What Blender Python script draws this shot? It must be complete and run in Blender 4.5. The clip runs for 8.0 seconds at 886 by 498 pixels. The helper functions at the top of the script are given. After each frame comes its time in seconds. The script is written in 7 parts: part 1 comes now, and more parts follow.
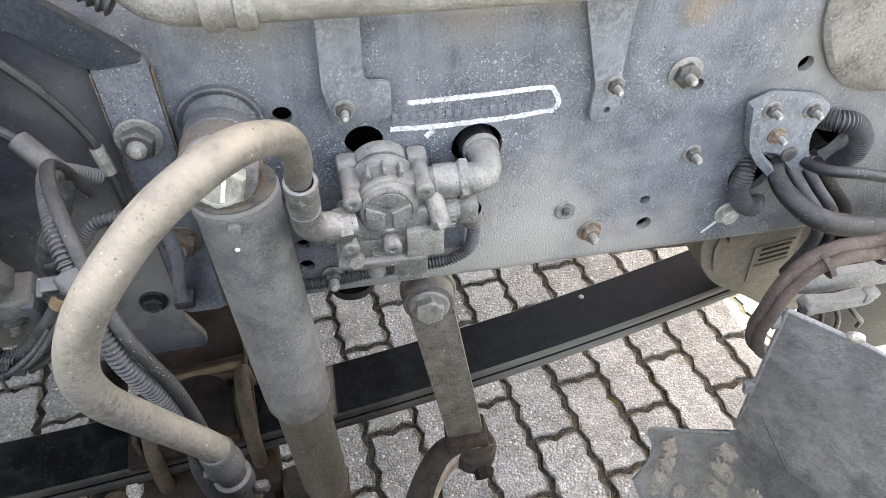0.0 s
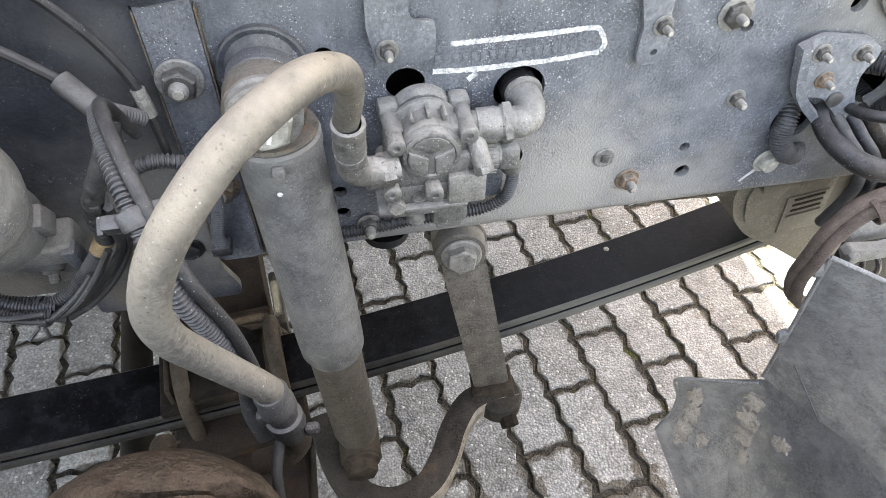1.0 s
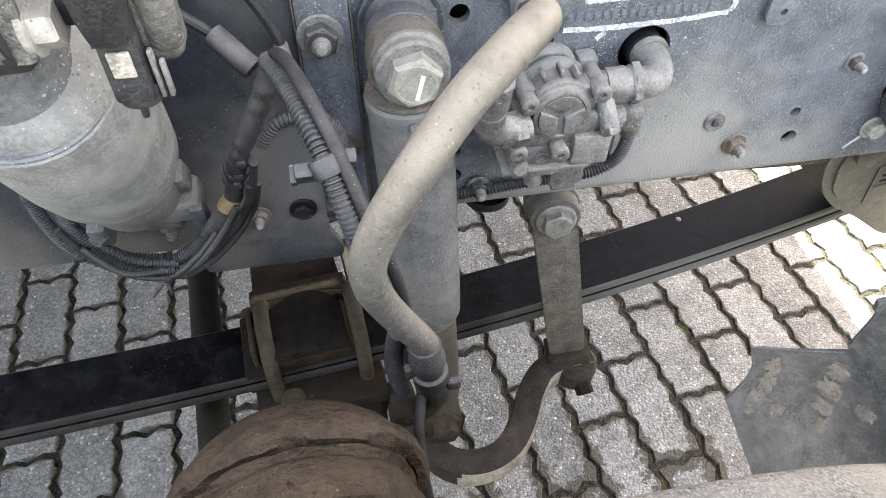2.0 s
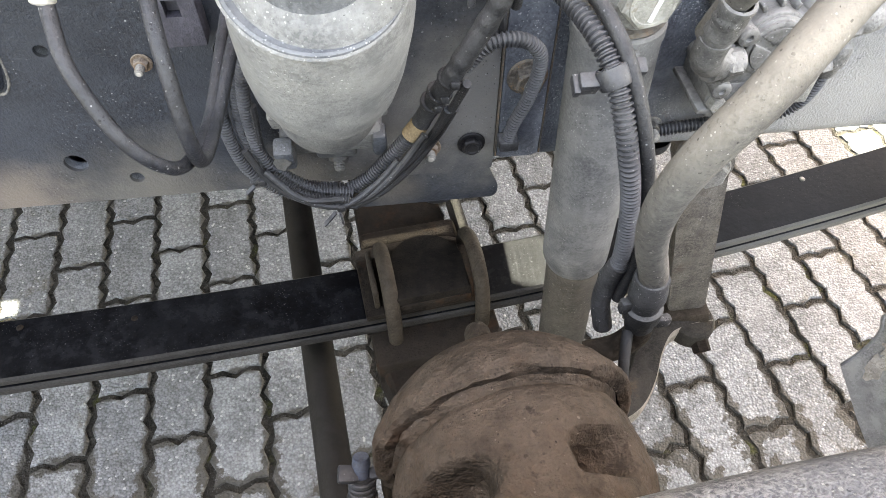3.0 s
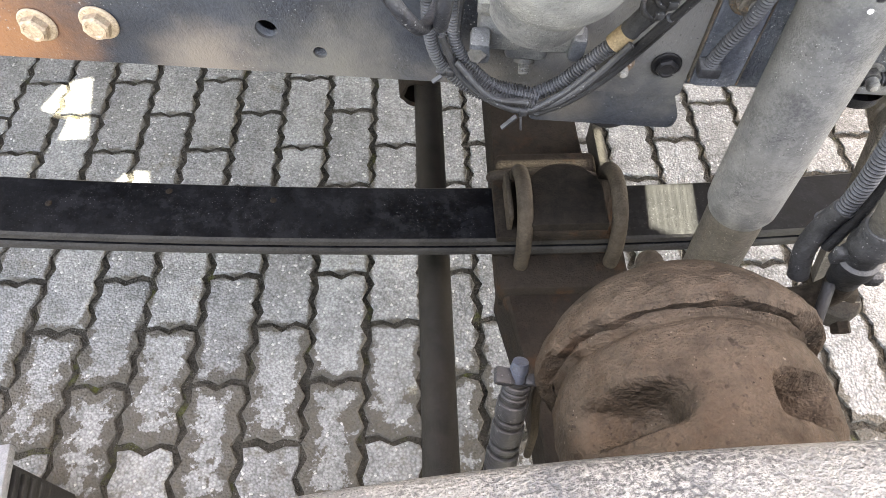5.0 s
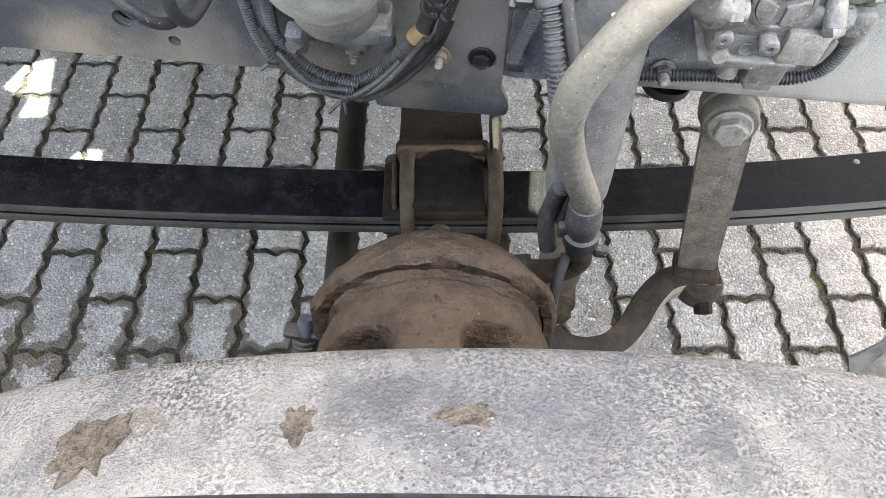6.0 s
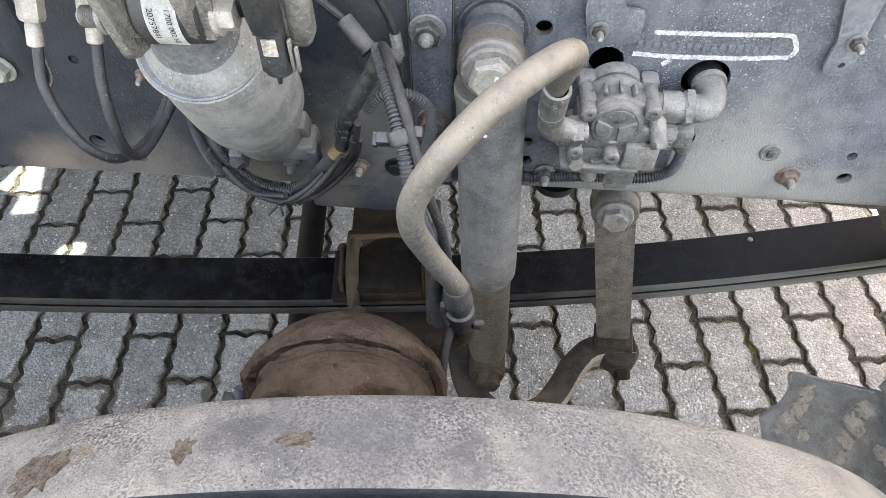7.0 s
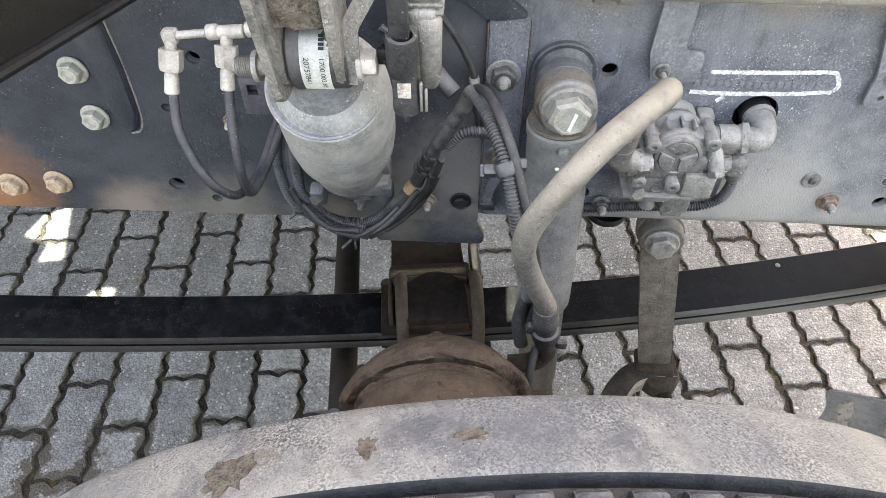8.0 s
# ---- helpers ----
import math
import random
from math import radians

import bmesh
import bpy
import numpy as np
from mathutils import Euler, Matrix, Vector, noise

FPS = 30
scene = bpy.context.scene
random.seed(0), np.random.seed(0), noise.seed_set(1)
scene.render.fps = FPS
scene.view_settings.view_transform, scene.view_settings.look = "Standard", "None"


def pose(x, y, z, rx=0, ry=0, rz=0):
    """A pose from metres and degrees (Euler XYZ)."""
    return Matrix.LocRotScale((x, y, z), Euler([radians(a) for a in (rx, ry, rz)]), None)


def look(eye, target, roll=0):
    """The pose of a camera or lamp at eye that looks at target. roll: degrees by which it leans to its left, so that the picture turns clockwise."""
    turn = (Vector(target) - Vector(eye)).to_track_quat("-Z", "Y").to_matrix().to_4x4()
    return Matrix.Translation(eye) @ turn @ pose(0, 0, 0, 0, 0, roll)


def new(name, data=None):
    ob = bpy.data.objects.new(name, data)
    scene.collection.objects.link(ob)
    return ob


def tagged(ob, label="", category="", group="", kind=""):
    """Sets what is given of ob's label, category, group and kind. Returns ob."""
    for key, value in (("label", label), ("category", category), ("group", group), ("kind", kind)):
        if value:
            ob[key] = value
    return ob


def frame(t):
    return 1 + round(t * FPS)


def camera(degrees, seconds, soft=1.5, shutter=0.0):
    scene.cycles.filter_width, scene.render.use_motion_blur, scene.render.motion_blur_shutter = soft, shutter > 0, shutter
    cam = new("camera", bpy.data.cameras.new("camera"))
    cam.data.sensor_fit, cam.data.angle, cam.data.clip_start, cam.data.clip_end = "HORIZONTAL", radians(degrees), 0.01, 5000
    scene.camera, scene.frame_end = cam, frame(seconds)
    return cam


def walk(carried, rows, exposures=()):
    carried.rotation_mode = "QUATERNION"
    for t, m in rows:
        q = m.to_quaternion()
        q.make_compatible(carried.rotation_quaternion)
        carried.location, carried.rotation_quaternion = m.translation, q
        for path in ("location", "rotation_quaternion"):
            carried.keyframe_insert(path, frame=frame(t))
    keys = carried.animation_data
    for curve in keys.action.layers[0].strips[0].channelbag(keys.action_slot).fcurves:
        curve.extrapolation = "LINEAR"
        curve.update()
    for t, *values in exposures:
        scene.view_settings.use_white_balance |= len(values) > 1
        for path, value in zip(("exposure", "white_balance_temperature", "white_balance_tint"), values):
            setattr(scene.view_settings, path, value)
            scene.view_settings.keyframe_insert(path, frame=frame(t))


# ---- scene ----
cam = camera(67.7, 8.0, soft=0.4)
PATH = [
    (0, (0.158, -0.518, 1.386), (0.458, 0.895, 0.003), 1.0),
    (0.5, (0.165, -0.507, 1.37), (0.454, 0.868, -0.054), 0.9),
    (1, (0.122, -0.515, 1.373), (0.395, 0.812, -0.097), 0.8),
    (1.2, (0.096, -0.521, 1.37), (0.363, 0.801, -0.107), 0.6),
    (2.3, (-0.026, -0.501, 1.356), (0.192, 0.761, -0.181), 0.4),
    (2.5, (-0.061, -0.497, 1.343), (0.145, 0.75, -0.207), 0.3),
    (3, (-0.132, -0.5, 1.332), (0.016, 0.716, -0.249), 0.2),
    (3.5, (-0.198, -0.5, 1.32), (-0.115, 0.689, -0.286), 0.1),
    (4, (-0.227, -0.503, 1.305), (-0.216, 0.654, -0.327), 0.1),
    (4.2, (-0.237, -0.505, 1.303), (-0.248, 0.635, -0.34), 0.1),
    (5.3, (-0.187, -0.514, 1.299), (-0.293, 0.544, -0.395), 0.2),
    (5.5, (-0.146, -0.515, 1.312), (-0.261, 0.533, -0.387), 0.1),
    (6, (-0.027, -0.545, 1.35), (-0.135, 0.5, -0.352), 0.4),
    (6.5, (0.043, -0.581, 1.399), (-0.063, 0.475, -0.296), -0.2),
    (7, (0.067, -0.604, 1.457), (-0.037, 0.634, -0.111), -0.2),
    (7.5, (0.003, -0.639, 1.479), (-0.077, 0.678, -0.024), -0.3),
    (8, (-0.032, -0.655, 1.483), (-0.105, 0.685, -0.001), -0.3),
]
walk(cam, [(t, look(eye, target, roll)) for t, eye, target, roll in PATH],
     exposures=[(0, 3.72, 10100, 14), (2.5, 3.65, 10150, 14), (3.0, 3.98, 10300, 14), (3.5, 4.26, 10700, 15), (4.2, 4.45, 10900, 16), (5.5, 4.45, 10600, 16), (6.0, 4.05, 10100, 13), (6.5, 3.80, 9950, 14), (7, 3.58, 9950, 14), (7.5, 3.66, 10100, 14), (8, 3.64, 10100, 14)])

# ------------------------------------------------------------------ light
world = bpy.data.worlds.new("world")
scene.world = world
world.use_nodes = True
wn = world.node_tree
sky = wn.nodes.new("ShaderNodeTexSky")
sky.sky_type = "NISHITA"
sky.sun_disc = False
SUN_EL, SUN_AZ = radians(62), radians(30)      # azimuth from +y towards +x
sky.sun_elevation, sky.sun_rotation = SUN_EL, SUN_AZ
sky.air_density, sky.dust_density = 1.0, 2.5
wn.links.new(sky.outputs[0], wn.nodes["Background"].inputs[0])
wn.nodes["Background"].inputs[1].default_value = 0.14
sun_way = Vector((math.sin(SUN_AZ) * math.cos(SUN_EL), math.cos(SUN_AZ) * math.cos(SUN_EL), math.sin(SUN_EL)))
lamp = bpy.data.lights.new("sun", "SUN")
lamp.energy, lamp.angle, lamp.color = 5.0, radians(0.6), (0.71, 0.885, 1.0)
sun = new("sun", lamp)
sun.matrix_world = look(sun_way * 20, (0, 0, 0))


# ------------------------------------------------------------------ materials
def mat(name, a, b, rough=0.6, metal=0.0, scale=18.0, fine=160.0, bump=0.25, speck=None, speck_amt=0.0,
        dust=None, dust_amt=0.0, rust=None, rust_amt=0.0, fine_mix=0.45, rough_var=0.15, detail=6.0, size=0.002, spec=0.3, grad=None, stains_and_light=(), pits=0.25, world_space=False, streak=0.0, film=0.25):
    """Two tones in large patches, fine grain, bright specks, dust on what faces up, and patches of rust."""
    m = bpy.data.materials.new(name)
    m.use_nodes = True
    t = m.node_tree
    n, l = t.nodes, t.links
    bsdf = n["Principled BSDF"]
    bsdf.inputs["Specular IOR Level"].default_value = spec
    fine *= 2.6
    co = n.new("ShaderNodeNewGeometry").outputs["Position"] if world_space else n.new("ShaderNodeTexCoord").outputs["Object"]

    def noise_at(sc, det=4.0, rgh=0.6):
        q = n.new("ShaderNodeTexNoise")
        q.inputs["Scale"].default_value, q.inputs["Detail"].default_value, q.inputs["Roughness"].default_value = sc, det, rgh
        l.new(co, q.inputs["Vector"])
        return q.outputs["Fac"]

    def ramp(src, lo, hi):
        q = n.new("ShaderNodeMapRange")
        q.interpolation_type = "SMOOTHSTEP"
        q.inputs[1].default_value, q.inputs[2].default_value = lo, hi
        l.new(src, q.inputs[0])
        return q.outputs[0]

    def times(x, y):
        q = n.new("ShaderNodeMath")
        q.operation = "MULTIPLY"
        l.new(x, q.inputs[0])
        if isinstance(y, float):
            q.inputs[1].default_value = y
        else:
            l.new(y, q.inputs[1])
        return q.outputs[0]

    def mix(fac, x, y):
        q = n.new("ShaderNodeMix")
        q.data_type = "RGBA"
        l.new(fac, q.inputs[0]) if not isinstance(fac, float) else None
        if isinstance(fac, float):
            q.inputs[0].default_value = fac
        for k, v in ((6, x), (7, y)):
            if isinstance(v, tuple):
                q.inputs[k].default_value = (*v, 1)
            else:
                l.new(v, q.inputs[k])
        return q.outputs[2]

    def spots(sc, share, radius):
        """Crisp round spots of uneven size: a share of the cells of a Voronoi pattern."""
        q = n.new("ShaderNodeTexVoronoi")
        q.inputs["Scale"].default_value = sc
        l.new(co, q.inputs["Vector"])
        sep_c = n.new("ShaderNodeSeparateColor")
        l.new(q.outputs["Color"], sep_c.inputs[0])
        size_of = n.new("ShaderNodeMapRange")
        size_of.inputs[1].default_value, size_of.inputs[2].default_value = 1.0 - share, 1.0
        size_of.inputs[3].default_value, size_of.inputs[4].default_value = 0.0, radius
        l.new(sep_c.outputs[0], size_of.inputs[0])
        less = n.new("ShaderNodeMath")
        less.operation = "LESS_THAN"
        ragged = n.new("ShaderNodeMath")
        ragged.operation = "MULTIPLY_ADD"
        ragged.inputs[1].default_value = 0.7
        l.new(noise_at(sc * 1.7, 2.0, 0.6), ragged.inputs[0])
        l.new(q.outputs["Distance"], ragged.inputs[2])
        off = n.new("ShaderNodeMath")
        off.operation = "SUBTRACT"
        off.inputs[1].default_value = 0.33
        l.new(ragged.outputs[0], off.inputs[0])
        l.new(off.outputs[0], less.inputs[0])
        l.new(size_of.outputs[0], less.inputs[1])
        return less.outputs[0]

    big = noise_at(scale, detail)
    small = noise_at(fine * 0.6, 3.0, 0.7)
    col = mix(ramp(big, 0.35, 0.65), a, b)
    patch = ramp(noise_at(scale * 2.3 + 2, 5.0, 0.7), 0.42, 0.62)
    col = mix(times(patch, 0.4), col, tuple(min(1, x * 1.18 + 0.004) for x in b))
    # a torn film of dust, and bare or greasy places between it
    torn = noise_at(scale * 1.5 + 22, 9.0, 0.78)
    col = mix(times(ramp(torn, 0.515, 0.56), film), col, tuple(min(1, x * 1.4 + 0.006) for x in b))
    col = mix(times(ramp(torn, 0.455, 0.40), film), col, tuple(x * 0.62 for x in a))
    grain = mix(ramp(small, 0.38, 0.62), tuple(x * 0.4 for x in a), tuple(min(1, x * 1.5) for x in b))
    uneven = n.new("ShaderNodeMapRange")
    uneven.inputs[1].default_value, uneven.inputs[2].default_value = 0.40, 0.62
    uneven.inputs[3].default_value, uneven.inputs[4].default_value = 0.0, min(0.9, fine_mix)
    l.new(noise_at(scale * 1.6 + 1, 6.0, 0.7), uneven.inputs[0])
    col = mix(uneven.outputs[0], col, grain)
    if streak:
        mp = n.new("ShaderNodeMapping")
        mp.inputs["Scale"].default_value = (70.0, 70.0, 5.0)
        l.new(co, mp.inputs["Vector"])
        sn = n.new("ShaderNodeTexNoise")
        sn.inputs["Scale"].default_value, sn.inputs["Detail"].default_value = 1.0, 5.0
        l.new(mp.outputs[0], sn.inputs["Vector"])
        col = mix(times(times(ramp(sn.outputs["Fac"], 0.52, 0.70), patch), streak), col, tuple(min(1, x * 1.7) for x in b))
        col = mix(times(ramp(sn.outputs["Fac"], 0.46, 0.30), streak * 0.8), col, tuple(x * 0.6 for x in a))
    if grad or stains_and_light:
        sxyz = n.new("ShaderNodeSeparateXYZ")
        l.new(co, sxyz.inputs[0])
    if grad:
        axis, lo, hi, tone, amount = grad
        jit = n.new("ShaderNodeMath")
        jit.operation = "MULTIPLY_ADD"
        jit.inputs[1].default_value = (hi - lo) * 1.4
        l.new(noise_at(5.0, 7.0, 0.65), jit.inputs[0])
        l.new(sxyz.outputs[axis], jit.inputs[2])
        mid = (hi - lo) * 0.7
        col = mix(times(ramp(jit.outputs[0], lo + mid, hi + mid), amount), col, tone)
    for (cx, cy, cz), rad, tone, amount in stains_and_light:
        vd = n.new("ShaderNodeVectorMath")
        vd.operation = "DISTANCE"
        vd.inputs[1].default_value = (cx, cy, cz)
        l.new(co, vd.inputs[0])
        jit = n.new("ShaderNodeMath")
        jit.operation = "MULTIPLY_ADD"
        jit.inputs[1].default_value = rad * 1.2
        l.new(noise_at(14.0, 6.0, 0.65), jit.inputs[0])
        l.new(vd.outputs["Value"], jit.inputs[2])
        q = n.new("ShaderNodeMath")
        q.operation = "SUBTRACT"
        q.inputs[0].default_value = 1.0
        l.new(ramp(jit.outputs[0], rad * 0.7, rad * 1.6), q.inputs[1])
        col = mix(times(q.outputs[0], amount), col, tone)
    if rust:
        col = mix(times(ramp(noise_at(scale * 0.9 + 3, 7.0, 0.7), 0.62 - 0.3 * rust_amt, 0.72), 0.85), col, rust)
    if dust:
        geo = n.new("ShaderNodeNewGeometry")
        sep = n.new("ShaderNodeSeparateXYZ")
        l.new(geo.outputs["Normal"], sep.inputs[0])
        up = ramp(sep.outputs[2], -0.2, 0.8)
        col = mix(times(times(up, ramp(noise_at(scale * 1.7, 6.0, 0.65), 0.15, 0.6)), dust_amt), col, dust)
    if pits:
        col = mix(times(ramp(noise_at(fine * 0.8, 2.0, 0.6), 0.58, 0.70), times(patch, pits)), col, tuple(x * 0.3 for x in a))
    if speck:
        where = ramp(noise_at(scale * 1.1 + 4, 4.0, 0.65), 0.44, 0.60)
        for sc, share, radius in ((620.0, 0.40, 0.45), (310.0, 0.12, 0.36)):
            col = mix(times(times(spots(sc, share * (0.08 + speck_amt), radius), where), 0.75), col, speck)
        col = mix(times(times(spots(430.0, 0.22, 0.40), where), 0.7), col, tuple(x * 0.35 for x in a))
    l.new(col, bsdf.inputs["Base Color"])
    bsdf.inputs["Metallic"].default_value = metal
    rr = n.new("ShaderNodeMapRange")
    rr.inputs[3].default_value, rr.inputs[4].default_value = max(0.05, rough - rough_var), min(1, rough + rough_var)
    l.new(big, rr.inputs[0])
    l.new(rr.outputs[0], bsdf.inputs["Roughness"])
    if bump:
        bp = n.new("ShaderNodeBump")
        bp.inputs["Strength"].default_value, bp.inputs["Distance"].default_value = min(1.0, bump * 1.6), size * 1.3
        hs = n.new("ShaderNodeMath")
        l.new(small, hs.inputs[0])
        l.new(big, hs.inputs[1])
        l.new(hs.outputs[0], bp.inputs["Height"])
        l.new(bp.outputs[0], bsdf.inputs["Normal"])
    return m


DUST = (0.33, 0.31, 0.28)
M_RAIL = mat("rail_paint", (0.056, 0.067, 0.087), (0.152, 0.166, 0.188), 0.5, 0, 9, 230, 0.8, (0.55, 0.55, 0.55), 1.4, DUST, 0.3, (0.2, 0.13, 0.08), 0.06, detail=9, streak=0.35,
             stains_and_light=(((0.35, 0, 0.05), 0.17, (0.43, 0.41, 0.375), 0.75), ((0.50, 0, 0.0), 0.12, (0.38, 0.37, 0.35), 0.6), ((0.22, 0, 0.02), 0.12, (0.34, 0.33, 0.31), 0.6),
                     ((0.66, 0, 0.27), 0.12, (0.27, 0.26, 0.24), 0.6), ((0.50, 0, 0.31), 0.025, (0.26, 0.17, 0.09), 0.5), ((0.76, 0, 0.12), 0.15, (0.25, 0.243, 0.228), 0.6),
                     ((0.30, 0, 0.345), 0.06, (0.22, 0.185, 0.16), 0.7), ((0.38, 0, 0.345), 0.05, (0.22, 0.185, 0.16), 0.7), ((0.10, 0, 0.34), 0.05, (0.22, 0.19, 0.17), 0.6)))
M_NAVY = mat("dark_blue_paint", (0.016, 0.02, 0.028), (0.036, 0.042, 0.054), 0.5, 0, 8, 220, 0.3, (0.3, 0.3, 0.3), 0.15, (0.24, 0.22, 0.2), 0.15, (0.10, 0.085, 0.07), 0.15)
M_FRONT = mat("front_section_paint", (0.0125, 0.016, 0.023), (0.028, 0.033, 0.043), 0.45, 0, 6, 220, 0.3, (0.3, 0.3, 0.3), 0.15, DUST, 0.12, None, 0,
              stains_and_light=(((0.27, 0, 0.04), 0.15, (0.27, 0.115, 0.05), 0.85), ((0.50, 0, 0.0), 0.08, (0.22, 0.18, 0.15), 0.7), ((0.63, 0, 0.0), 0.11, (0.17, 0.155, 0.135), 0.7), ((0.78, 0, 0.0), 0.08, (0.14, 0.125, 0.11), 0.6), ((0.96, 0, 0.09), 0.16, (0.22, 0.21, 0.195), 0.7), ((0.86, 0, 0.06), 0.09, (0.17, 0.16, 0.15), 0.6), ((0.95, 0, 0.27), 0.06, (0.12, 0.12, 0.12), 0.6)))
M_GUSSET = mat("gusset_paint", (0.016, 0.02, 0.028), (0.036, 0.042, 0.054), 0.5, 0, 8, 200, 0.3, (0.3, 0.3, 0.3), 0.15, None, 0, (0.10, 0.085, 0.07), 0.15,
               stains_and_light=(((0.05, 0, 0.13), 0.14, (0.26, 0.25, 0.23), 0.8), ((-0.06, 0, 0.03), 0.05, (0.13, 0.115, 0.10), 0.6)))
M_MOUNT = mat("dark_mount_paint", (0.030, 0.036, 0.047), (0.082, 0.088, 0.10), 0.5, 0, 12, 200, 0.35, (0.42, 0.42, 0.42), 0.5, DUST, 0.25, (0.16, 0.085, 0.04), 0.12)
M_STRIP = mat("strip_paint", (0.05, 0.06, 0.08), (0.12, 0.13, 0.152), 0.55, 0, 9, 200, 0.35, (0.5, 0.5, 0.5), 0.5, DUST, 0.3, (0.2, 0.11, 0.055), 0.15, streak=0.3)
M_PLATE = mat("plate_paint", (0.10, 0.112, 0.135), (0.19, 0.20, 0.215), 0.55, 0, 12, 200, 0.35, (0.55, 0.55, 0.55), 0.5, DUST, 0.3, streak=0.3)
M_ZINC = mat("zinc", (0.17, 0.165, 0.155), (0.33, 0.32, 0.30), 0.5, 0.4, 70, 300, 0.3, None, 0, DUST, 0.25, (0.15, 0.1, 0.06), 0.2, 0.3)
M_NUT = mat("dark_nut_steel", (0.03, 0.03, 0.031), (0.085, 0.083, 0.08), 0.5, 0.2, 70, 300, 0.3, None, 0, DUST, 0.25, (0.08, 0.05, 0.03), 0.2, 0.3)
M_WASHER = mat("dusty_washer", (0.13, 0.128, 0.122), (0.25, 0.245, 0.235), 0.6, 0.2, 60, 300, 0.3, None, 0, DUST, 0.4, (0.12, 0.08, 0.05), 0.2, 0.3)
M_ZINCW = mat("bright_zinc", (0.30, 0.282, 0.258), (0.44, 0.415, 0.385), 0.5, 0.25, 50, 300, 0.2, (0.6, 0.58, 0.55), 0.3, fine_mix=0.2)
M_CAST = mat("dusty_aluminium", (0.072, 0.070, 0.067), (0.155, 0.150, 0.143), 0.55, 0.1, 45, 200, 0.5, (0.52, 0.50, 0.47), 0.4, (0.44, 0.425, 0.40), 0.62, fine_mix=0.25, film=0.12, pits=0.1)
M_YOKE = mat("muddy_yoke_steel", (0.075, 0.073, 0.070), (0.26, 0.252, 0.238), 0.7, 0.1, 28, 220, 0.7, (0.50, 0.485, 0.455), 0.5, (0.38, 0.365, 0.34), 0.5, (0.10, 0.075, 0.055), 0.4)
M_HEAD = mat("pale_bolt_head", (0.27, 0.265, 0.235), (0.38, 0.37, 0.335), 0.6, 0.2, 70, 300, 0.25, None, 0, DUST, 0.2, (0.2, 0.15, 0.09), 0.15, 0.25)
M_RUSTHEAD = mat("rust_tinted_head", (0.30, 0.20, 0.13), (0.42, 0.33, 0.24), 0.7, 0.1, 60, 300, 0.3, None, 0, DUST, 0.2, (0.2, 0.08, 0.03), 0.3)
M_SHOCK = mat("shock_paint", (0.080, 0.082, 0.087), (0.185, 0.183, 0.178), 0.5, 0, 10, 230, 0.35, (0.42, 0.42, 0.40), 0.35, DUST, 0.35, fine_mix=0.3, film=0.3)
M_PIPE = mat("dusty_pipe", (0.14, 0.132, 0.12), (0.25, 0.238, 0.215), 0.6, 0, 10, 230, 0.3, (0.5, 0.48, 0.45), 0.3, DUST, 0.4, fine_mix=0.3)
M_LINK = mat("grimy_link_paint", (0.060, 0.053, 0.047), (0.145, 0.129, 0.114), 0.6, 0, 18, 200, 0.4, (0.4, 0.38, 0.35), 0.3, DUST, 0.3, (0.085, 0.06, 0.042), 0.3, film=0.5)
M_SHOCKLOW = mat("shock_lower_paint", (0.10, 0.096, 0.088), (0.20, 0.19, 0.175), 0.65, 0, 16, 200, 0.4, (0.4, 0.38, 0.35), 0.3, DUST, 0.3, (0.11, 0.08, 0.055), 0.15)
M_SHOCKTUBE = mat("brown_dusty_tube", (0.036, 0.031, 0.026), (0.084, 0.073, 0.062), 0.6, 0, 14, 180, 0.4, (0.35, 0.32, 0.28), 0.3, DUST, 0.2, (0.07, 0.045, 0.03), 0.2)
M_RUSTY = mat("rusty_steel", (0.10, 0.062, 0.042), (0.23, 0.185, 0.145), 0.8, 0.1, 30, 220, 0.6, None, 0, DUST, 0.4, (0.17, 0.07, 0.03), 0.6)
M_CAP = mat("rust_spotted_steel", (0.055, 0.05, 0.046), (0.15, 0.128, 0.105), 0.75, 0.1, 45, 220, 0.6, (0.30, 0.16, 0.07), 0.8, DUST, 0.3, (0.20, 0.085, 0.03), 0.45)
# The pale upper side mixes settled dust with a painted top-lit highlight.
M_HOSE = mat("dusty_tan_hose", (0.070, 0.065, 0.060), (0.135, 0.125, 0.112), 0.9, 0, 14, 160, 0.35, (0.46, 0.42, 0.37), 0.08, (0.33, 0.292, 0.242), 0.82, fine_mix=0.32, pits=0.3, film=0.3)
M_RUBBER = mat("black_rubber", (0.007, 0.007, 0.008), (0.016, 0.016, 0.018), 0.6, 0, 30, 260, 0.25, None, 0, (0.09, 0.088, 0.085), 0.3, pits=0.0, fine_mix=0.25)
M_ASPHALT = mat("asphalt", (0.035, 0.035, 0.036), (0.06, 0.059, 0.057), 0.9, 0, 3, 120, 0.6)
M_SLEEVE = mat("dusty_sleeve_rubber", (0.014, 0.0145, 0.016), (0.036, 0.0365, 0.039), 0.6, 0, 20, 200, 0.35, (0.35, 0.34, 0.32), 0.3, (0.2, 0.195, 0.19), 0.45)
M_HOLDER = mat("violet_grey_plastic", (0.04, 0.039, 0.05), (0.065, 0.063, 0.078), 0.55, 0, 18, 220, 0.2)
M_BEAD = mat("worn_panel_edge", (0.15, 0.152, 0.156), (0.26, 0.26, 0.26), 0.6, 0, 14, 200, 0.3)
M_HYD = mat("hose_rubber", (0.009, 0.010, 0.013), (0.022, 0.023, 0.028), 0.42, 0, 20, 200, 0.25, (0.3, 0.3, 0.3), 0.15, (0.16, 0.16, 0.165), 0.30)
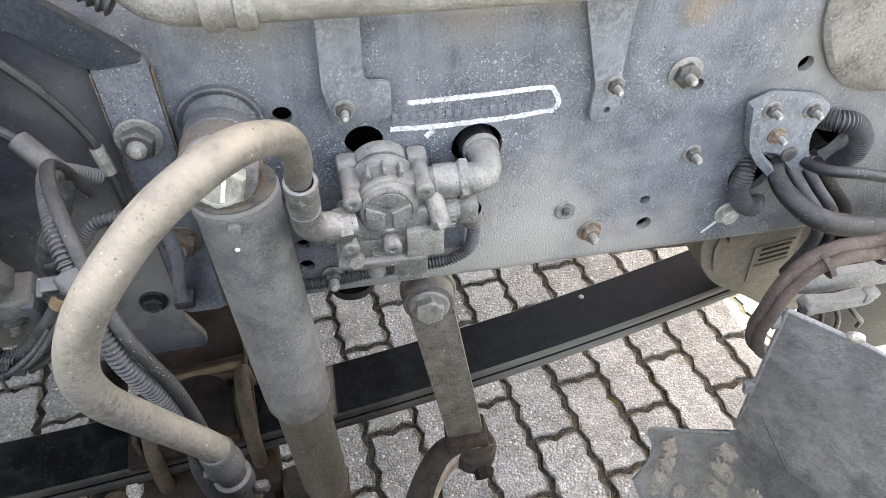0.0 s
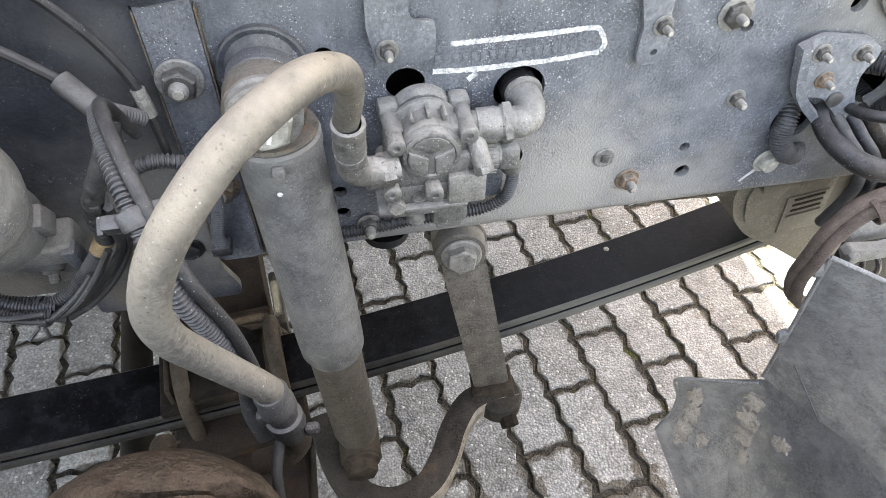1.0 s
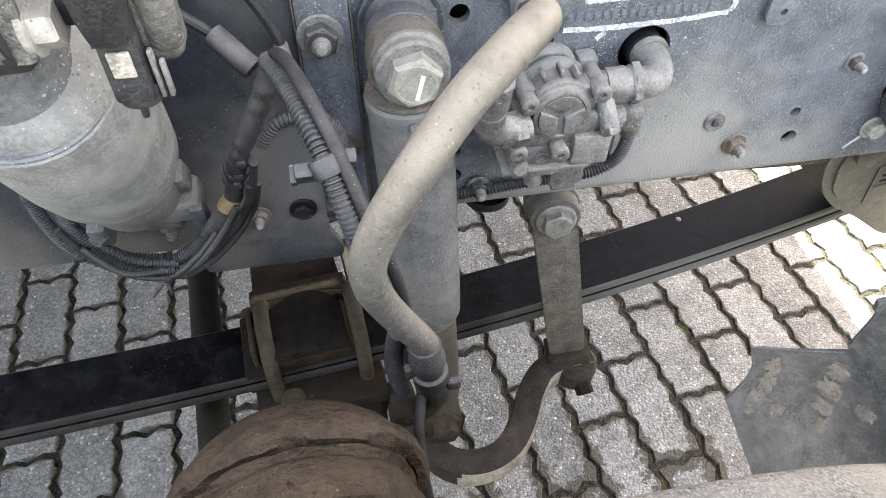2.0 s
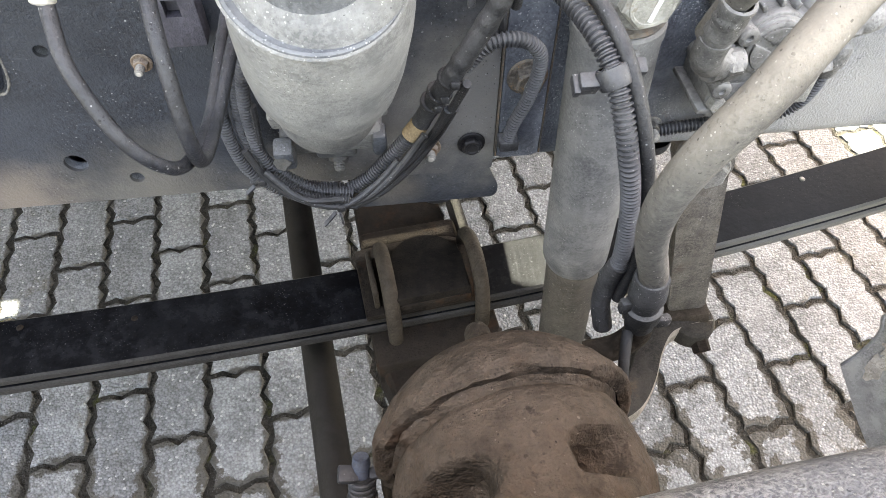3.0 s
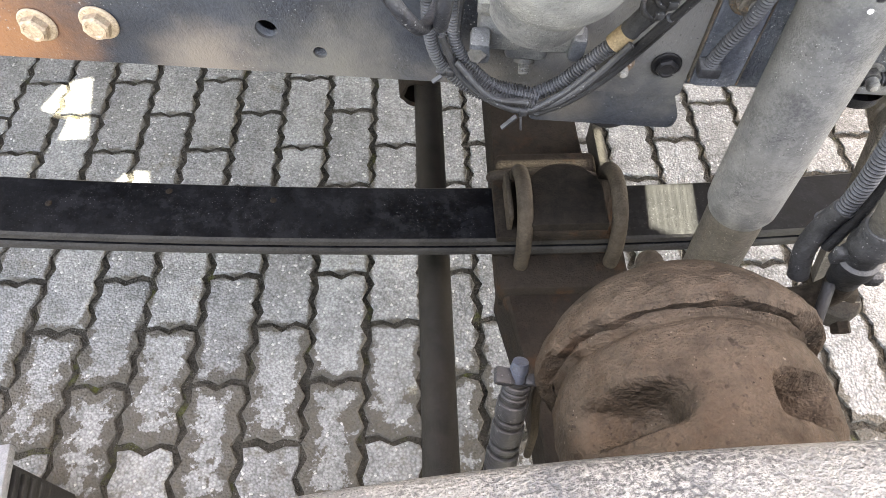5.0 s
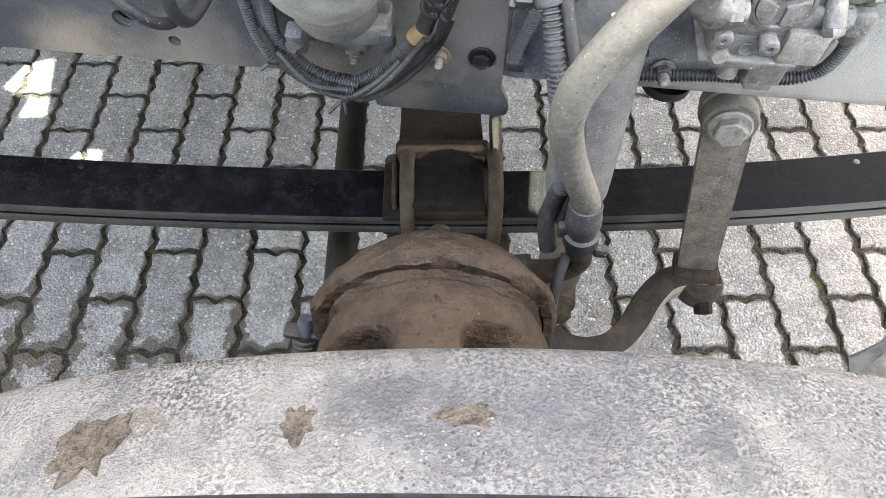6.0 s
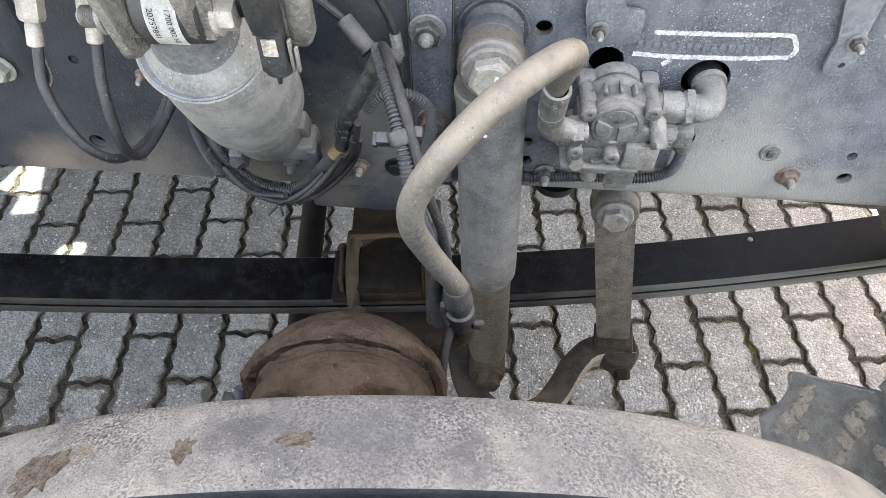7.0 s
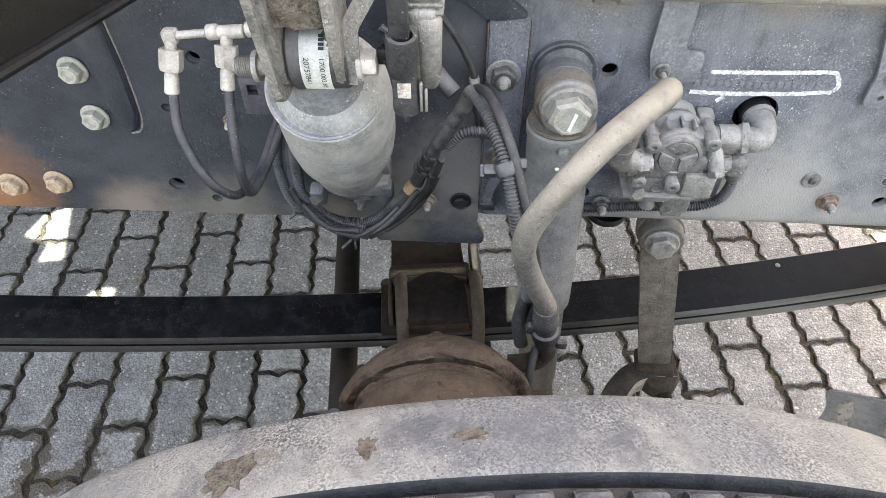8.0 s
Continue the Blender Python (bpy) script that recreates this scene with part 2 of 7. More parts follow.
M_BUMP = mat("brown_black_rubber", (0.006, 0.005, 0.0045), (0.014, 0.011, 0.009), 0.8, 0, 30, 260, 0.4, None, 0, None, 0, spec=0.1)
M_CABLE = mat("dusty_cable", (0.010, 0.010, 0.011), (0.024, 0.024, 0.026), 0.45, 0, 30, 260, 0.25, (0.3, 0.3, 0.3), 0.3, (0.17, 0.17, 0.175), 0.30, pits=0.0, fine_mix=0.25)
M_CONDUIT = mat("grey_conduit", (0.012, 0.013, 0.016), (0.034, 0.035, 0.040), 0.38, 0, 30, 220, 0.2, (0.35, 0.35, 0.34), 0.12, (0.24, 0.24, 0.245), 0.36, pits=0.0, fine_mix=0.25)
M_PLASTIC = mat("dusty_black_plastic", (0.02, 0.0205, 0.022), (0.045, 0.045, 0.047), 0.6, 0, 25, 300, 0.2, None, 0, (0.24, 0.235, 0.23), 0.5)
M_BLACK = mat("black_plastic", (0.005, 0.005, 0.006), (0.012, 0.012, 0.014), 0.45, 0, 14, 260, 0.2, (0.2, 0.2, 0.2), 0.1)
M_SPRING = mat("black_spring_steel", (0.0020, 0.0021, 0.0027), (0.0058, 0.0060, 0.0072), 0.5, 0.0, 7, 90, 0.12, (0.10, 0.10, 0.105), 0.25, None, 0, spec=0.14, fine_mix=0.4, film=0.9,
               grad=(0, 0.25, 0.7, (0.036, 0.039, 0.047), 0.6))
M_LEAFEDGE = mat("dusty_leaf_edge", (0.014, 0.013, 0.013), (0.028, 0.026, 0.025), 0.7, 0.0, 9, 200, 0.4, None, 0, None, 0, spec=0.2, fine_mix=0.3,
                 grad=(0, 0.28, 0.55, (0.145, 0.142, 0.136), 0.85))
M_AXLE = mat("brown_axle", (0.006, 0.0045, 0.0037), (0.017, 0.0128, 0.010), 0.8, 0, 18, 160, 0.6, None, 0, (0.07, 0.052, 0.04), 0.15, (0.05, 0.022, 0.010), 0.3, spec=0.12)
M_ROD = mat("dark_tie_rod", (0.004, 0.0036, 0.0034), (0.013, 0.0115, 0.0105), 0.6, 0, 14, 260, 0.3, None, 0, (0.10, 0.08, 0.06), 0.1, spec=0.2)
M_UBOLT = mat("brown_bolt_steel", (0.016, 0.0123, 0.0095), (0.044, 0.034, 0.026), 0.75, 0, 30, 200, 0.4, None, 0, (0.16, 0.13, 0.10), 0.1, spec=0.15)
M_ARM = mat("tan_dusty_flank", (0.17, 0.148, 0.125), (0.37, 0.325, 0.275), 0.75, 0, 24, 180, 0.4, None, 0, (0.2, 0.17, 0.135), 0.2, (0.06, 0.035, 0.02), 0.2)
M_LINKARM = mat("dark_bar_steel", (0.012, 0.0105, 0.009), (0.040, 0.034, 0.028), 0.7, 0, 22, 200, 0.5, None, 0, None, 0, (0.09, 0.06, 0.04), 0.2)
M_CHAMBER = mat("rust_brown_casting", (0.010, 0.0074, 0.0057), (0.064, 0.047, 0.0355), 0.8, 0, 20, 75, 0.9, (0.22, 0.18, 0.145), 0.05, (0.165, 0.127, 0.098), 0.36, (0.045, 0.024, 0.014), 0.5, spec=0.15, detail=9, size=0.004, fine_mix=0.4, pits=0.6)
M_ELBOW = mat("pale_plastic", (0.14, 0.136, 0.13), (0.21, 0.204, 0.193), 0.65, 0, 45, 220, 0.4, (0.55, 0.53, 0.5), 0.3, (0.37, 0.355, 0.33), 0.45)
# First spot paints warm light on the tread's right side; others are bluish patches.
M_TYRE = mat("dusty_tyre", (0.134, 0.140, 0.152), (0.385, 0.378, 0.358), 0.9, 0, 12, 330, 0.6, (0.56, 0.55, 0.515), 0.7, None, 0, (0.25, 0.22, 0.185), 0.06, 0.75, detail=9, size=0.004, pits=0.5, film=0.3,
             stains_and_light=(((0.34, -0.03, 1.04), 0.20, (0.52, 0.48, 0.41), 0.6), ((0.0, -0.03, 1.11), 0.10, (0.18, 0.187, 0.205), 0.55), ((-0.30, -0.03, 1.05), 0.09, (0.2, 0.205, 0.218), 0.55), ((0.13, -0.02, 1.1), 0.06, (0.22, 0.225, 0.24), 0.5)))
M_GROOVE = mat("clean_rubber", (0.008, 0.0095, 0.013), (0.02, 0.022, 0.027), 0.5, 0, 30, 200, 0.4, None, 0, (0.07, 0.068, 0.065), 0.25)
M_EJECT = mat("bluish_block_rubber", (0.016, 0.019, 0.026), (0.05, 0.054, 0.064), 0.75, 0, 45, 150, 0.6, (0.4, 0.39, 0.37), 0.3, (0.22, 0.217, 0.21), 0.42, pits=0.5)
M_TREAD = mat("tread_rubber", (0.035, 0.036, 0.04), (0.08, 0.08, 0.082), 0.8, 0, 30, 150, 0.5, (0.4, 0.39, 0.37), 0.3, (0.15, 0.147, 0.142), 0.8)
M_SPLASH = mat("pale_dry_mud", (0.32, 0.285, 0.248), (0.46, 0.415, 0.37), 0.95, 0, 40, 200, 0.6)
M_MUD = mat("dry_mud", (0.05, 0.041, 0.033), (0.22, 0.19, 0.155), 0.95, 0, 130, 300, 1.0, size=0.004, pits=0.6)
M_BELLOWS = mat("dusty_bellows_rubber", (0.15, 0.153, 0.158), (0.26, 0.258, 0.252), 0.7, 0, 9, 170, 0.35, (0.6, 0.6, 0.58), 0.6, (0.40, 0.39, 0.37), 0.3, fine_mix=0.25, pits=0.15)
M_BELLOWTOP = mat("speckled_bellows_top", (0.070, 0.078, 0.094), (0.165, 0.172, 0.183), 0.5, 0, 14, 110, 0.3, (0.66, 0.66, 0.66), 1.3, (0.36, 0.355, 0.345), 0.25, fine_mix=0.3)
M_LABEL = mat("white_label", (0.72, 0.72, 0.70), (0.8, 0.8, 0.78), 0.5, 0, 30, 300, 0.05)
M_INK = mat("black_ink", (0.015, 0.015, 0.015), (0.02, 0.02, 0.02), 0.6, 0, 30, 300, 0)
M_CHALK = mat("white_paint_marker", (0.42, 0.43, 0.44), (0.74, 0.74, 0.74), 0.8, 0, 150, 330, 0.3, None, 0, None, 0, (0.16, 0.17, 0.19), 0.65, film=0.5)
M_STAMP = mat("stamped_edge", (0.10, 0.11, 0.125), (0.17, 0.18, 0.20), 0.6, 0, 120, 300, 0.2)
M_GREY_PLASTIC = mat("grey_moulded_panel", (0.18, 0.186, 0.198), (0.31, 0.313, 0.32), 0.45, 0, 8, 180, 0.35, (0.45, 0.43, 0.40), 0.6, (0.24, 0.24, 0.24), 0.45, None, 0, spec=0.5, fine_mix=0.35, film=0.45)
M_BEIGE = mat("beige_plastic", (0.125, 0.110, 0.088), (0.175, 0.156, 0.128), 0.5, 0, 12, 200, 0.15, None, 0, DUST, 0.3)
M_BROWNCABLE = mat("brown_sleeve", (0.055, 0.041, 0.037), (0.105, 0.079, 0.069), 0.7, 0, 40, 400, 0.3)
M_BLUE = mat("blue_plastic", (0.022, 0.034, 0.062), (0.042, 0.058, 0.096), 0.5, 0, 40, 300, 0.1, None, 0, DUST, 0.2)
M_ORANGE = mat("faded_orange_tape", (0.19, 0.135, 0.078), (0.25, 0.18, 0.105), 0.7, 0, 40, 300, 0.2)
M_MOSS = mat("joint_soil_and_moss", (0.018, 0.016, 0.012), (0.050, 0.044, 0.035), 0.95, 0, 9, 60, 1.0, (0.25, 0.24, 0.22), 0.5, None, 0, (0.075, 0.082, 0.014), 0.22, size=0.012)


def paver_mat(name, per_object):
    """Washed concrete: pebbly grains with dark gaps between them, and soil that lies on the rims of the blocks."""
    m = mat(name, (0.171, 0.173, 0.172), (0.277, 0.280, 0.279), 0.92, 0, 6, 75, 0.0, None, 0, None, 0, (0.17, 0.155, 0.13), 0.10, 0.3, spec=0.2, pits=0.3, world_space=True, film=0.25)
    t = m.node_tree
    n, l = t.nodes, t.links
    bsdf = n["Principled BSDF"]
    pos = n.new("ShaderNodeNewGeometry").outputs["Position"]

    def math_node(kind, x, y):
        q = n.new("ShaderNodeMath")
        q.operation = kind
        for k, v in ((0, x), (1, y)):
            if isinstance(v, float):
                q.inputs[k].default_value = v
            else:
                l.new(v, q.inputs[k])
        return q.outputs[0]

    def remap(src, lo, hi, c, d):
        q = n.new("ShaderNodeMapRange")
        for k, v in ((1, lo), (2, hi), (3, c), (4, d)):
            q.inputs[k].default_value = v
        l.new(src, q.inputs[0])
        return q.outputs[0]

    def blend(fac, x, tone):
        q = n.new("ShaderNodeMix")
        q.data_type = "RGBA"
        l.new(fac, q.inputs[0])
        l.new(x, q.inputs[6])
        q.inputs[7].default_value = (*tone, 1)
        return q.outputs[2]

    grains = n.new("ShaderNodeTexVoronoi")
    grains.inputs["Scale"].default_value = 190.0
    l.new(pos, grains.inputs["Vector"])
    cells = n.new("ShaderNodeSeparateColor")
    l.new(grains.outputs["Color"], cells.inputs[0])
    if per_object:
        rnd = n.new("ShaderNodeObjectInfo").outputs["Random"]
    else:
        rnd = n.new("ShaderNodeNewGeometry").outputs["Random Per Island"]
    value = math_node("MULTIPLY", remap(rnd, 0.0, 1.0, 0.86, 1.12), remap(cells.outputs[0], 0.0, 1.0, 0.86, 1.14))
    value = math_node("MULTIPLY", value, remap(grains.outputs["Distance"], 0.35, 0.75, 1.06, 0.72))
    src = bsdf.inputs["Base Color"].links[0].from_socket
    hv = n.new("ShaderNodeHueSaturation")
    l.new(value, hv.inputs["Value"])
    l.new(src, hv.inputs["Color"])
    col = blend(math_node("GREATER_THAN", cells.outputs[1], 0.98), hv.outputs[0], (0.44, 0.43, 0.41))
    patch = n.new("ShaderNodeTexNoise")
    patch.inputs["Scale"].default_value, patch.inputs["Detail"].default_value, patch.inputs["Roughness"].default_value = 26.0, 7.0, 0.7
    l.new(pos, patch.inputs["Vector"])
    xyz = n.new("ShaderNodeSeparateXYZ")
    l.new(pos, xyz.inputs[0])
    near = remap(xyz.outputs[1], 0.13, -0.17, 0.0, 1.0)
    if per_object:
        loc = n.new("ShaderNodeSeparateXYZ")
        l.new(n.new("ShaderNodeTexCoord").outputs["Object"], loc.inputs[0])
        ex = math_node("SUBTRACT", 0.0535, math_node("ABSOLUTE", loc.outputs[0], 0.0))
        ey = math_node("SUBTRACT", 0.1213, math_node("ABSOLUTE", loc.outputs[1], 0.0))
        rim = math_node("MINIMUM", ex, ey)
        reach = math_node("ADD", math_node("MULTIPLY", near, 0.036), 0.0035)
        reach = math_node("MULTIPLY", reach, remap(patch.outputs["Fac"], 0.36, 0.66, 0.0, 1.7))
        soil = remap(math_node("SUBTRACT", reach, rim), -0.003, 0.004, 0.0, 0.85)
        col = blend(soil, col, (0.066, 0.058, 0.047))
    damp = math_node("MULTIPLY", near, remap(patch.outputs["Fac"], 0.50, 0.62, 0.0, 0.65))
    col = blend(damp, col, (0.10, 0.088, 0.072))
    l.new(col, bsdf.inputs["Base Color"])
    bump = n.new("ShaderNodeBump")
    bump.inputs["Strength"].default_value, bump.inputs["Distance"].default_value = 1.0, 0.0032
    height = math_node("SUBTRACT", math_node("MULTIPLY", cells.outputs[2], 0.6), grains.outputs["Distance"])
    l.new(height, bump.inputs["Height"])
    l.new(bump.outputs[0], bsdf.inputs["Normal"])
    return m


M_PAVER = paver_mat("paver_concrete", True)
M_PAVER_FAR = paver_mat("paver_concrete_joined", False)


# ------------------------------------------------------------------ building helpers
ORIGIN = {}


def thing(name, base, label, category, group="", kind=""):
    """An empty at the base of a thing; its parts are given in world metres."""
    ob = new(name)
    ob.empty_display_size = 0.02
    ob.location = base
    ORIGIN[ob] = Vector(base)
    return tagged(ob, label, category, group, kind)


def mesh_of(name, bm, material, smooth=35.0):
    bmesh.ops.recalc_face_normals(bm, faces=bm.faces[:])
    me = bpy.data.meshes.new(name)
    bm.to_mesh(me)
    bm.free()
    me.materials.append(material)
    if smooth:
        for p in me.polygons:
            p.use_smooth = True
        me.set_sharp_from_angle(angle=radians(smooth))
    return me


def part(name, bm, material, parent, label="", smooth=35.0):
    org = ORIGIN[parent]
    bm.transform(Matrix.Translation(-org))
    ob = new(name, mesh_of(name, bm, material, smooth))
    ob.parent = parent
    ORIGIN[ob] = org
    if label:
        ob["label"] = label
    return ob


def solid(name, bm, material, label, category, group="", kind="", smooth=35.0, base=None):
    """A thing of one mesh."""
    if base is None:
        v = [x.co for x in bm.verts]
        base = (sum(c.x for c in v) / len(v), sum(c.y for c in v) / len(v), min(c.z for c in v))
    bm.transform(Matrix.Translation(-Vector(base)))
    ob = new(name, mesh_of(name, bm, material, smooth))
    ob.location = base
    ORIGIN[ob] = Vector(base)
    return tagged(ob, label, category, group, kind)


def frame_of(way, up=(0, 0, 1)):
    z = Vector(way).normalized()
    u = Vector(up)
    if abs(z.dot(u)) > 0.97:
        u = Vector((1, 0, 0))
    x = u.cross(z).normalized()
    return x, z.cross(x), z


def lathe(bm, p, way, profile, seg=32, up=(0, 0, 1)):
    """A turned body: profile of (distance along the axis, radius)."""
    p = Vector(p)
    x, y, z = frame_of(way, up)
    rings = []
    for s, r in profile:
        if r < 1e-6:
            rings.append([bm.verts.new(p + z * s)])
        else:
            rings.append([bm.verts.new(p + z * s + (x * math.cos(a) + y * math.sin(a)) * r) for a in (2 * math.pi * i / seg for i in range(seg))])
    for a, b in zip(rings[:-1], rings[1:]):
        for i in range(seg):
            j = (i + 1) % seg
            f = [a[i % len(a)], a[j % len(a)], b[j % len(b)], b[i % len(b)]]
            g = []
            for v in f:
                if v not in g:
                    g.append(v)
            if len(g) > 2:
                bm.faces.new(g)
    return bm


def rod(bm, p, q, r, r2=None, seg=24, bevel=0.0):
    p, q = Vector(p), Vector(q)
    r2 = r if r2 is None else r2
    h = (q - p).length
    b = min(bevel, r * 0.5, h * 0.4)
    prof = [(0, 0), (0, r - b), (b, r), (h - b, r2), (h, r2 - b), (h, 0)] if b else [(0, 0), (0, r), (h, r2), (h, 0)]
    return lathe(bm, p, q - p, prof, seg)


def spline(pts, n=10):
    P = [Vector(p) for p in pts]
    Q = [2 * P[0] - P[1], *P, 2 * P[-1] - P[-2]]
    out = []
    for i in range(len(P) - 1):
        a, b, c, d = Q[i:i + 4]
        for k in range(n):
            u = k / n
            out.append(0.5 * (2 * b + (c - a) * u + (2 * a - 5 * b + 4 * c - d) * u * u + (3 * b - a - 3 * c + d) * u ** 3))
    return out + [P[-1]]


def evenly(pts, step):
    """The same line in even steps."""
    out, left = [pts[0]], step
    for a, b in zip(pts[:-1], pts[1:]):
        h = (b - a).length
        at = 0.0
        while h - at >= left:
            at += left
            out.append(a.lerp(b, at / h))
            left = step
        left -= h - at
    return out


def sweep(bm, line, radius, seg=16):
    """A tube along a line; radius may be a function of (index, count)."""
    t0 = (line[1] - line[0]).normalized()
    x, y, _ = frame_of(t0)
    rings = []
    for i, p in enumerate(line):
        t = (line[min(i + 1, len(line) - 1)] - line[max(i - 1, 0)]).normalized()
        x = (x - t * x.dot(t)).normalized()
        y = t.cross(x)
        r = radius(i, len(line)) if callable(radius) else radius
        rings.append([bm.verts.new(p + (x * math.cos(a) + y * math.sin(a)) * r) for a in (2 * math.pi * k / seg for k in range(seg))])
    for a, b in zip(rings[:-1], rings[1:]):
        for k in range(seg):
            j = (k + 1) % seg
            bm.faces.new((a[k], a[j], b[j], b[k]))
    bm.faces.new(rings[0][::-1])
    bm.faces.new(rings[-1])
    return bm


def tube(bm, pts, r, seg=16, n=10):
    return sweep(bm, spline(pts, n), r, seg)


def ribbed(bm, pts, r, pitch=0.004, seg=14):
    """Corrugated conduit: every rib is real."""
    line = evenly(spline(pts, 14), pitch / 4)
    return sweep(bm, line, lambda i, n: r * (1.0, 1.0, 0.76, 0.76)[i % 4], seg)


def block(bm, centre, size, turn=None, bevel=0.0, seg=2):
    """A box with rounded edges."""
    new_v = bmesh.ops.create_cube(bm, size=1.0)["verts"]
    m = Matrix.Translation(centre) @ (turn.to_4x4() if turn else Matrix.Identity(4)) @ Matrix.Diagonal((*size, 1))
    bmesh.ops.transform(bm, matrix=m, verts=new_v)
    if bevel:
        edges = list({e for v in new_v for e in v.link_edges})
        bmesh.ops.bevel(bm, geom=edges, offset=bevel, segments=seg, affect="EDGES", profile=0.5)
    return bm


def slab(bm, outline, to_world, depth, bevel=0.0):
    """A flat plate: an outline in its own plane, thickened along the plane's normal (towards +)."""
    lo = [bm.verts.new(to_world @ Vector((x, y, 0))) for x, y in outline]
    hi = [bm.verts.new(to_world @ Vector((x, y, depth))) for x, y in outline]
    k = len(outline)
    bm.faces.new(lo[::-1])
    top = bm.faces.new(hi)
    for i in range(k):
        j = (i + 1) % k
        bm.faces.new((lo[i], lo[j], hi[j], hi[i]))
    if bevel:
        bmesh.ops.bevel(bm, geom=list(top.edges), offset=bevel, segments=2, affect="EDGES", profile=0.5)
    return bm


# plane of the frame rail: u is world x, v is world z, the normal looks out (towards -y)
def rail_plane(y):
    return Matrix(((1, 0, 0, 0), (0, 0, -1, y), (0, 1, 0, 0), (0, 0, 0, 1)))


def rounded(pts, r, n=4):
    """Round the corners of an outline."""
    out = []
    k = len(pts)
    for i in range(k):
        p, a, b = Vector(pts[i]), Vector(pts[i - 1]), Vector(pts[(i + 1) % k])
        d = min(r, (a - p).length * 0.45, (b - p).length * 0.45)
        s, e = p + (a - p).normalized() * d, p + (b - p).normalized() * d
        for j in range(n + 1):
            u = j / n
            q = s * (1 - u) ** 2 + p * 2 * u * (1 - u) + e * u * u
            out.append((q.x, q.y))
    return out


def cut(ob, cutter_bm):
    """Cut real holes into a mesh."""
    bmesh.ops.recalc_face_normals(cutter_bm, faces=cutter_bm.faces[:])
    me = bpy.data.meshes.new("cutter")
    cutter_bm.to_mesh(me)
    cutter_bm.free()
    c = new("cutter", me)
    b = ob.modifiers.new("holes", "BOOLEAN")
    b.operation, b.object, b.solver = "DIFFERENCE", c, "EXACT"
    bpy.context.view_layer.update()
    dg = bpy.context.evaluated_depsgraph_get()
    made = bpy.data.meshes.new_from_object(ob.evaluated_get(dg))
    ob.modifiers.clear()
    ob.data = made
    bpy.data.objects.remove(c)
    made.set_sharp_from_angle(angle=radians(35))
    ob.data.name = ob.name


TRUCK = radians(6.5)                                   # the truck's own axis against the rail
U = Vector((math.cos(TRUCK), math.sin(TRUCK), 0))      # along the truck
V = Vector((-math.sin(TRUCK), math.cos(TRUCK), 0))     # across it, inwards
TURN = Matrix.Rotation(TRUCK, 3, "Z")


def uv(u, v, z):
    return U * u + V * v + Vector((0, 0, z))


# ------------------------------------------------------------------ ground and truck structure
# Dark surround added out of view in place of more paving, to cut bounce.
bm = bmesh.new()
slab(bm, [(-60, -60), (60, -60), (60, 60), (-60, 60)], Matrix.Translation((0, 0, -0.06)), 0.035)
ground = solid("ground", bm, M_ASPHALT, "made-up dark asphalt beyond the paving, cutting bounced light", "ground", kind="structure")
bm = bmesh.new()
slab(bm, [(-4, -0.95), (4, -0.95), (4, 4), (-4, 4)], Matrix.Translation((0, 0, -0.03)) @ Matrix.Rotation(TRUCK, 4, "Z"), 0.024)
pavement = solid("pavement", bm, M_MOSS, "grey zigzag concrete block paving with mossy soil joints", "pavement", kind="structure", base=(0, 0, 0))


def circle_cut(bm, x, z, r, seg=24, depth=0.06, y=-0.03):
    lathe(bm, (x, y, z), (0, 1, 0), [(0, 0), (0, r), (depth, r), (depth, 0)], seg)


# frame rail: a C channel, open inwards
def channel(bm, x0, x1, y, z0, z1, web, flange, r=0.02, k=6):
    prof = []
    for i in range(k + 1):
        a = math.pi / 2 * i / k
        prof.append((y + r - r * math.sin(a), z0 + r - r * math.cos(a)))
    for i in range(k + 1):
        a = math.pi / 2 * i / k
        prof.append((y + r - r * math.cos(a), z1 - r + r * math.sin(a)))
    outer = [(y + flange, z0)] + prof + [(y + flange, z1)]
    q = max(r - web, 0.004)
    inner = [(y + flange, z1 - web)]
    for i in range(k + 1):
        a = math.pi / 2 * i / k
        inner.append((y + r - q * math.sin(a), z1 - r + q * math.cos(a)))
    for i in range(k + 1):
        a = math.pi / 2 * i / k
        inner.append((y + r - q * math.cos(a), z0 + r - q * math.sin(a)))
    inner.append((y + flange, z0 + web))
    loop = outer + inner
    a = [bm.verts.new((x0, p, q)) for p, q in loop]
    b = [bm.verts.new((x1, p, q)) for p, q in loop]
    n = len(loop)
    for i in range(n):
        j = (i + 1) % n
        bm.faces.new((a[i], a[j], b[j], b[i]))
    bm.faces.new(a[::-1])
    bm.faces.new(b)


RAIL_Z0, RAIL_Z1 = 0.824, 1.165
bm = bmesh.new()
channel(bm, -1.9, 1.6, 0.0, RAIL_Z0, RAIL_Z1, 0.009, 0.085)
rail = solid("frame_rail", bm, M_RAIL, "dusty blue-grey painted steel truck frame rail with drilled holes", "frame rail", kind="structure", base=(0, 0, RAIL_Z0))
holes = bmesh.new()
for x, z, r in ((0.121, 1.067, 0.009), (0.191, 1.030, 0.0185), (0.300, 1.013, 0.0255), (0.520, 1.058, 0.0065), (0.633, 1.07, 0.0085),
                (0.499, 0.915, 0.006), (0.506, 0.879, 0.009), (0.119, 0.911, 0.007), (0.119, 0.880, 0.0085), (0.695, 0.978, 0.03), (0.622, 0.935, 0.026),
                (-0.352, 1.072, 0.0085), (-0.430, 0.876, 0.011), (-0.405, 1.002, 0.006), (-0.381, 0.851, 0.007), (-0.255, 0.99, 0.014)):
    circle_cut(holes, x, z, r)
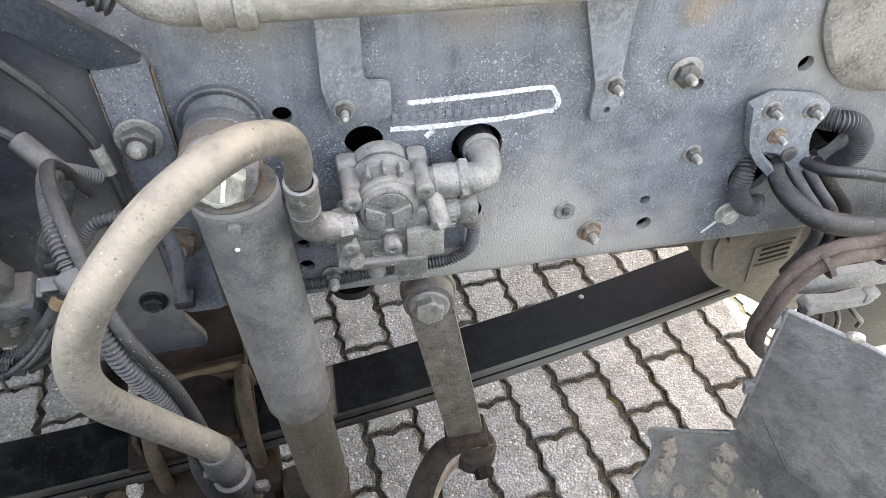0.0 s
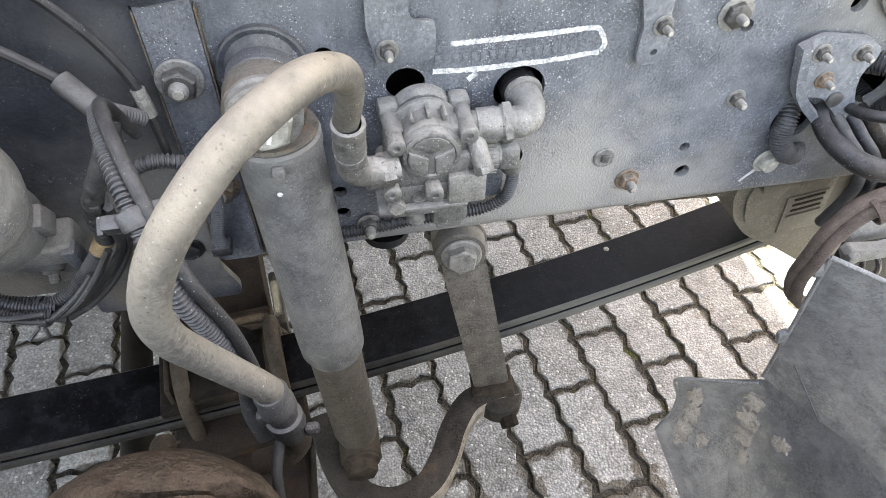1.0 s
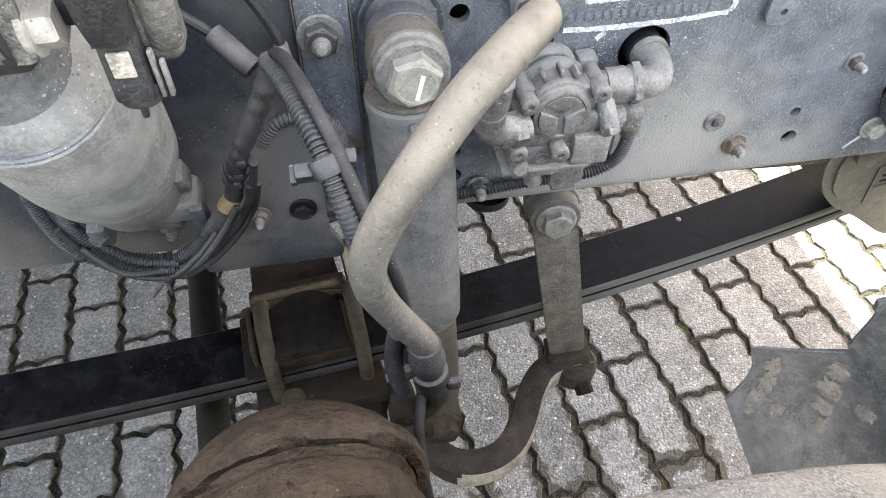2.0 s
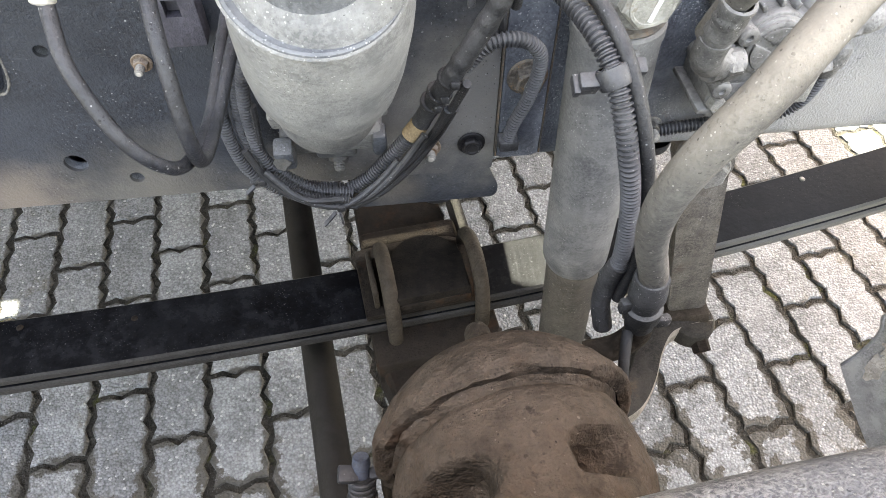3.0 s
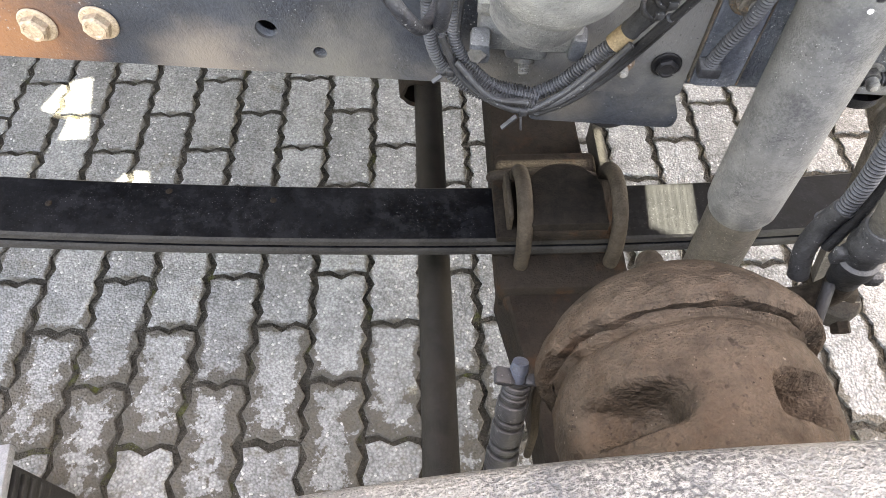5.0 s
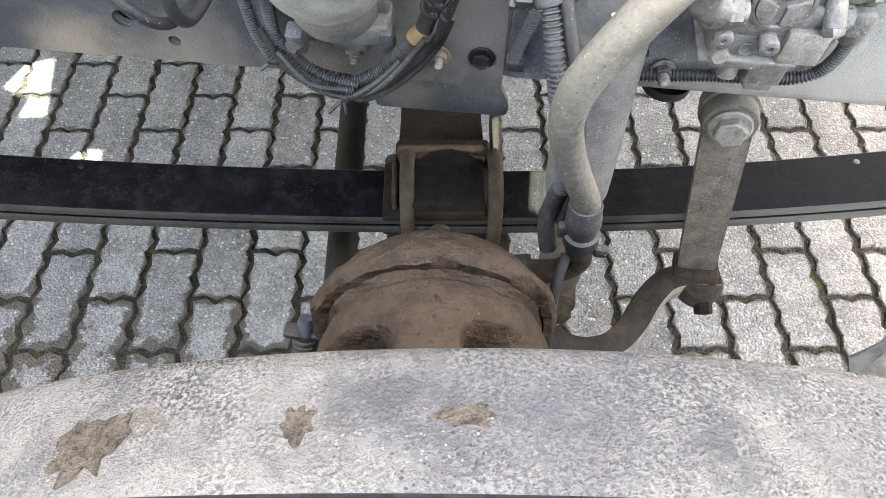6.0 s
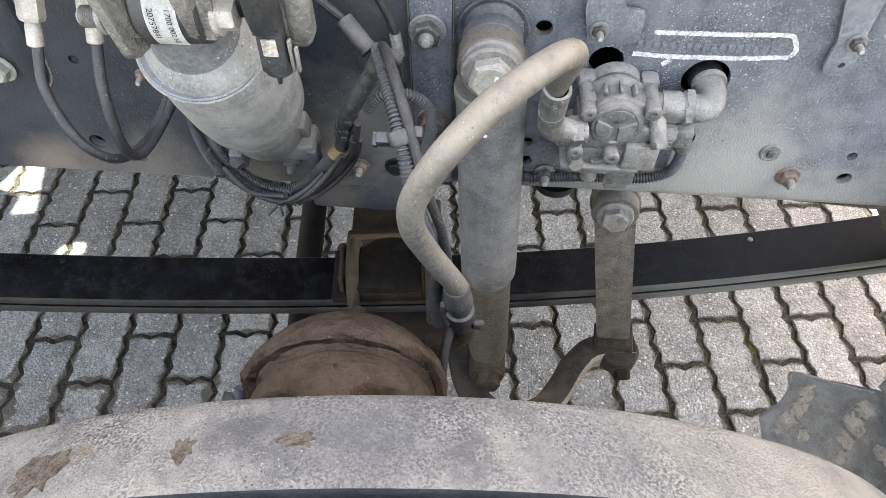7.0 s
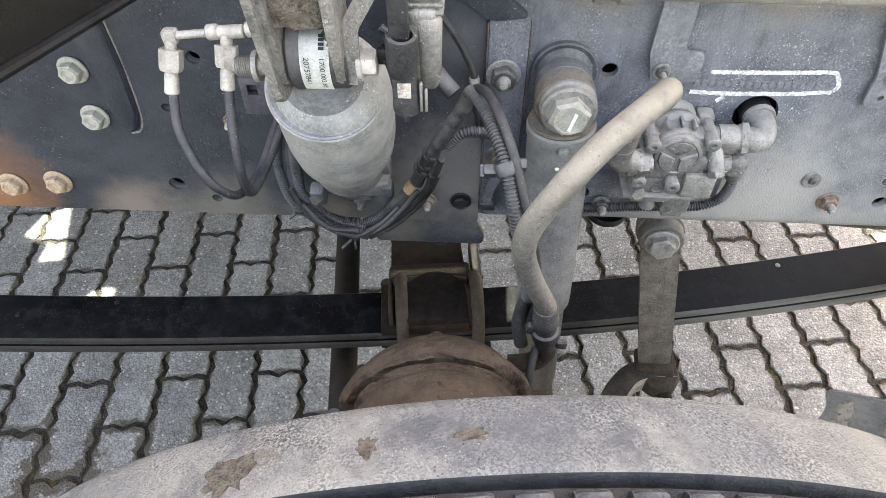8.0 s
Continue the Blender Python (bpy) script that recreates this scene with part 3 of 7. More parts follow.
cut(rail, holes)

# black plate added behind the channel to keep its holes dark
bm = bmesh.new()
block(bm, (-0.15, 0.082, 0.995), (3.5, 0.008, 0.33))
solid("rail_liner", bm, M_BLACK, "black plate added behind the frame rail holes", "frame rail", kind="structure")

# stiffener hanging below the lower flange
bm = bmesh.new()
slab(bm, rounded([(0.385, 0.8235), (0.385, 0.795), (0.50, 0.774), (0.62, 0.766), (0.80, 0.766), (0.80, 0.8235)], 0.01), rail_plane(0.084), 0.024, 0.002)
solid("rail_stiffener", bm, M_SHOCKTUBE, "brown dusty stiffener below the frame rail", "frame rail", kind="structure")

# front section of the frame, dark blue, lying on the rail
bm = bmesh.new()
slab(bm, rounded([(-1.9, 0.822), (-0.019, 0.822), (-0.019, 1.128), (-0.028, 1.145), (-0.028, 1.163), (-1.9, 1.163)], 0.006), rail_plane(0.0), 0.004)
front = solid("frame_front_section", bm, M_FRONT, "dark blue painted front frame section with rust at its seams", "frame rail", kind="structure", base=(-1.0, 0, 0.82))
holes = bmesh.new()
for x, z, r in ((-0.352, 1.072, 0.0085), (-0.430, 0.876, 0.011), (-0.405, 1.002, 0.006), (-0.381, 0.851, 0.007), (-0.255, 0.99, 0.014)):
    circle_cut(holes, x, z, r)
cut(front, holes)
bm = bmesh.new()
slab(bm, rounded([(-0.016, 0.842), (0.027, 0.842), (0.027, 1.132), (-0.012, 1.165), (-0.016, 1.13)], 0.006), rail_plane(0.0), 0.009, 0.0015)
strip = thing("frame_joint_strip", (0.005, 0, 0.842), "blue-grey steel joint strip with rusty edges on the frame rail", "bracket")
part("strip", bm, M_STRIP, strip)
bm = bmesh.new()
slab(bm, rounded([(-0.0155, 1.128), (0.026, 1.133), (-0.012, 1.167), (-0.05, 1.20), (-0.30, 1.235), (-0.30, 1.20), (-0.06, 1.165)], 0.006), rail_plane(-0.001), 0.0095, 0.0015)
part("upper_arm", bm, M_NAVY, strip)
# rust line along the seams
for x in (-0.0175, 0.0285):
    bm = bmesh.new()
    block(bm, (x, -0.0050, 0.985), (0.0014, 0.008, 0.28))
    solid("seam_sealant", bm, M_CAP, "rust-stained seam along the frame joint strip", "seam", kind="structure")

# pressed rib on the front section, its rim worn bright
def pressed(bm, pts, y, rise):
    """A long low ridge with sloping sides."""
    k = len(pts)
    cx, cz = sum(p[0] for p in pts) / k, sum(p[1] for p in pts) / k
    low = [bm.verts.new((x, y, z)) for x, z in pts]
    mid = [bm.verts.new((x + (cx - x) * 0.18, y - rise * 0.8, z + (cz - z) * 0.05)) for x, z in pts]
    top = [bm.verts.new((x + (cx - x) * 0.36, y - rise, z + (cz - z) * 0.08)) for x, z in pts]
    for p, q in ((low, mid), (mid, top)):
        for i in range(k):
            bm.faces.new((p[i], p[(i + 1) % k], q[(i + 1) % k], q[i]))
    bm.faces.new(top)
    bm.faces.new(low[::-1])


rib = thing("pressed_rib", (-0.455, 0, 0.96), "dark blue pressed rib with a worn rim on the frame section", "rib")
bm = bmesh.new()
pressed(bm, rounded([(-0.492, 1.15), (-0.440, 1.15), (-0.438, 1.06), (-0.441, 0.992), (-0.450, 0.966), (-0.466, 0.962), (-0.474, 0.985), (-0.480, 1.06)], 0.008), -0.003, 0.009)
part("ridge", bm, M_FRONT, rib)
bm = bmesh.new()
rim_pts = [(-0.4390, -0.0042, 1.13), (-0.4370, -0.0042, 1.06), (-0.4400, -0.0042, 0.992), (-0.4480, -0.0042, 0.967), (-0.4620, -0.0042, 0.961)]
sweep(bm, spline(rim_pts, 10), lambda i, k: 0.0010 + 0.0012 * abs(noise.noise(Vector((i * 0.9, 0, 0)))), 8)
part("worn_rim", bm, M_SHOCKLOW, rib, "worn bright rim")


# ------------------------------------------------------------------ bolts
def hexagon(bm, p, way, r, h, spin=0.0, chamfer=0.0015):
    p = Vector(p)
    x, y, z = frame_of(way)
    rows = []
    for s, q in ((0, r), (h - chamfer, r), (h, r * 0.88)):
        rows.append([bm.verts.new(p + z * s + (x * math.cos(a) + y * math.sin(a)) * q) for a in (spin + math.pi / 3 * i for i in range(6))])
    for a, b in zip(rows[:-1], rows[1:]):
        for i in range(6):
            bm.faces.new((a[i], a[(i + 1) % 6], b[(i + 1) % 6], b[i]))
    bm.faces.new(rows[0][::-1])
    bm.faces.new(rows[-1])


def threaded(bm, p, way, r, h, pitch=0.0016):
    n = int(h / pitch)
    prof = [(0, 0)]
    for i in range(n):
        prof += [(i * pitch, r), (i * pitch + pitch * 0.5, r * 0.86)]
    prof += [(h, r * 0.86), (h + r * 0.2, r * 0.6), (h + r * 0.2, 0)]
    lathe(bm, p, way, prof, 14)


def nut_bolt(at, way, size, label, flange=1.75, nut=0.9, stub=1.5, washer=0.12, spin=0.3, group="frame bolts", m_nut=None, m_stud=None, head=False):
    """A washer with an undercut, a hexagon and, where there is one, the threaded end of the bolt. size: radius of the thread."""
    at, way = Vector(at), Vector(way).normalized()
    t = thing("bolt", at, label, "bolt", group)
    w = size * washer
    # Washer pale, nut dark, tip bright: painted contrast that the flat light lacks.
    bm = bmesh.new()
    lathe(bm, at, way, [(0, 0), (0, size * flange * 0.86), (w, size * flange * 0.86), (w, size * flange), (w * 2, size * flange), (w * 3.2, size * flange * 0.93), (w * 3.2, 0)], 28)
    part("flange" if head else "washer", bm, (m_nut or M_HEAD) if head else (m_nut or M_WASHER), t)
    bm = bmesh.new()
    across = size * flange * 0.74
    hexagon(bm, at + way * w * 3.2, way, across, size * nut, spin)
    top_of = at + way * (w * 3.2 + size * nut)
    if head:
        lathe(bm, top_of, way, [(0, across * 0.80), (size * 0.10, across * 0.76), (size * 0.10, across * 0.60), (size * 0.02, across * 0.52), (size * 0.02, 0)], 24)
    else:
        lathe(bm, top_of, way, [(0, across * 0.82), (size * 0.06, across * 0.78), (size * 0.06, 0)], 24)
    part("head" if head else "nut", bm, m_nut or (M_HEAD if head else M_NUT), t)
    if not head:
        bm = bmesh.new()
        threaded(bm, at + way * (w * 3.2 + size * nut), way, size * 0.86, size * stub * 0.8)
        part("threaded_end", bm, m_stud or M_WASHER, t)
        bm = bmesh.new()
        lathe(bm, at + way * (w * 3.2 + size * (nut + stub * 0.8)), way, [(size * 0.15, size * 0.5), (size * 0.21, size * 0.45), (size * 0.21, 0)], 14)
        part("bright_tip", bm, M_ZINCW, t)
    return t


OUT = Vector((0, -1, 0))
NUT_L = "dusty zinc nut and bolt end on the frame rail"
nut_bolt((0.002, -0.009, 1.064), OUT, 0.0095, "large dusty flange nut on the frame joint strip", 2.1, 1.2, 0.9)
nut_bolt((0.175, -0.0105, 1.074), OUT, 0.0045, NUT_L, 2.2, 1.1, 2.6)
nut_bolt((0.426, -0.0105, 1.073), OUT, 0.0045, NUT_L, 2.2, 1.1, 2.6)
nut_bolt((0.503, 0.0, 1.072), OUT, 0.0055, "zinc nut on a wide washer on the frame rail", 3.2, 1.2, 2.4)
nut_bolt((0.538, 0.0, 0.975), OUT, 0.0055, NUT_L, 1.9, 1.1, 2.2)
nut_bolt((0.439, 0.0, 0.879), OUT, 0.0065, "rust-edged nut and bolt end on the frame rail", 2.2, 1.2, 1.9, m_nut=M_RUSTY)
flat = thing("bolt", (0.405, 0, 0.915), "flat round bolt head with a raised square on the frame rail", "bolt", "frame bolts")
bm = bmesh.new()
lathe(bm, (0.405, 0.0, 0.915), OUT, [(0, 0), (0, 0.0125), (0.002, 0.0125), (0.003, 0.0115), (0.003, 0.0095), (0.0022, 0.009), (0.0022, 0)], 30)
part("washer", bm, M_WASHER, flat)
bm = bmesh.new()
block(bm, (0.405, -0.0035, 0.915), (0.0085, 0.004, 0.0085), Matrix.Rotation(0.15, 3, "Y"), 0.001)
part("square_end", bm, M_NUT, flat)
nut_bolt((0.610, 0.0, 0.880), OUT, 0.0085, "dusty flange bolt with a paint mark on the frame rail", 1.8, 1.0, 0, head=True)
for x, z in ((-0.499, 1.053), (-0.499, 0.986)):
    nut_bolt((x, -0.004, z), OUT, 0.0105, "grey flange bolt head on the dark frame section", 1.68, 1.0, 0, head=True, spin=0.1)
for x, z in ((-0.662, 0.867), (-0.596, 0.874)):
    nut_bolt((x, -0.004, z), OUT, 0.010, "flange bolt head standing in a rusty patch", 1.9, 0.9, 0, head=True, spin=0.2, m_nut=M_RUSTHEAD)
nut_bolt((-0.043, -0.004, 0.862), OUT, 0.0085, "black flange bolt head on the dark frame section", 1.7, 0.7, 0, head=True, m_nut=M_BLACK)
nut_bolt((-0.33, -0.004, 0.985), OUT, 0.0045, "small rusty bolt on the dark frame section", 2.0, 1.2, 2.5, m_nut=M_RUSTY)
nut_bolt((-0.087, -0.012, 0.868), OUT, 0.006, "small rusty nut beside the wiring", 2.0, 1.1, 1.8, m_nut=M_RUSTY)
nut_bolt((0.145, -0.004, 0.865), OUT, 0.007, "dusty nut below the valve", 1.9, 1.1, 1.8)

# paint tail on one bolt
bm = bmesh.new()
slab(bm, [(0.603, 0.872), (0.606, 0.869), (0.588, 0.851), (0.585, 0.852)], rail_plane(-0.0005), 0.0006)
solid("paint_mark", bm, M_CHALK, "short white paint mark beside a bolt", "marking")

# hanger brackets over the rail
bm = bmesh.new()
slab(bm, rounded([(0.162, 1.30), (0.196, 1.30), (0.194, 1.105), (0.197, 1.099), (0.214, 1.097), (0.217, 1.092), (0.217, 1.066), (0.213, 1.061), (0.166, 1.058), (0.158, 1.095)], 0.003), rail_plane(-0.006), 0.0045, 0.0006)
solid("hanger_bracket", bm, M_PLATE, "blue-grey steel hanger bracket bolted to the frame rail", "bracket", "hanger brackets")
bm = bmesh.new()
slab(bm, rounded([(0.345, 1.30), (0.436, 1.30), (0.431, 1.12), (0.432, 1.075), (0.437, 1.046), (0.432, 1.034), (0.414, 1.033), (0.407, 1.040), (0.408, 1.073)], 0.004), rail_plane(-0.006), 0.0045, 0.0006)
hook = solid("hanger_bracket", bm, M_PLATE, "grey steel hanger bracket bolted to the frame rail", "bracket", "hanger brackets")
hb = bmesh.new()
circle_cut(hb, 0.424, 1.046, 0.0035)
cut(hook, hb)

# hand-painted frame round the stamped number, and the stamping as plain bars
mark = thing("chassis_number", (0.295, 0, 1.053), "stamped number on the frame rail ringed in white marker", "marking")


def stroke(bm, pts, w, seed):
    rnd = random.Random(seed)
    line = evenly(spline([(x, 0, z) for x, z in pts], 10), 0.002)
    left, right = [], []
    for i, p in enumerate(line):
        t = (line[min(i + 1, len(line) - 1)] - line[max(0, i - 1)]).normalized()
        nrm = Vector((-t.z, 0, t.x))
        w1, w2 = w * rnd.uniform(0.75, 1.2), w * rnd.uniform(0.75, 1.2)
        left.append((p + nrm * w1))
        right.append((p - nrm * w2))
    hi = [[bm.verts.new((q.x, y, q.z)) for q in side] for side in (left, right) for y in (-0.0008,)]
    lo = [[bm.verts.new((q.x, y, q.z)) for q in side] for side in (left, right) for y in (0.0003,)]
    for i in range(len(line) - 1):
        bm.faces.new((hi[0][i], hi[0][i + 1], hi[1][i + 1], hi[1][i]))
        bm.faces.new((lo[0][i], lo[0][i + 1], hi[0][i + 1], hi[0][i]))
        bm.faces.new((hi[1][i], hi[1][i + 1], lo[1][i + 1], lo[1][i]))


bm = bmesh.new()
stroke(bm, [(0.232, 1.068), (0.27, 1.0685), (0.32, 1.0695), (0.364, 1.071), (0.373, 1.065), (0.378, 1.054), (0.374, 1.046)], 0.0025, 1)
stroke(bm, [(0.216, 1.042), (0.25, 1.0405), (0.29, 1.041), (0.335, 1.0425), (0.374, 1.046)], 0.0025, 2)
stroke(bm, [(0.257, 1.036), (0.249, 1.030)], 0.0028, 3)
part("marker_outline", bm, M_CHALK, mark, "white marker outline")
for i in range(17):
    x = 0.2205 + i * 0.0084
    bm = bmesh.new()
    block(bm, (x, -0.0002, 1.0535), (0.0052, 0.001, 0.0088), None, 0.0003)
    part("stamped_bar", bm, M_STAMP, mark, "pale stamped bar")


# ------------------------------------------------------------------ leaf spring, axle, U-bolts
def spring_z(u):
    return 0.489 + (0.13 if u > 0 else 0.07) * u * u


def leaf(bm, u0, u1, v0, v1, drop, thick, taper=0.0):
    n = 48
    rows = []
    for i in range(n + 1):
        u = u0 + (u1 - u0) * i / n
        z = spring_z(u) - drop
        t = thick * (1 - taper * abs(u))
        b = 0.0035
        rows.append([bm.verts.new(uv(u, v, zz)) for v, zz in ((v0, z - t + b), (v0, z - b), (v0 + b, z), (v1 - b, z), (v1, z - b), (v1, z - t + b), (v1 - b, z - t), (v0 + b, z - t))])
    for a, c in zip(rows[:-1], rows[1:]):
        for k in range(8):
            bm.faces.new((a[k], a[(k + 1) % 8], c[(k + 1) % 8], c[k]))
    bm.faces.new(rows[0])
    bm.faces.new(rows[-1][::-1])


def dusty_lit_edge(ob):
    """Dusty front edge of a leaf, paled towards +x to paint bounced light."""
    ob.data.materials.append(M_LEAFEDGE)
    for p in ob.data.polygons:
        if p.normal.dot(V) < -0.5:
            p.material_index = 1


spring = thing("leaf_spring", uv(-0.08, 0.096, 0.43), "black two-leaf parabolic front spring on the axle", "leaf spring")
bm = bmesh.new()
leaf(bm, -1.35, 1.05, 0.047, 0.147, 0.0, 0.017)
dusty_lit_edge(part("upper_leaf", bm, M_SPRING, spring))
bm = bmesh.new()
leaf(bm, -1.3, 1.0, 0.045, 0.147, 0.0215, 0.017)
dusty_lit_edge(part("lower_leaf", bm, M_SPRING, spring))
bm = bmesh.new()
block(bm, uv(-0.08, 0.097, 0.4525), (0.2, 0.1, 0.012), TURN, 0.002)
part("spacer", bm, M_AXLE, spring)
for u, v in ((0.575, 0.128), (-0.507, 0.118), (-0.82, 0.10), (-0.66, 0.13)):
    bm = bmesh.new()
    lathe(bm, uv(u, v, spring_z(u) - 0.001), (0, 0, 1), [(0, 0.005), (0.0015, 0.005), (0.003, 0.003), (0.003, 0)], 10)
    part("rivet", bm, M_ZINC if u > 0 else M_AXLE, spring)

clamp = thing("spring_clamp", uv(-0.08, 0.096, 0.49), "dark spring clamp plate with round rubber bump stop", "spring clamp")
bm = bmesh.new()
block(bm, uv(-0.085, 0.097, 0.497), (0.185, 0.108, 0.014), TURN, 0.003)
part("clamp_plate", bm, M_AXLE, clamp)
bm = bmesh.new()
block(bm, uv(-0.075, 0.094, 0.508), (0.116, 0.108, 0.022), TURN, 0.006)
part("saddle", bm, M_AXLE, clamp)
bm = bmesh.new()
tomb = [(-0.131, 0.043), (-0.019, 0.043)] + [(-0.075 + 0.056 * math.cos(math.pi * i / 20), 0.098 + 0.056 * math.sin(math.pi * i / 20)) for i in range(21)]
slab(bm, tomb, Matrix.Rotation(TRUCK, 4, "Z") @ Matrix.Translation((0, 0, 0.514)), 0.020, 0.004)
part("bump_stop", bm, M_BUMP, clamp, "black rubber bump stop")
bm = bmesh.new()
block(bm, uv(-0.158, 0.098, 0.515), (0.008, 0.085, 0.05), TURN, 0.003)
part("side_lug", bm, M_UBOLT, clamp)
for u in (-0.138, -0.002):
    bm = bmesh.new()
    tube(bm, [uv(u, 0.032, 0.36), uv(u, 0.032, 0.44), uv(u, 0.035, 0.490), uv(u, 0.050, 0.527), uv(u, 0.076, 0.546), uv(u, 0.100, 0.550), uv(u, 0.124, 0.545), uv(u, 0.148, 0.525), uv(u, 0.160, 0.490), uv(u, 0.162, 0.44), uv(u, 0.162, 0.36)], 0.0115, 16, 8)
    ob = part("u_bolt", bm, M_UBOLT, clamp, "brown steel U-bolt")

axle = thing("front_axle", uv(-0.08, -0.1, 0.28), "dark brown forged front axle beam", "axle")
bm = bmesh.new()
block(bm, uv(-0.075, 0.09, 0.415), (0.2, 0.20, 0.06), TURN, 0.01)
part("spring_seat", bm, M_AXLE, axle)
bm = bmesh.new()
slab(bm, [(-0.172, 0.02), (0.02, 0.02), (0.0, -0.14), (-0.02, -0.38), (-0.12, -0.38), (-0.14, -0.14)], Matrix.Rotation(TRUCK, 4, "Z") @ Matrix.Translation((0, 0, 0.32)), 0.105, 0.01)
part("beam_end", bm, M_AXLE, axle)
bm = bmesh.new()
slab(bm, [(-0.165, 0.18), (0.0, 0.18), (-0.01, 0.3), (-0.02, 1.6), (-0.15, 1.6), (-0.16, 0.3)], Matrix.Rotation(TRUCK, 4, "Z") @ Matrix.Translation((0, 0, 0.30)), 0.13, 0.012)
part("beam", bm, M_AXLE, axle)
bm = bmesh.new()
tube(bm, [uv(-0.172, 0.186, 0.462), uv(-0.165, 0.186, 0.468), uv(-0.10, 0.188, 0.469), uv(-0.04, 0.187, 0.467), uv(-0.005, 0.180, 0.462), uv(0.012, 0.165, 0.455)], 0.0095, 14, 6)
part("seat_lip", bm, M_UBOLT, axle)
bm = bmesh.new()
block(bm, uv(-0.082, 0.212, 0.452), (0.165, 0.046, 0.034), TURN, 0.010, 3)
part("seat_step", bm, M_AXLE, axle)
bm = bmesh.new()
block(bm, uv(0.012, 0.24, 0.45), (0.018, 0.12, 0.05), TURN, 0.005)
part("seat_rib", bm, M_LINKARM, axle)

tie = thing("tie_rod", (-0.28, 0.1, 0.28), "dusty grey steering tie rod across the truck", "tie rod")
bm = bmesh.new()
tube(bm, [(-0.345, 0.62, 0.31), (-0.315, 0.382, 0.311), (-0.28, 0.09, 0.311), (-0.245, -0.204, 0.308), (-0.222, -0.40, 0.306)], 0.028, 24, 6)
part("tube", bm, M_ROD, tie)
bm = bmesh.new()
lathe(bm, (-0.352, 0.50, 0.311), (-0.12, 1, 0), [(0, 0.027), (0, 0.034), (0.008, 0.039), (0.05, 0.040), (0.06, 0.034), (0.06, 0.027)], 28)
for v in bm.verts:
    v.co += noise.noise_vector(v.co * 60) * 0.005
part("clamp_ring", bm, M_AXLE, tie, "muddy dark clamp ring")

# stabiliser link and bar
link = thing("stabiliser_link", (0.31, 0.012, 0.45), "grey flat stabiliser link with a large bolt head", "stabiliser link")
top, bot = Vector((0.259, 0.045, 0.756)), Vector((0.313, 0.015, 0.455))
ax = (bot - top).normalized()
face = Vector((-0.1, -0.99, 0.05))
face = (face - ax * face.dot(ax)).normalized()
side = ax.cross(face)
rot = Matrix((side, -ax, face)).transposed()
bm = bmesh.new()
w = 0.029
slab(bm, rounded([(-w, 0.0), (-w * 0.95, -0.30), (w * 0.95, -0.30), (w, 0.0), (w * 0.7, 0.024), (0, 0.032), (-w * 0.7, 0.024)], 0.008),
     Matrix.Translation(top) @ rot.to_4x4() @ Matrix.Translation((0, 0, -0.011)), 0.022, 0.004)
part("bar", bm, M_LINK, link)
bm = bmesh.new()
lathe(bm, top - face * 0.03, face, [(0, 0), (0, 0.034), (0.012, 0.034), (0.014, 0.036), (0.022, 0.036), (0.024, 0.033), (0.044, 0.033), (0.047, 0.031), (0.047, 0)], 32)
part("bushing", bm, M_LINK, link)
bm = bmesh.new()
lathe(bm, top + face * 0.017, face, [(0, 0), (0, 0.026), (0.004, 0.026), (0.006, 0.024), (0.006, 0)], 28)
hexagon(bm, top + face * 0.022, face, 0.0195, 0.013, 0.4)
part("bolt_head", bm, M_ZINC, link, "large zinc bolt head")
bm = bmesh.new()
block(bm, bot + ax * 0.005, (0.066, 0.05, 0.03), rot @ Matrix.Rotation(math.pi / 2, 3, "X"), 0.004)
part("lower_clamp", bm, M_UBOLT, link)

bar = thing("stabiliser_bar", (0.25, -0.03, 0.40), "dusty bent stabiliser bar with a flattened eye", "stabiliser bar")
bm = bmesh.new()
line = spline([(0.350, 0.008, 0.432), (0.310, 0.004, 0.432), (0.270, -0.010, 0.432), (0.240, -0.045, 0.430), (0.216, -0.088, 0.428), (0.187, -0.122, 0.426), (0.147, -0.137, 0.424), (0.108, -0.130, 0.422), (0.078, -0.102, 0.42), (0.055, -0.05, 0.415), (0.04, 0.02, 0.41)], 8)
rings = []
for i, p in enumerate(line):                               # a forged arm of rounded box section
    t = (line[min(i + 1, len(line) - 1)] - line[max(i - 1, 0)]).normalized()
    nrm = t.cross(Vector((0, 0, 1))).normalized()
    up = nrm.cross(t)
    ring = []
    for k in range(20):
        a = 2 * math.pi * (k + 0.5) / 20
        q = (abs(math.cos(a)) ** 5 + abs(math.sin(a)) ** 5) ** -0.2
        ring.append(bm.verts.new(Vector(p) + (nrm * math.cos(a) * 0.0215 + up * math.sin(a) * 0.024) * q))
    rings.append(ring)
for a, b in zip(rings[:-1], rings[1:]):
    for k in range(20):
        bm.faces.new((a[k], a[(k + 1) % 20], b[(k + 1) % 20], b[k]))
bm.faces.new(rings[0])
bm.faces.new(rings[-1])
bar_ob = part("bar", bm, M_LINKARM, bar)
bar_ob.data.materials.append(M_ARM)                        # road dust on the forward flank, brightened to paint its sunlight
for p in bar_ob.data.polygons:
    if p.normal.dot(Vector((0.75, -0.66, -0.1))) > 0.35:
        p.material_index = 1
bm = bmesh.new()
lathe(bm, (0.322, -0.003, 0.412), (0.05, 0.02, 1), [(0, 0), (0, 0.030), (0.006, 0.035), (0.034, 0.035), (0.04, 0.03), (0.04, 0)], 28)
part("eye", bm, M_LINKARM, bar)
bm = bmesh.new()
hexagon(bm, (0.328, -0.024, 0.43), (0.1, -1, -0.35), 0.014, 0.026, 0.2)
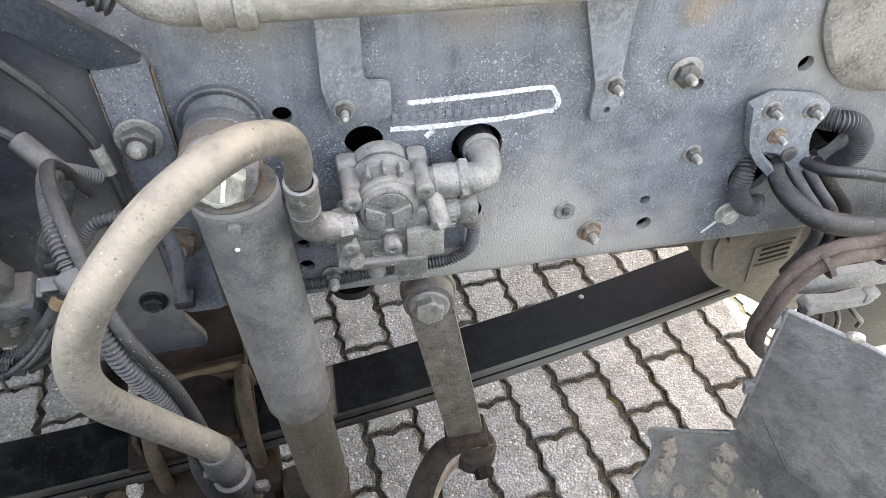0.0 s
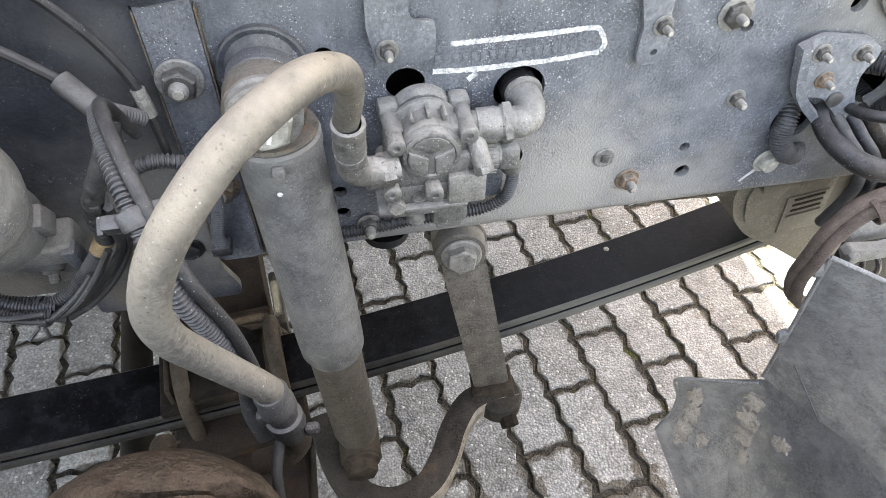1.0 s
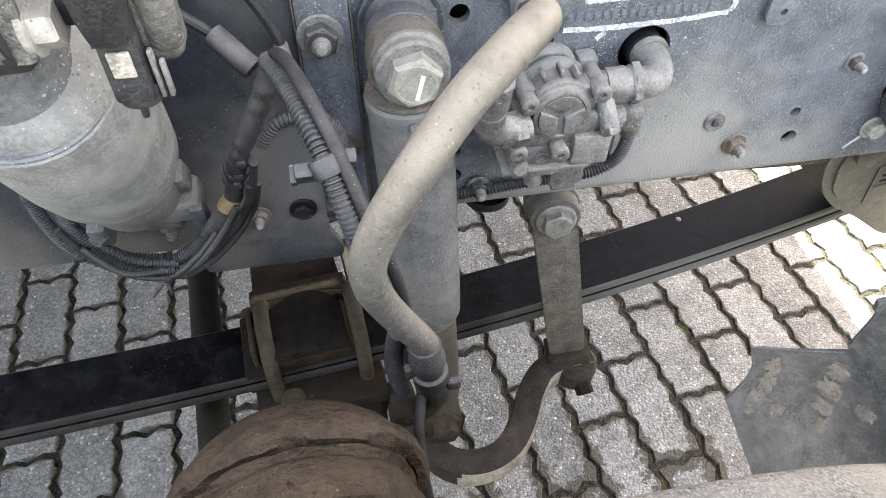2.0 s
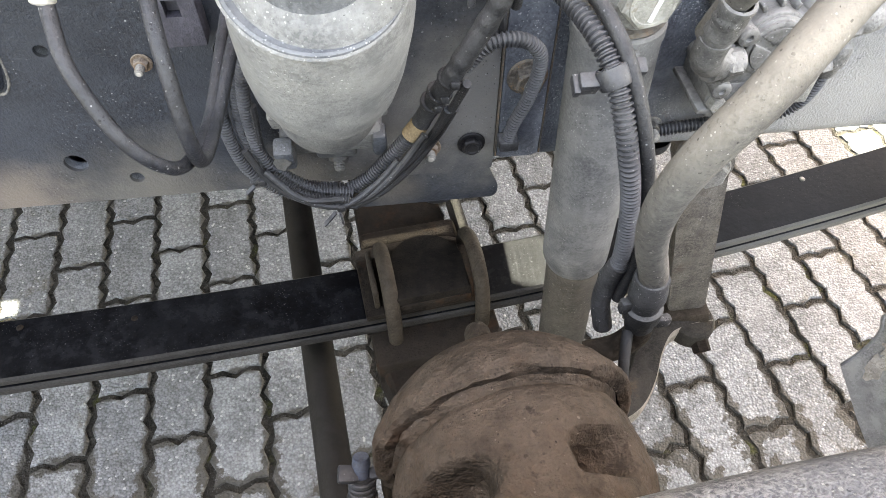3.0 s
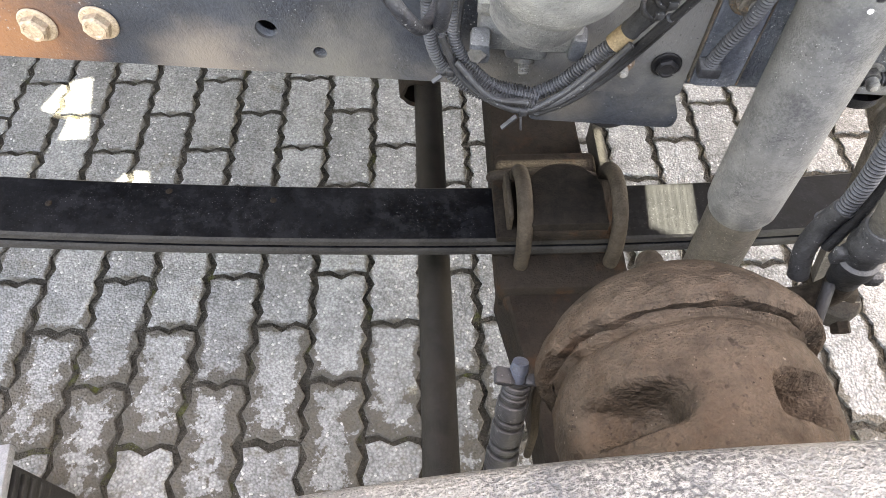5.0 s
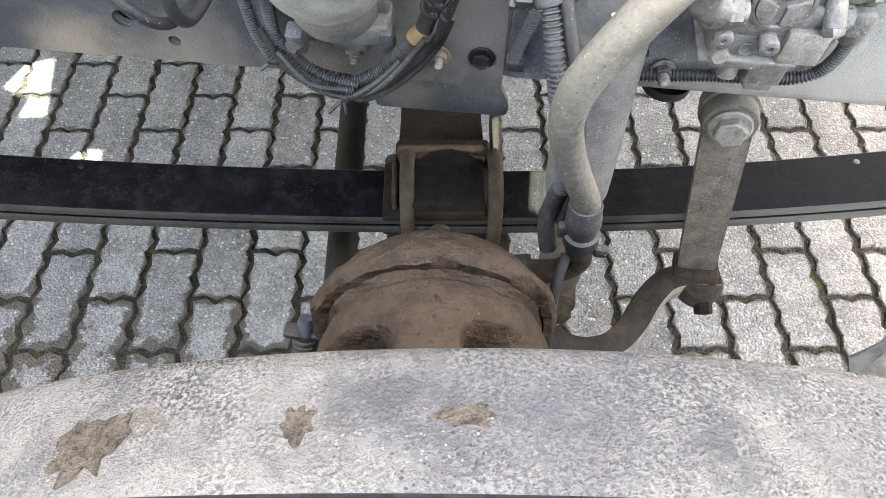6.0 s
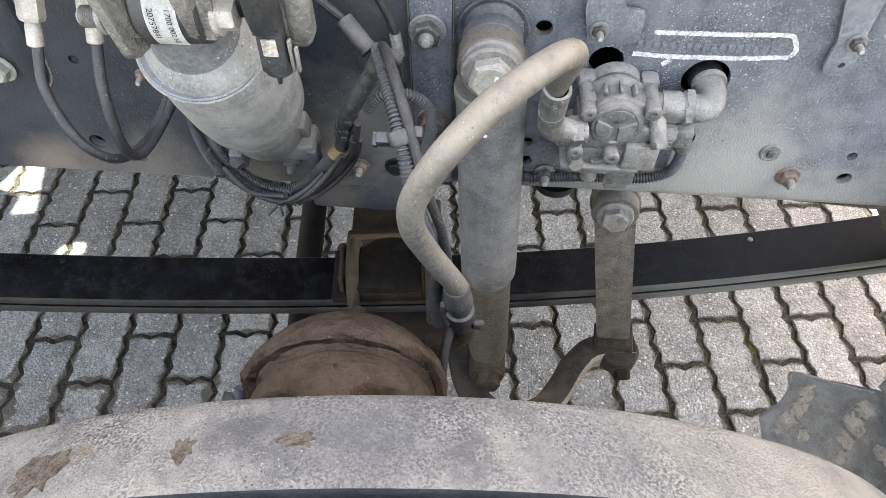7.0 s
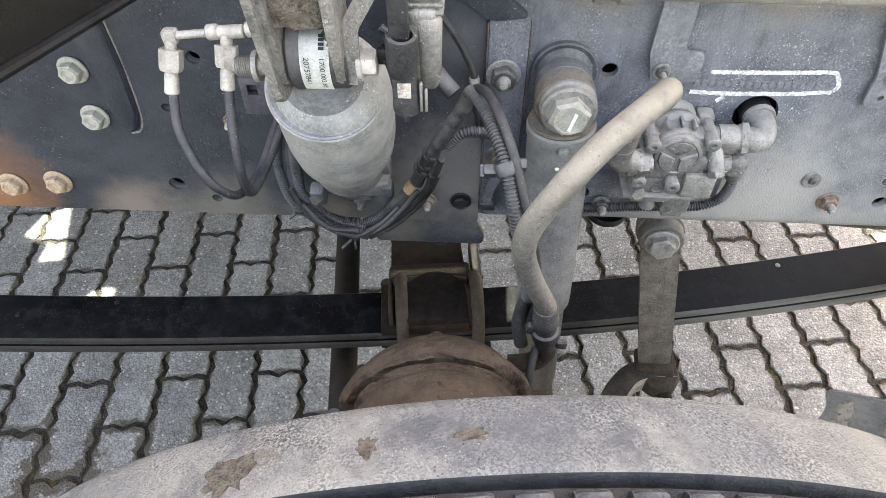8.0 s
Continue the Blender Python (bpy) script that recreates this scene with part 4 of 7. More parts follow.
part("nut", bm, M_AXLE, bar, "dark rusty nut")

# ------------------------------------------------------------------ shock absorber
shock = thing("shock_absorber", (0.1, -0.10, 0.45), "dusty grey telescopic shock absorber with a rusty top eye", "shock absorber")
s_top, s_step, s_bot = Vector((0.0708, -0.0333, 1.02)), Vector((0.0848, -0.0379, 0.69)), Vector((0.0955, -0.045, 0.47))
sd = (s_step - s_top)
bm = bmesh.new()
h = sd.length
lathe(bm, s_top, sd, [(0, 0), (0.0, 0.0375), (0.003, 0.0398), (0.013, 0.0398), (0.0145, 0.0384), (0.02, 0.0384), (h - 0.03, 0.0388), (h - 0.012, 0.0383), (h, 0.034), (h, 0)], 48)
part("dust_tube", bm, M_SHOCK, shock)
bm = bmesh.new()
d2 = s_bot - s_step
lathe(bm, s_step - d2.normalized() * 0.01, d2, [(0, 0), (0, 0.0325), (d2.length - 0.02, 0.0318), (d2.length, 0.028), (d2.length, 0)], 40)
part("lower_tube", bm, M_SHOCKTUBE, shock)
bm = bmesh.new()
lathe(bm, s_top - sd.normalized() * 0.002, -sd, [(0, 0), (0, 0.0385), (0.003, 0.037), (0.006, 0.025), (0.006, 0)], 40)
part("top_cap", bm, M_CAP, shock, "rusty top cap")
bm = bmesh.new()
lathe(bm, (0.069, -0.061, 1.058), (0, 1, 0), [(0, 0.014), (0, 0.031), (0.003, 0.0335), (0.026, 0.0335), (0.029, 0.031), (0.029, 0.014)], 36)
block(bm, (0.070, -0.042, 1.027), (0.044, 0.03, 0.03), None, 0.004)
part("top_eye", bm, M_CAP, shock, "rusty top eye")
bm = bmesh.new()
block(bm, s_top + sd.normalized() * 0.012 + Vector((-0.0, -0.042, 0)), (0.012, 0.008, 0.012), None, 0.003)
part("weld_lug", bm, M_SHOCK, shock)
bm = bmesh.new()
lathe(bm, s_bot + Vector((0, -0.035, -0.012)), (0, 1, 0), [(0, 0), (0, 0.026), (0.004, 0.03), (0.066, 0.03), (0.07, 0.026), (0.07, 0)], 30)
part("lower_eye", bm, M_UBOLT, shock)
bm = bmesh.new()
lathe(bm, s_bot + Vector((0, -0.033, -0.010)), OUT, [(0, 0), (0, 0.027), (0.004, 0.027), (0.006, 0.024), (0.006, 0)], 28)
hexagon(bm, s_bot + Vector((0, -0.038, -0.010)), OUT, 0.023, 0.018, 0.2)
part("lower_bolt", bm, M_UBOLT, shock, "rusty lower bolt")

bm = bmesh.new()
chip = Vector((0.0664, -0.0819, 0.981))
axis_at = s_top + sd.normalized() * (chip - s_top).dot(sd.normalized())
out = (chip - axis_at).normalized()
lathe(bm, axis_at + out * 0.0380, out, [(0, 0), (0, 0.0026), (0.0012, 0.0022), (0.0014, 0)], 9)
part("paint_chip", bm, M_LABEL, shock, "white paint chip")

mount = thing("shock_mount", (0.06, 0, 1.066), "dusty blue-grey stud mount of the shock absorber on the rail", "mount")
bm = bmesh.new()
lathe(bm, (0.0695, 0.0, 1.067), OUT, [(0, 0), (0, 0.0360), (0.006, 0.0372), (0.0085, 0.0372), (0.0095, 0.0355), (0.008, 0.031), (0.011, 0.027), (0.014, 0.0245), (0.020, 0.0240), (0.020, 0)], 44)
part("flange", bm, M_MOUNT, mount)
bm = bmesh.new()
lathe(bm, (0.0690, -0.014, 1.060), OUT, [(0, 0), (0, 0.0300), (0.002, 0.0315), (0.018, 0.0315), (0.020, 0.030), (0.020, 0)], 40)
part("spacer", bm, M_MOUNT, mount)
bm = bmesh.new()
lathe(bm, (0.070, -0.0605, 1.063), OUT, [(0, 0), (0, 0.0305), (0.004, 0.0305), (0.006, 0.028), (0.009, 0.028), (0.011, 0.0298), (0.015, 0.0298), (0.017, 0.027), (0.017, 0)], 40)
part("washer", bm, M_WASHER, mount)
bm = bmesh.new()
hexagon(bm, (0.070, -0.0765, 1.063), OUT, 0.0225, 0.014, 0.25, 0.003)
lathe(bm, (0.070, -0.0905, 1.063), OUT, [(0, 0.0175), (0.0012, 0.0170), (0.0012, 0.0150), (0.0004, 0.0143), (0.0004, 0)], 30)
head_ob = part("bolt_head", bm, M_HEAD, mount, "large pale zinc bolt head")
bm = bmesh.new()
block(bm, (0.073, -0.0913, 1.061), (0.0034, 0.001, 0.022), Matrix.Rotation(0.25, 3, "Y"))
part("paint_mark", bm, M_LABEL, head_ob, "white paint stripe")

# ------------------------------------------------------------------ brake chamber
cham = thing("brake_chamber", uv(-0.1, -0.28, 0.72), "rust-brown cast brake chamber with a clamp band", "brake chamber")
cc = Vector((-0.059, -0.302, 0.830))
ca = (V * -1.0 + Vector((0, 0, 0.12))).normalized()       # towards the wheel
bm = bmesh.new()
lathe(bm, cc, -ca, [(0.0, 0.097), (0.012, 0.0965), (0.020, 0.0935), (0.030, 0.0875), (0.042, 0.076), (0.050, 0.055), (0.053, 0.03), (0.053, 0)], 72)
part("cap", bm, M_CHAMBER, cham)
bm = bmesh.new()
outline = [(0, 0.093), (0.010, 0.0915), (0.014, 0.0855), (0.020, 0.0905), (0.032, 0.0945), (0.052, 0.0955), (0.076, 0.094), (0.088, 0.089), (0.13, 0.086), (0.145, 0.078), (0.152, 0.05)]
dense = []
for (s0, r0), (s1, r1) in zip(outline[:-1], outline[1:]):
    k = max(1, int((s1 - s0) / 0.002))
    dense += [(s0 + (s1 - s0) * i / k, r0 + (r1 - r0) * i / k) for i in range(k)]
lathe(bm, cc, ca, dense + [(0.152, 0.05), (0.152, 0)], 160)
x, y, z = frame_of(ca)
for v in bm.verts:
    d = v.co - cc
    s = d.dot(ca)
    if 0.05 < s < 0.14:
        r = d - ca * s
        a = math.atan2(r.z, r.dot(U))
        for a0, wide, deep in ((1.06, 0.22, 0.046), (2.32, 0.34, 0.038)):
            k = math.exp(-((a - a0) / wide) ** 4) * math.exp(-((s - 0.069) / 0.012) ** 4)
            v.co -= r.normalized() * deep * k
for v in bm.verts:
    v.co += noise.noise_vector(v.co * 30) * 0.0022 + noise.noise_vector(v.co * 90) * 0.0011
part("body", bm, M_CHAMBER, cham)
bm = bmesh.new()
ring = []
for i in range(180):
    a = 2 * math.pi * i / 180
    ring.append(cc + (x * math.cos(a) + y * math.sin(a)) * 0.0985)
rr = []
for i, p in enumerate(ring):
    rad = (p - cc).normalized()
    rr.append([bm.verts.new(p + rad * q + ca * s) for q, s in ((-0.0030, -0.0190), (0.0015, -0.0120), (0.0052, -0.0045), (0.0066, 0.0015), (0.0055, 0.0065), (0.0010, 0.0095), (-0.0075, 0.0090))])
for i in range(180):
    a, b = rr[i], rr[(i + 1) % 180]
    for k in range(6):
        bm.faces.new((a[k], a[k + 1], b[k + 1], b[k]))
    bm.faces.new((a[6], a[0], b[0], b[6]))
for v in bm.verts:
    v.co += noise.noise_vector(v.co * 40) * 0.0030 + noise.noise_vector(v.co * 120) * 0.0012
part("clamp_band", bm, M_CHAMBER, cham, "rusty clamp band")
bm = bmesh.new()
boss = Vector((-0.065, -0.207, 0.820))
rear = (boss - cc).normalized()
lathe(bm, cc, rear, [(0, 0), (0, 0.017), (0.085, 0.016), (0.09, 0.0135), (0.094, 0.012), (0.1, 0.0115), (0.105, 0.009), (0.107, 0.005), (0.107, 0)], 24)
stud_ob = part("stud", bm, M_UBOLT, cham)
bm = bmesh.new()
tube(bm, [boss + Vector((0.012, -0.006, -0.004)), boss + Vector((0.017, -0.006, 0.004)), boss + Vector((0.018, -0.006, 0.018))], 0.0018, 8, 6)
part("bleed_clip", bm, M_UBOLT, stud_ob)

# thick air hose with its end fittings
hose = thing("air_hose", (0.05, -0.244, 0.85), "thick tan dust-coated rubber air hose bent in an arc", "hose")
HP = [(0.1285, -0.076, 1.026), (0.1301, -0.089, 1.0574), (0.1349, -0.1178, 1.1025), (0.1317, -0.1689, 1.1544), (0.1144, -0.2262, 1.1915), (0.0899, -0.2562, 1.1937), (0.0646, -0.2734, 1.179), (0.0366, -0.2891, 1.1486), (0.0186, -0.2869, 1.107), (0.0158, -0.2784, 1.0692), (0.0231, -0.2659, 1.0298), (0.0343, -0.2556, 0.9922), (0.049, -0.247, 0.9521), (0.0535, -0.2435, 0.930)]
bm = bmesh.new()
tube(bm, HP, 0.0105, 24, 8)
part("hose_body", bm, M_HOSE, hose)
bm = bmesh.new()
lathe(bm, (0.1325, -0.096, 1.066), (-0.02, 0.3, -1), [(0, 0.0106), (0, 0.0136), (0.003, 0.0142), (0.006, 0.0134), (0.012, 0.0130), (0.014, 0.0136), (0.018, 0.0136), (0.020, 0.0128), (0.026, 0.0138), (0.032, 0.0138), (0.034, 0.012), (0.042, 0.0118), (0.042, 0)], 28)
part("sleeve", bm, M_CAST, hose, "crimped metal sleeve")
bm = bmesh.new()
tube(bm, [(0.132, -0.084, 1.028), (0.133, -0.079, 1.008), (0.141, -0.072, 0.996), (0.158, -0.066, 0.99)], 0.0135, 18, 6)
part("elbow", bm, M_CAST, hose)
bm = bmesh.new()
p0, w0 = Vector((0.0495, -0.2465, 0.948)), Vector((0.10, 0.02, -1))
lathe(bm, p0, w0, [(0, 0.0105), (0, 0.0122), (0.003, 0.0132), (0.016, 0.0130), (0.018, 0.0142), (0.025, 0.0142), (0.027, 0.0120), (0.038, 0.0118), (0.040, 0.0146), (0.052, 0.0146), (0.055, 0.0125), (0.068, 0.0115), (0.068, 0)], 28)
part("sleeve", bm, M_SLEEVE, hose, "dusty dark ribbed sleeve")
bm = bmesh.new()
block(bm, p0 + w0.normalized() * 0.038 + Vector((-0.0145, 0, 0)), (0.010, 0.008, 0.014), None, 0.002)
part("clip", bm, M_SLEEVE, hose)
bm = bmesh.new()
block(bm, p0 + w0.normalized() * 0.06 + Vector((0.017, -0.004, 0)), (0.012, 0.008, 0.012), None, 0.003)
part("clip", bm, M_SLEEVE, hose)
bm = bmesh.new()
tube(bm, [p0 + w0.normalized() * 0.07, p0 + w0.normalized() * 0.085, (0.045, -0.245, 0.845), (0.02, -0.245, 0.838)], 0.011, 16, 6)
part("elbow", bm, M_UBOLT, hose)

side_cable = thing("brake_hose", (0.07, -0.29, 0.7), "thin black rubber line beside the brake chamber", "hose")
bm = bmesh.new()
tube(bm, [(0.046, -0.250, 0.880), (0.040, -0.272, 0.862), (0.040, -0.292, 0.825), (0.044, -0.305, 0.76), (0.040, -0.305, 0.68), (0.03, -0.29, 0.58), (0.02, -0.27, 0.45)], 0.0045, 12, 8)
part("line", bm, M_RUBBER, side_cable)

# ------------------------------------------------------------------ relay valve
valve = thing("relay_valve", (0.205, -0.035, 0.885), "dusty cast aluminium brake relay valve on the frame rail", "valve")
bm = bmesh.new()
lathe(bm, (0.204, 0.0, 1.000), OUT, [(0, 0), (0, 0.031), (0.012, 0.031), (0.015, 0.029), (0.016, 0.0255), (0.022, 0.0255), (0.022, 0)], 40)
block(bm, (0.172, -0.012, 1.014), (0.020, 0.022, 0.020), None, 0.005)
block(bm, (0.238, -0.012, 1.014), (0.020, 0.022, 0.020), None, 0.005)
part("back_flange", bm, M_CAST, valve)
bm = bmesh.new()
lathe(bm, (0.204, -0.020, 0.997), OUT, [(0, 0), (0, 0.0325), (0.002, 0.034), (0.006, 0.034), (0.0075, 0.031), (0.010, 0.0275), (0.026, 0.0275), (0.029, 0.0285), (0.033, 0.0280), (0.034, 0.0265), (0.034, 0)], 48)
block(bm, (0.206, -0.031, 0.973), (0.082, 0.054, 0.034), None, 0.004, 2)
block(bm, (0.232, -0.030, 0.996), (0.030, 0.044, 0.040), None, 0.005, 2)
part("housing", bm, M_CAST, valve)
for a in (35, 62, 90, 118, 145):
    bm = bmesh.new()
    block(bm, (0.204 + 0.0312 * math.cos(radians(a)), -0.039, 0.997 + 0.0312 * math.sin(radians(a))), (0.0035, 0.016, 0.006), Matrix.Rotation(radians(90 - a), 3, "Y"), 0.0008)
    part("cooling_rib", bm, M_CAST, valve)
bm = bmesh.new()
block(bm, (0.190, -0.030, 0.948), (0.060, 0.056, 0.022), None, 0.002)
part("lower_housing", bm, M_CAST, valve)
bm = bmesh.new()
block(bm, (0.196, -0.032, 0.9335), (0.086, 0.066, 0.0055), None, 0.0012)
part("base_plate", bm, M_CAST, valve)
bm = bmesh.new()
block(bm, (0.190, -0.034, 0.925), (0.05, 0.05, 0.008), None, 0.002)
part("base_step", bm, M_CAST, valve)
bm = bmesh.new()
lathe(bm, (0.192, -0.0585, 0.9445), OUT, [(0, 0.0065), (0.0012, 0.0065), (0.0012, 0.0052), (0.0004, 0.0050), (0.0004, 0)], 20)
part("cast_ring", bm, M_CAST, valve)
bm = bmesh.new()
lathe(bm, (0.204, -0.052, 0.994), OUT, [(0, 0.0285), (0.004, 0.0285), (0.005, 0.0265), (0.0085, 0.0265), (0.0095, 0.0245), (0.0095, 0.0225), (0.0075, 0.0215), (0.0075, 0)], 40)
cover_ob = part("cover", bm, M_CAST, valve)
for k in range(3):
    a = math.pi / 2 + k * 2 * math.pi / 3
    bm = bmesh.new()
    pts = []
    for i in range(11):
        b = a + (i / 10 - 0.5) * 1.72
        pts.append((0.204 + 0.0215 * math.cos(b), 0.994 + 0.0215 * math.sin(b)))
    pts.append((0.204 + 0.0035 * math.cos(a), 0.994 + 0.0035 * math.sin(a)))
    slab(bm, pts, rail_plane(-0.0585), 0.0042, 0.0014)
    part("cover_lobe", bm, M_CAST, cover_ob)
for x, z, y1 in ((0.172, 1.012, -0.064), (0.238, 1.014, -0.060), (0.166, 0.960, -0.066), (0.205, 0.958, -0.070)):
    bm = bmesh.new()
    lathe(bm, (x, -0.004, z), OUT, [(0, 0), (0, 0.0085), (-y1 - 0.008, 0.008), (-y1 - 0.006, 0.0088), (-y1 - 0.001, 0.0085), (-y1, 0.007), (-y1, 0.0032), (-y1 - 0.003, 0.003), (-y1 - 0.003, 0)], 20)
    part("screw_post", bm, M_CAST, valve)
bm = bmesh.new()
rod(bm, (0.246, -0.046, 1.000), (0.252, -0.064, 0.976), 0.0095, 0.009, 18, 0.002)
hexagon(bm, (0.2515, -0.0625, 0.978), (0.2, -0.6, -0.8), 0.0095, 0.008, 0.2)
part("side_plug", bm, M_CAST, valve)
bm = bmesh.new()
block(bm, (0.2375, -0.050, 0.953), (0.036, 0.030, 0.034), None, 0.0015)
part("smooth_pad", bm, M_ZINC, valve)
bm = bmesh.new()
hexagon(bm, (0.170, -0.058, 0.940), (0, -1, 0.1), 0.0085, 0.010, 0.2)
part("small_plug", bm, M_ZINC, valve)
bm = bmesh.new()
block(bm, (0.224, -0.036, 0.914), (0.036, 0.034, 0.034), None, 0.005, 2)
block(bm, (0.224, -0.036, 0.894), (0.026, 0.026, 0.012), None, 0.002)
lathe(bm, (0.190, -0.044, 0.926), (0, -0.15, -1), [(0, 0.008), (0.008, 0.008), (0.008, 0.0095), (0.022, 0.0095), (0.024, 0.007), (0.024, 0)], 20)
part("exhaust_port", bm, M_CAST, valve)
bm = bmesh.new()
block(bm, (0.262, -0.004, 0.905), (0.058, 0.006, 0.042), None, 0.003)
part("back_plate", bm, M_RAIL, valve)
bm = bmesh.new()
hexagon(bm, (0.166, -0.064, 0.988), (-1, -0.25, 0.05), 0.0165, 0.012, 0.1)
lathe(bm, (0.172, -0.062, 0.987), (-1, -0.25, 0.05), [(0, 0.0135), (0.03, 0.0135), (0.03, 0)], 20)
part("inlet_port", bm, M_CAST, valve)

fit_a = thing("pipe_elbow", (0.29, -0.03, 1.0), "dusty grey elbow fitting entering a rail hole", "fitting")
bm = bmesh.new()
lathe(bm, (0.246, -0.036, 1.003), (1, -0.05, 0.04), [(0, 0.0150), (0.004, 0.0150), (0.004, 0.0168), (0.022, 0.0172), (0.024, 0.0160), (0.026, 0.0160), (0.028, 0.0178), (0.034, 0.0178), (0.034, 0.0150), (0.04, 0.0150), (0.04, 0)], 28)
hexagon(bm, (0.2745, -0.0374, 1.0042), (1, -0.05, 0.04), 0.0200, 0.0085, 0.2)
part("union", bm, M_CAST, fit_a)
bm = bmesh.new()
tube(bm, [(0.28, -0.038, 1.004), (0.297, -0.037, 1.006), (0.303, -0.024, 1.010), (0.302, -0.005, 1.013), (0.302, 0.03, 1.015)], 0.0150, 22, 8)
lathe(bm, (0.3025, -0.010, 1.0125), (0, 1, 0.1), [(0, 0.0145), (0, 0.0175), (0.002, 0.0182), (0.006, 0.0182), (0.008, 0.0172), (0.008, 0.0145)], 28)
part("elbow", bm, M_ELBOW, fit_a, "pale grey plastic elbow")
bm = bmesh.new()
tube(bm, [(0.30, -0.004, 1.0135), (0.30, 0.06, 1.016)], 0.0185, 20, 4)
part("grommet", bm, M_BLACK, fit_a, "black rubber grommet")

plug = thing("electrical_plug", (0.275, -0.035, 0.95), "dusty grey ribbed electrical plug with its conduit", "plug")
bm = bmesh.new()
lathe(bm, (0.248, -0.036, 0.968), (1, 0, -0.05), [(0, 0.0125), (0.004, 0.0165), (0.022, 0.0165), (0.024, 0.013), (0.026, 0.013), (0.026, 0)], 32)
for i in range(16):
    a = 2 * math.pi * i / 16
    block(bm, (0.261, -0.036 + 0.0165 * math.cos(a), 0.9675 + 0.0165 * math.sin(a)), (0.016, 0.003, 0.003), Matrix.Rotation(a, 3, "X"), 0)
part("collar", bm, M_CAST, plug)
bm = bmesh.new()
block(bm, (0.283, -0.034, 0.966), (0.022, 0.026, 0.026), None, 0.006)
lathe(bm, (0.289, -0.030, 0.96), (0.15, 0.25, -1), [(0, 0.011), (0.022, 0.011), (0.024, 0.009), (0.024, 0)], 18)
part("body", bm, M_CAST, plug)
bm = bmesh.new()
ribbed(bm, [(0.292, -0.026, 0.945), (0.296, -0.02, 0.915), (0.292, -0.014, 0.888), (0.272, -0.012, 0.874), (0.24, -0.013, 0.872), (0.19, -0.013, 0.870), (0.14, -0.01, 0.862), (0.06, -0.008, 0.856)], 0.0068, 0.0038)
part("conduit", bm, M_CONDUIT, plug)

# ------------------------------------------------------------------ cab air spring and its bracket
air = thing("cab_air_spring", (-0.178, -0.035, 0.86), "dust-grey rubber cab air spring with a white label", "air spring")
a_top, a_bot = Vector((-0.1526, -0.1893, 1.1932)), Vector((-0.1829, -0.0201, 0.9098))
ad = (a_bot - a_top).normalized()
bm = bmesh.new()
lathe(bm, a_top, ad, [(0.030, 0), (0.030, 0.0300), (0.0325, 0.0385), (0.037, 0.0445), (0.044, 0.0490), (0.054, 0.0520), (0.066, 0.0536), (0.080, 0.0548), (0.101, 0.0560), (0.152, 0.0565), (0.187, 0.0546), (0.208, 0.0498), (0.222, 0.0421), (0.228, 0.0325), (0.228, 0)], 72)
part("bellows", bm, M_BELLOWS, air)
a_cap = a_top + Vector((-0.0035, -0.0030, 0.0))               # the cap sits a little askew
bm = bmesh.new()
lathe(bm, a_cap, ad, [(0.040, 0), (0.040, 0.0340), (0.0480, 0.0400), (0.0485, 0.0440), (0.0480, 0.0470), (0.0465, 0.0495), (0.0470, 0.0512), (0.0500, 0.0522), (0.0540, 0.0515), (0.0560, 0.0450), (0.060, 0.0450), (0.060, 0)], 72)
part("collar_ring", bm, M_BELLOWTOP, air, "speckled dark grey collar")
bm = bmesh.new()
lathe(bm, a_cap, ad, [(-0.006, 0), (-0.006, 0.026), (0.010, 0.0290), (0.024, 0.0325), (0.036, 0.0362), (0.0440, 0.0384), (0.0465, 0.0392), (0.0480, 0.0388), (0.0485, 0.037), (0.0485, 0)], 64)
part("dome", bm, M_BELLOWTOP, air, "speckled dark grey dome")
for s0, r0 in ((0.0465, 0.0387), (0.0500, 0.0516)):
    bm = bmesh.new()
    lathe(bm, a_cap, ad, [(s0 - 0.0022, r0 - 0.001), (s0 - 0.0012, r0 + 0.0008), (s0, r0 + 0.0014), (s0 + 0.0012, r0 + 0.0010), (s0 + 0.0020, r0 - 0.001)], 72)
    part("rim", bm, M_BELLOWS, air, "pale dusty rim")
bm = bmesh.new()
lathe(bm, a_top + ad * 0.212, ad, [(0, 0), (0, 0.040), (0.030, 0.0425), (0.052, 0.0430), (0.060, 0.0415), (0.064, 0.036), (0.074, 0.034), (0.078, 0.026), (0.092, 0.024), (0.092, 0)], 48)
block(bm, a_top + ad * 0.262 + Vector((0.043, -0.004, 0.004)), (0.014, 0.022, 0.030), Matrix.Rotation(0.5, 3, "X"), 0.003)
block(bm, a_top + ad * 0.266 + Vector((-0.040, -0.004, 0.000)), (0.018, 0.024, 0.024), Matrix.Rotation(0.5, 3, "X"), 0.003)
block(bm, (-0.179, -0.022, 0.912), (0.094, 0.036, 0.034), Matrix.Rotation(0.35, 3, "X"), 0.006, 3)
block(bm, (-0.179, -0.012, 0.886), (0.040, 0.024, 0.030), Matrix.Rotation(0.35, 3, "X"), 0.005, 3)
part("piston_base", bm, M_SHOCK, air)
bm = bmesh.new()
eye = Vector((-0.150, -0.205, 1.208))
ER = 0.029
lathe(bm, eye + Vector((-0.021, 0, -0.001)), (1, 0, 0.06), [(0, 0.012), (0, ER - 0.002), (0.002, ER), (0.042, ER), (0.044, ER - 0.002), (0.044, 0.012)], 40)
part("upper_eye", bm, M_PLASTIC, air, "dark upper eye")
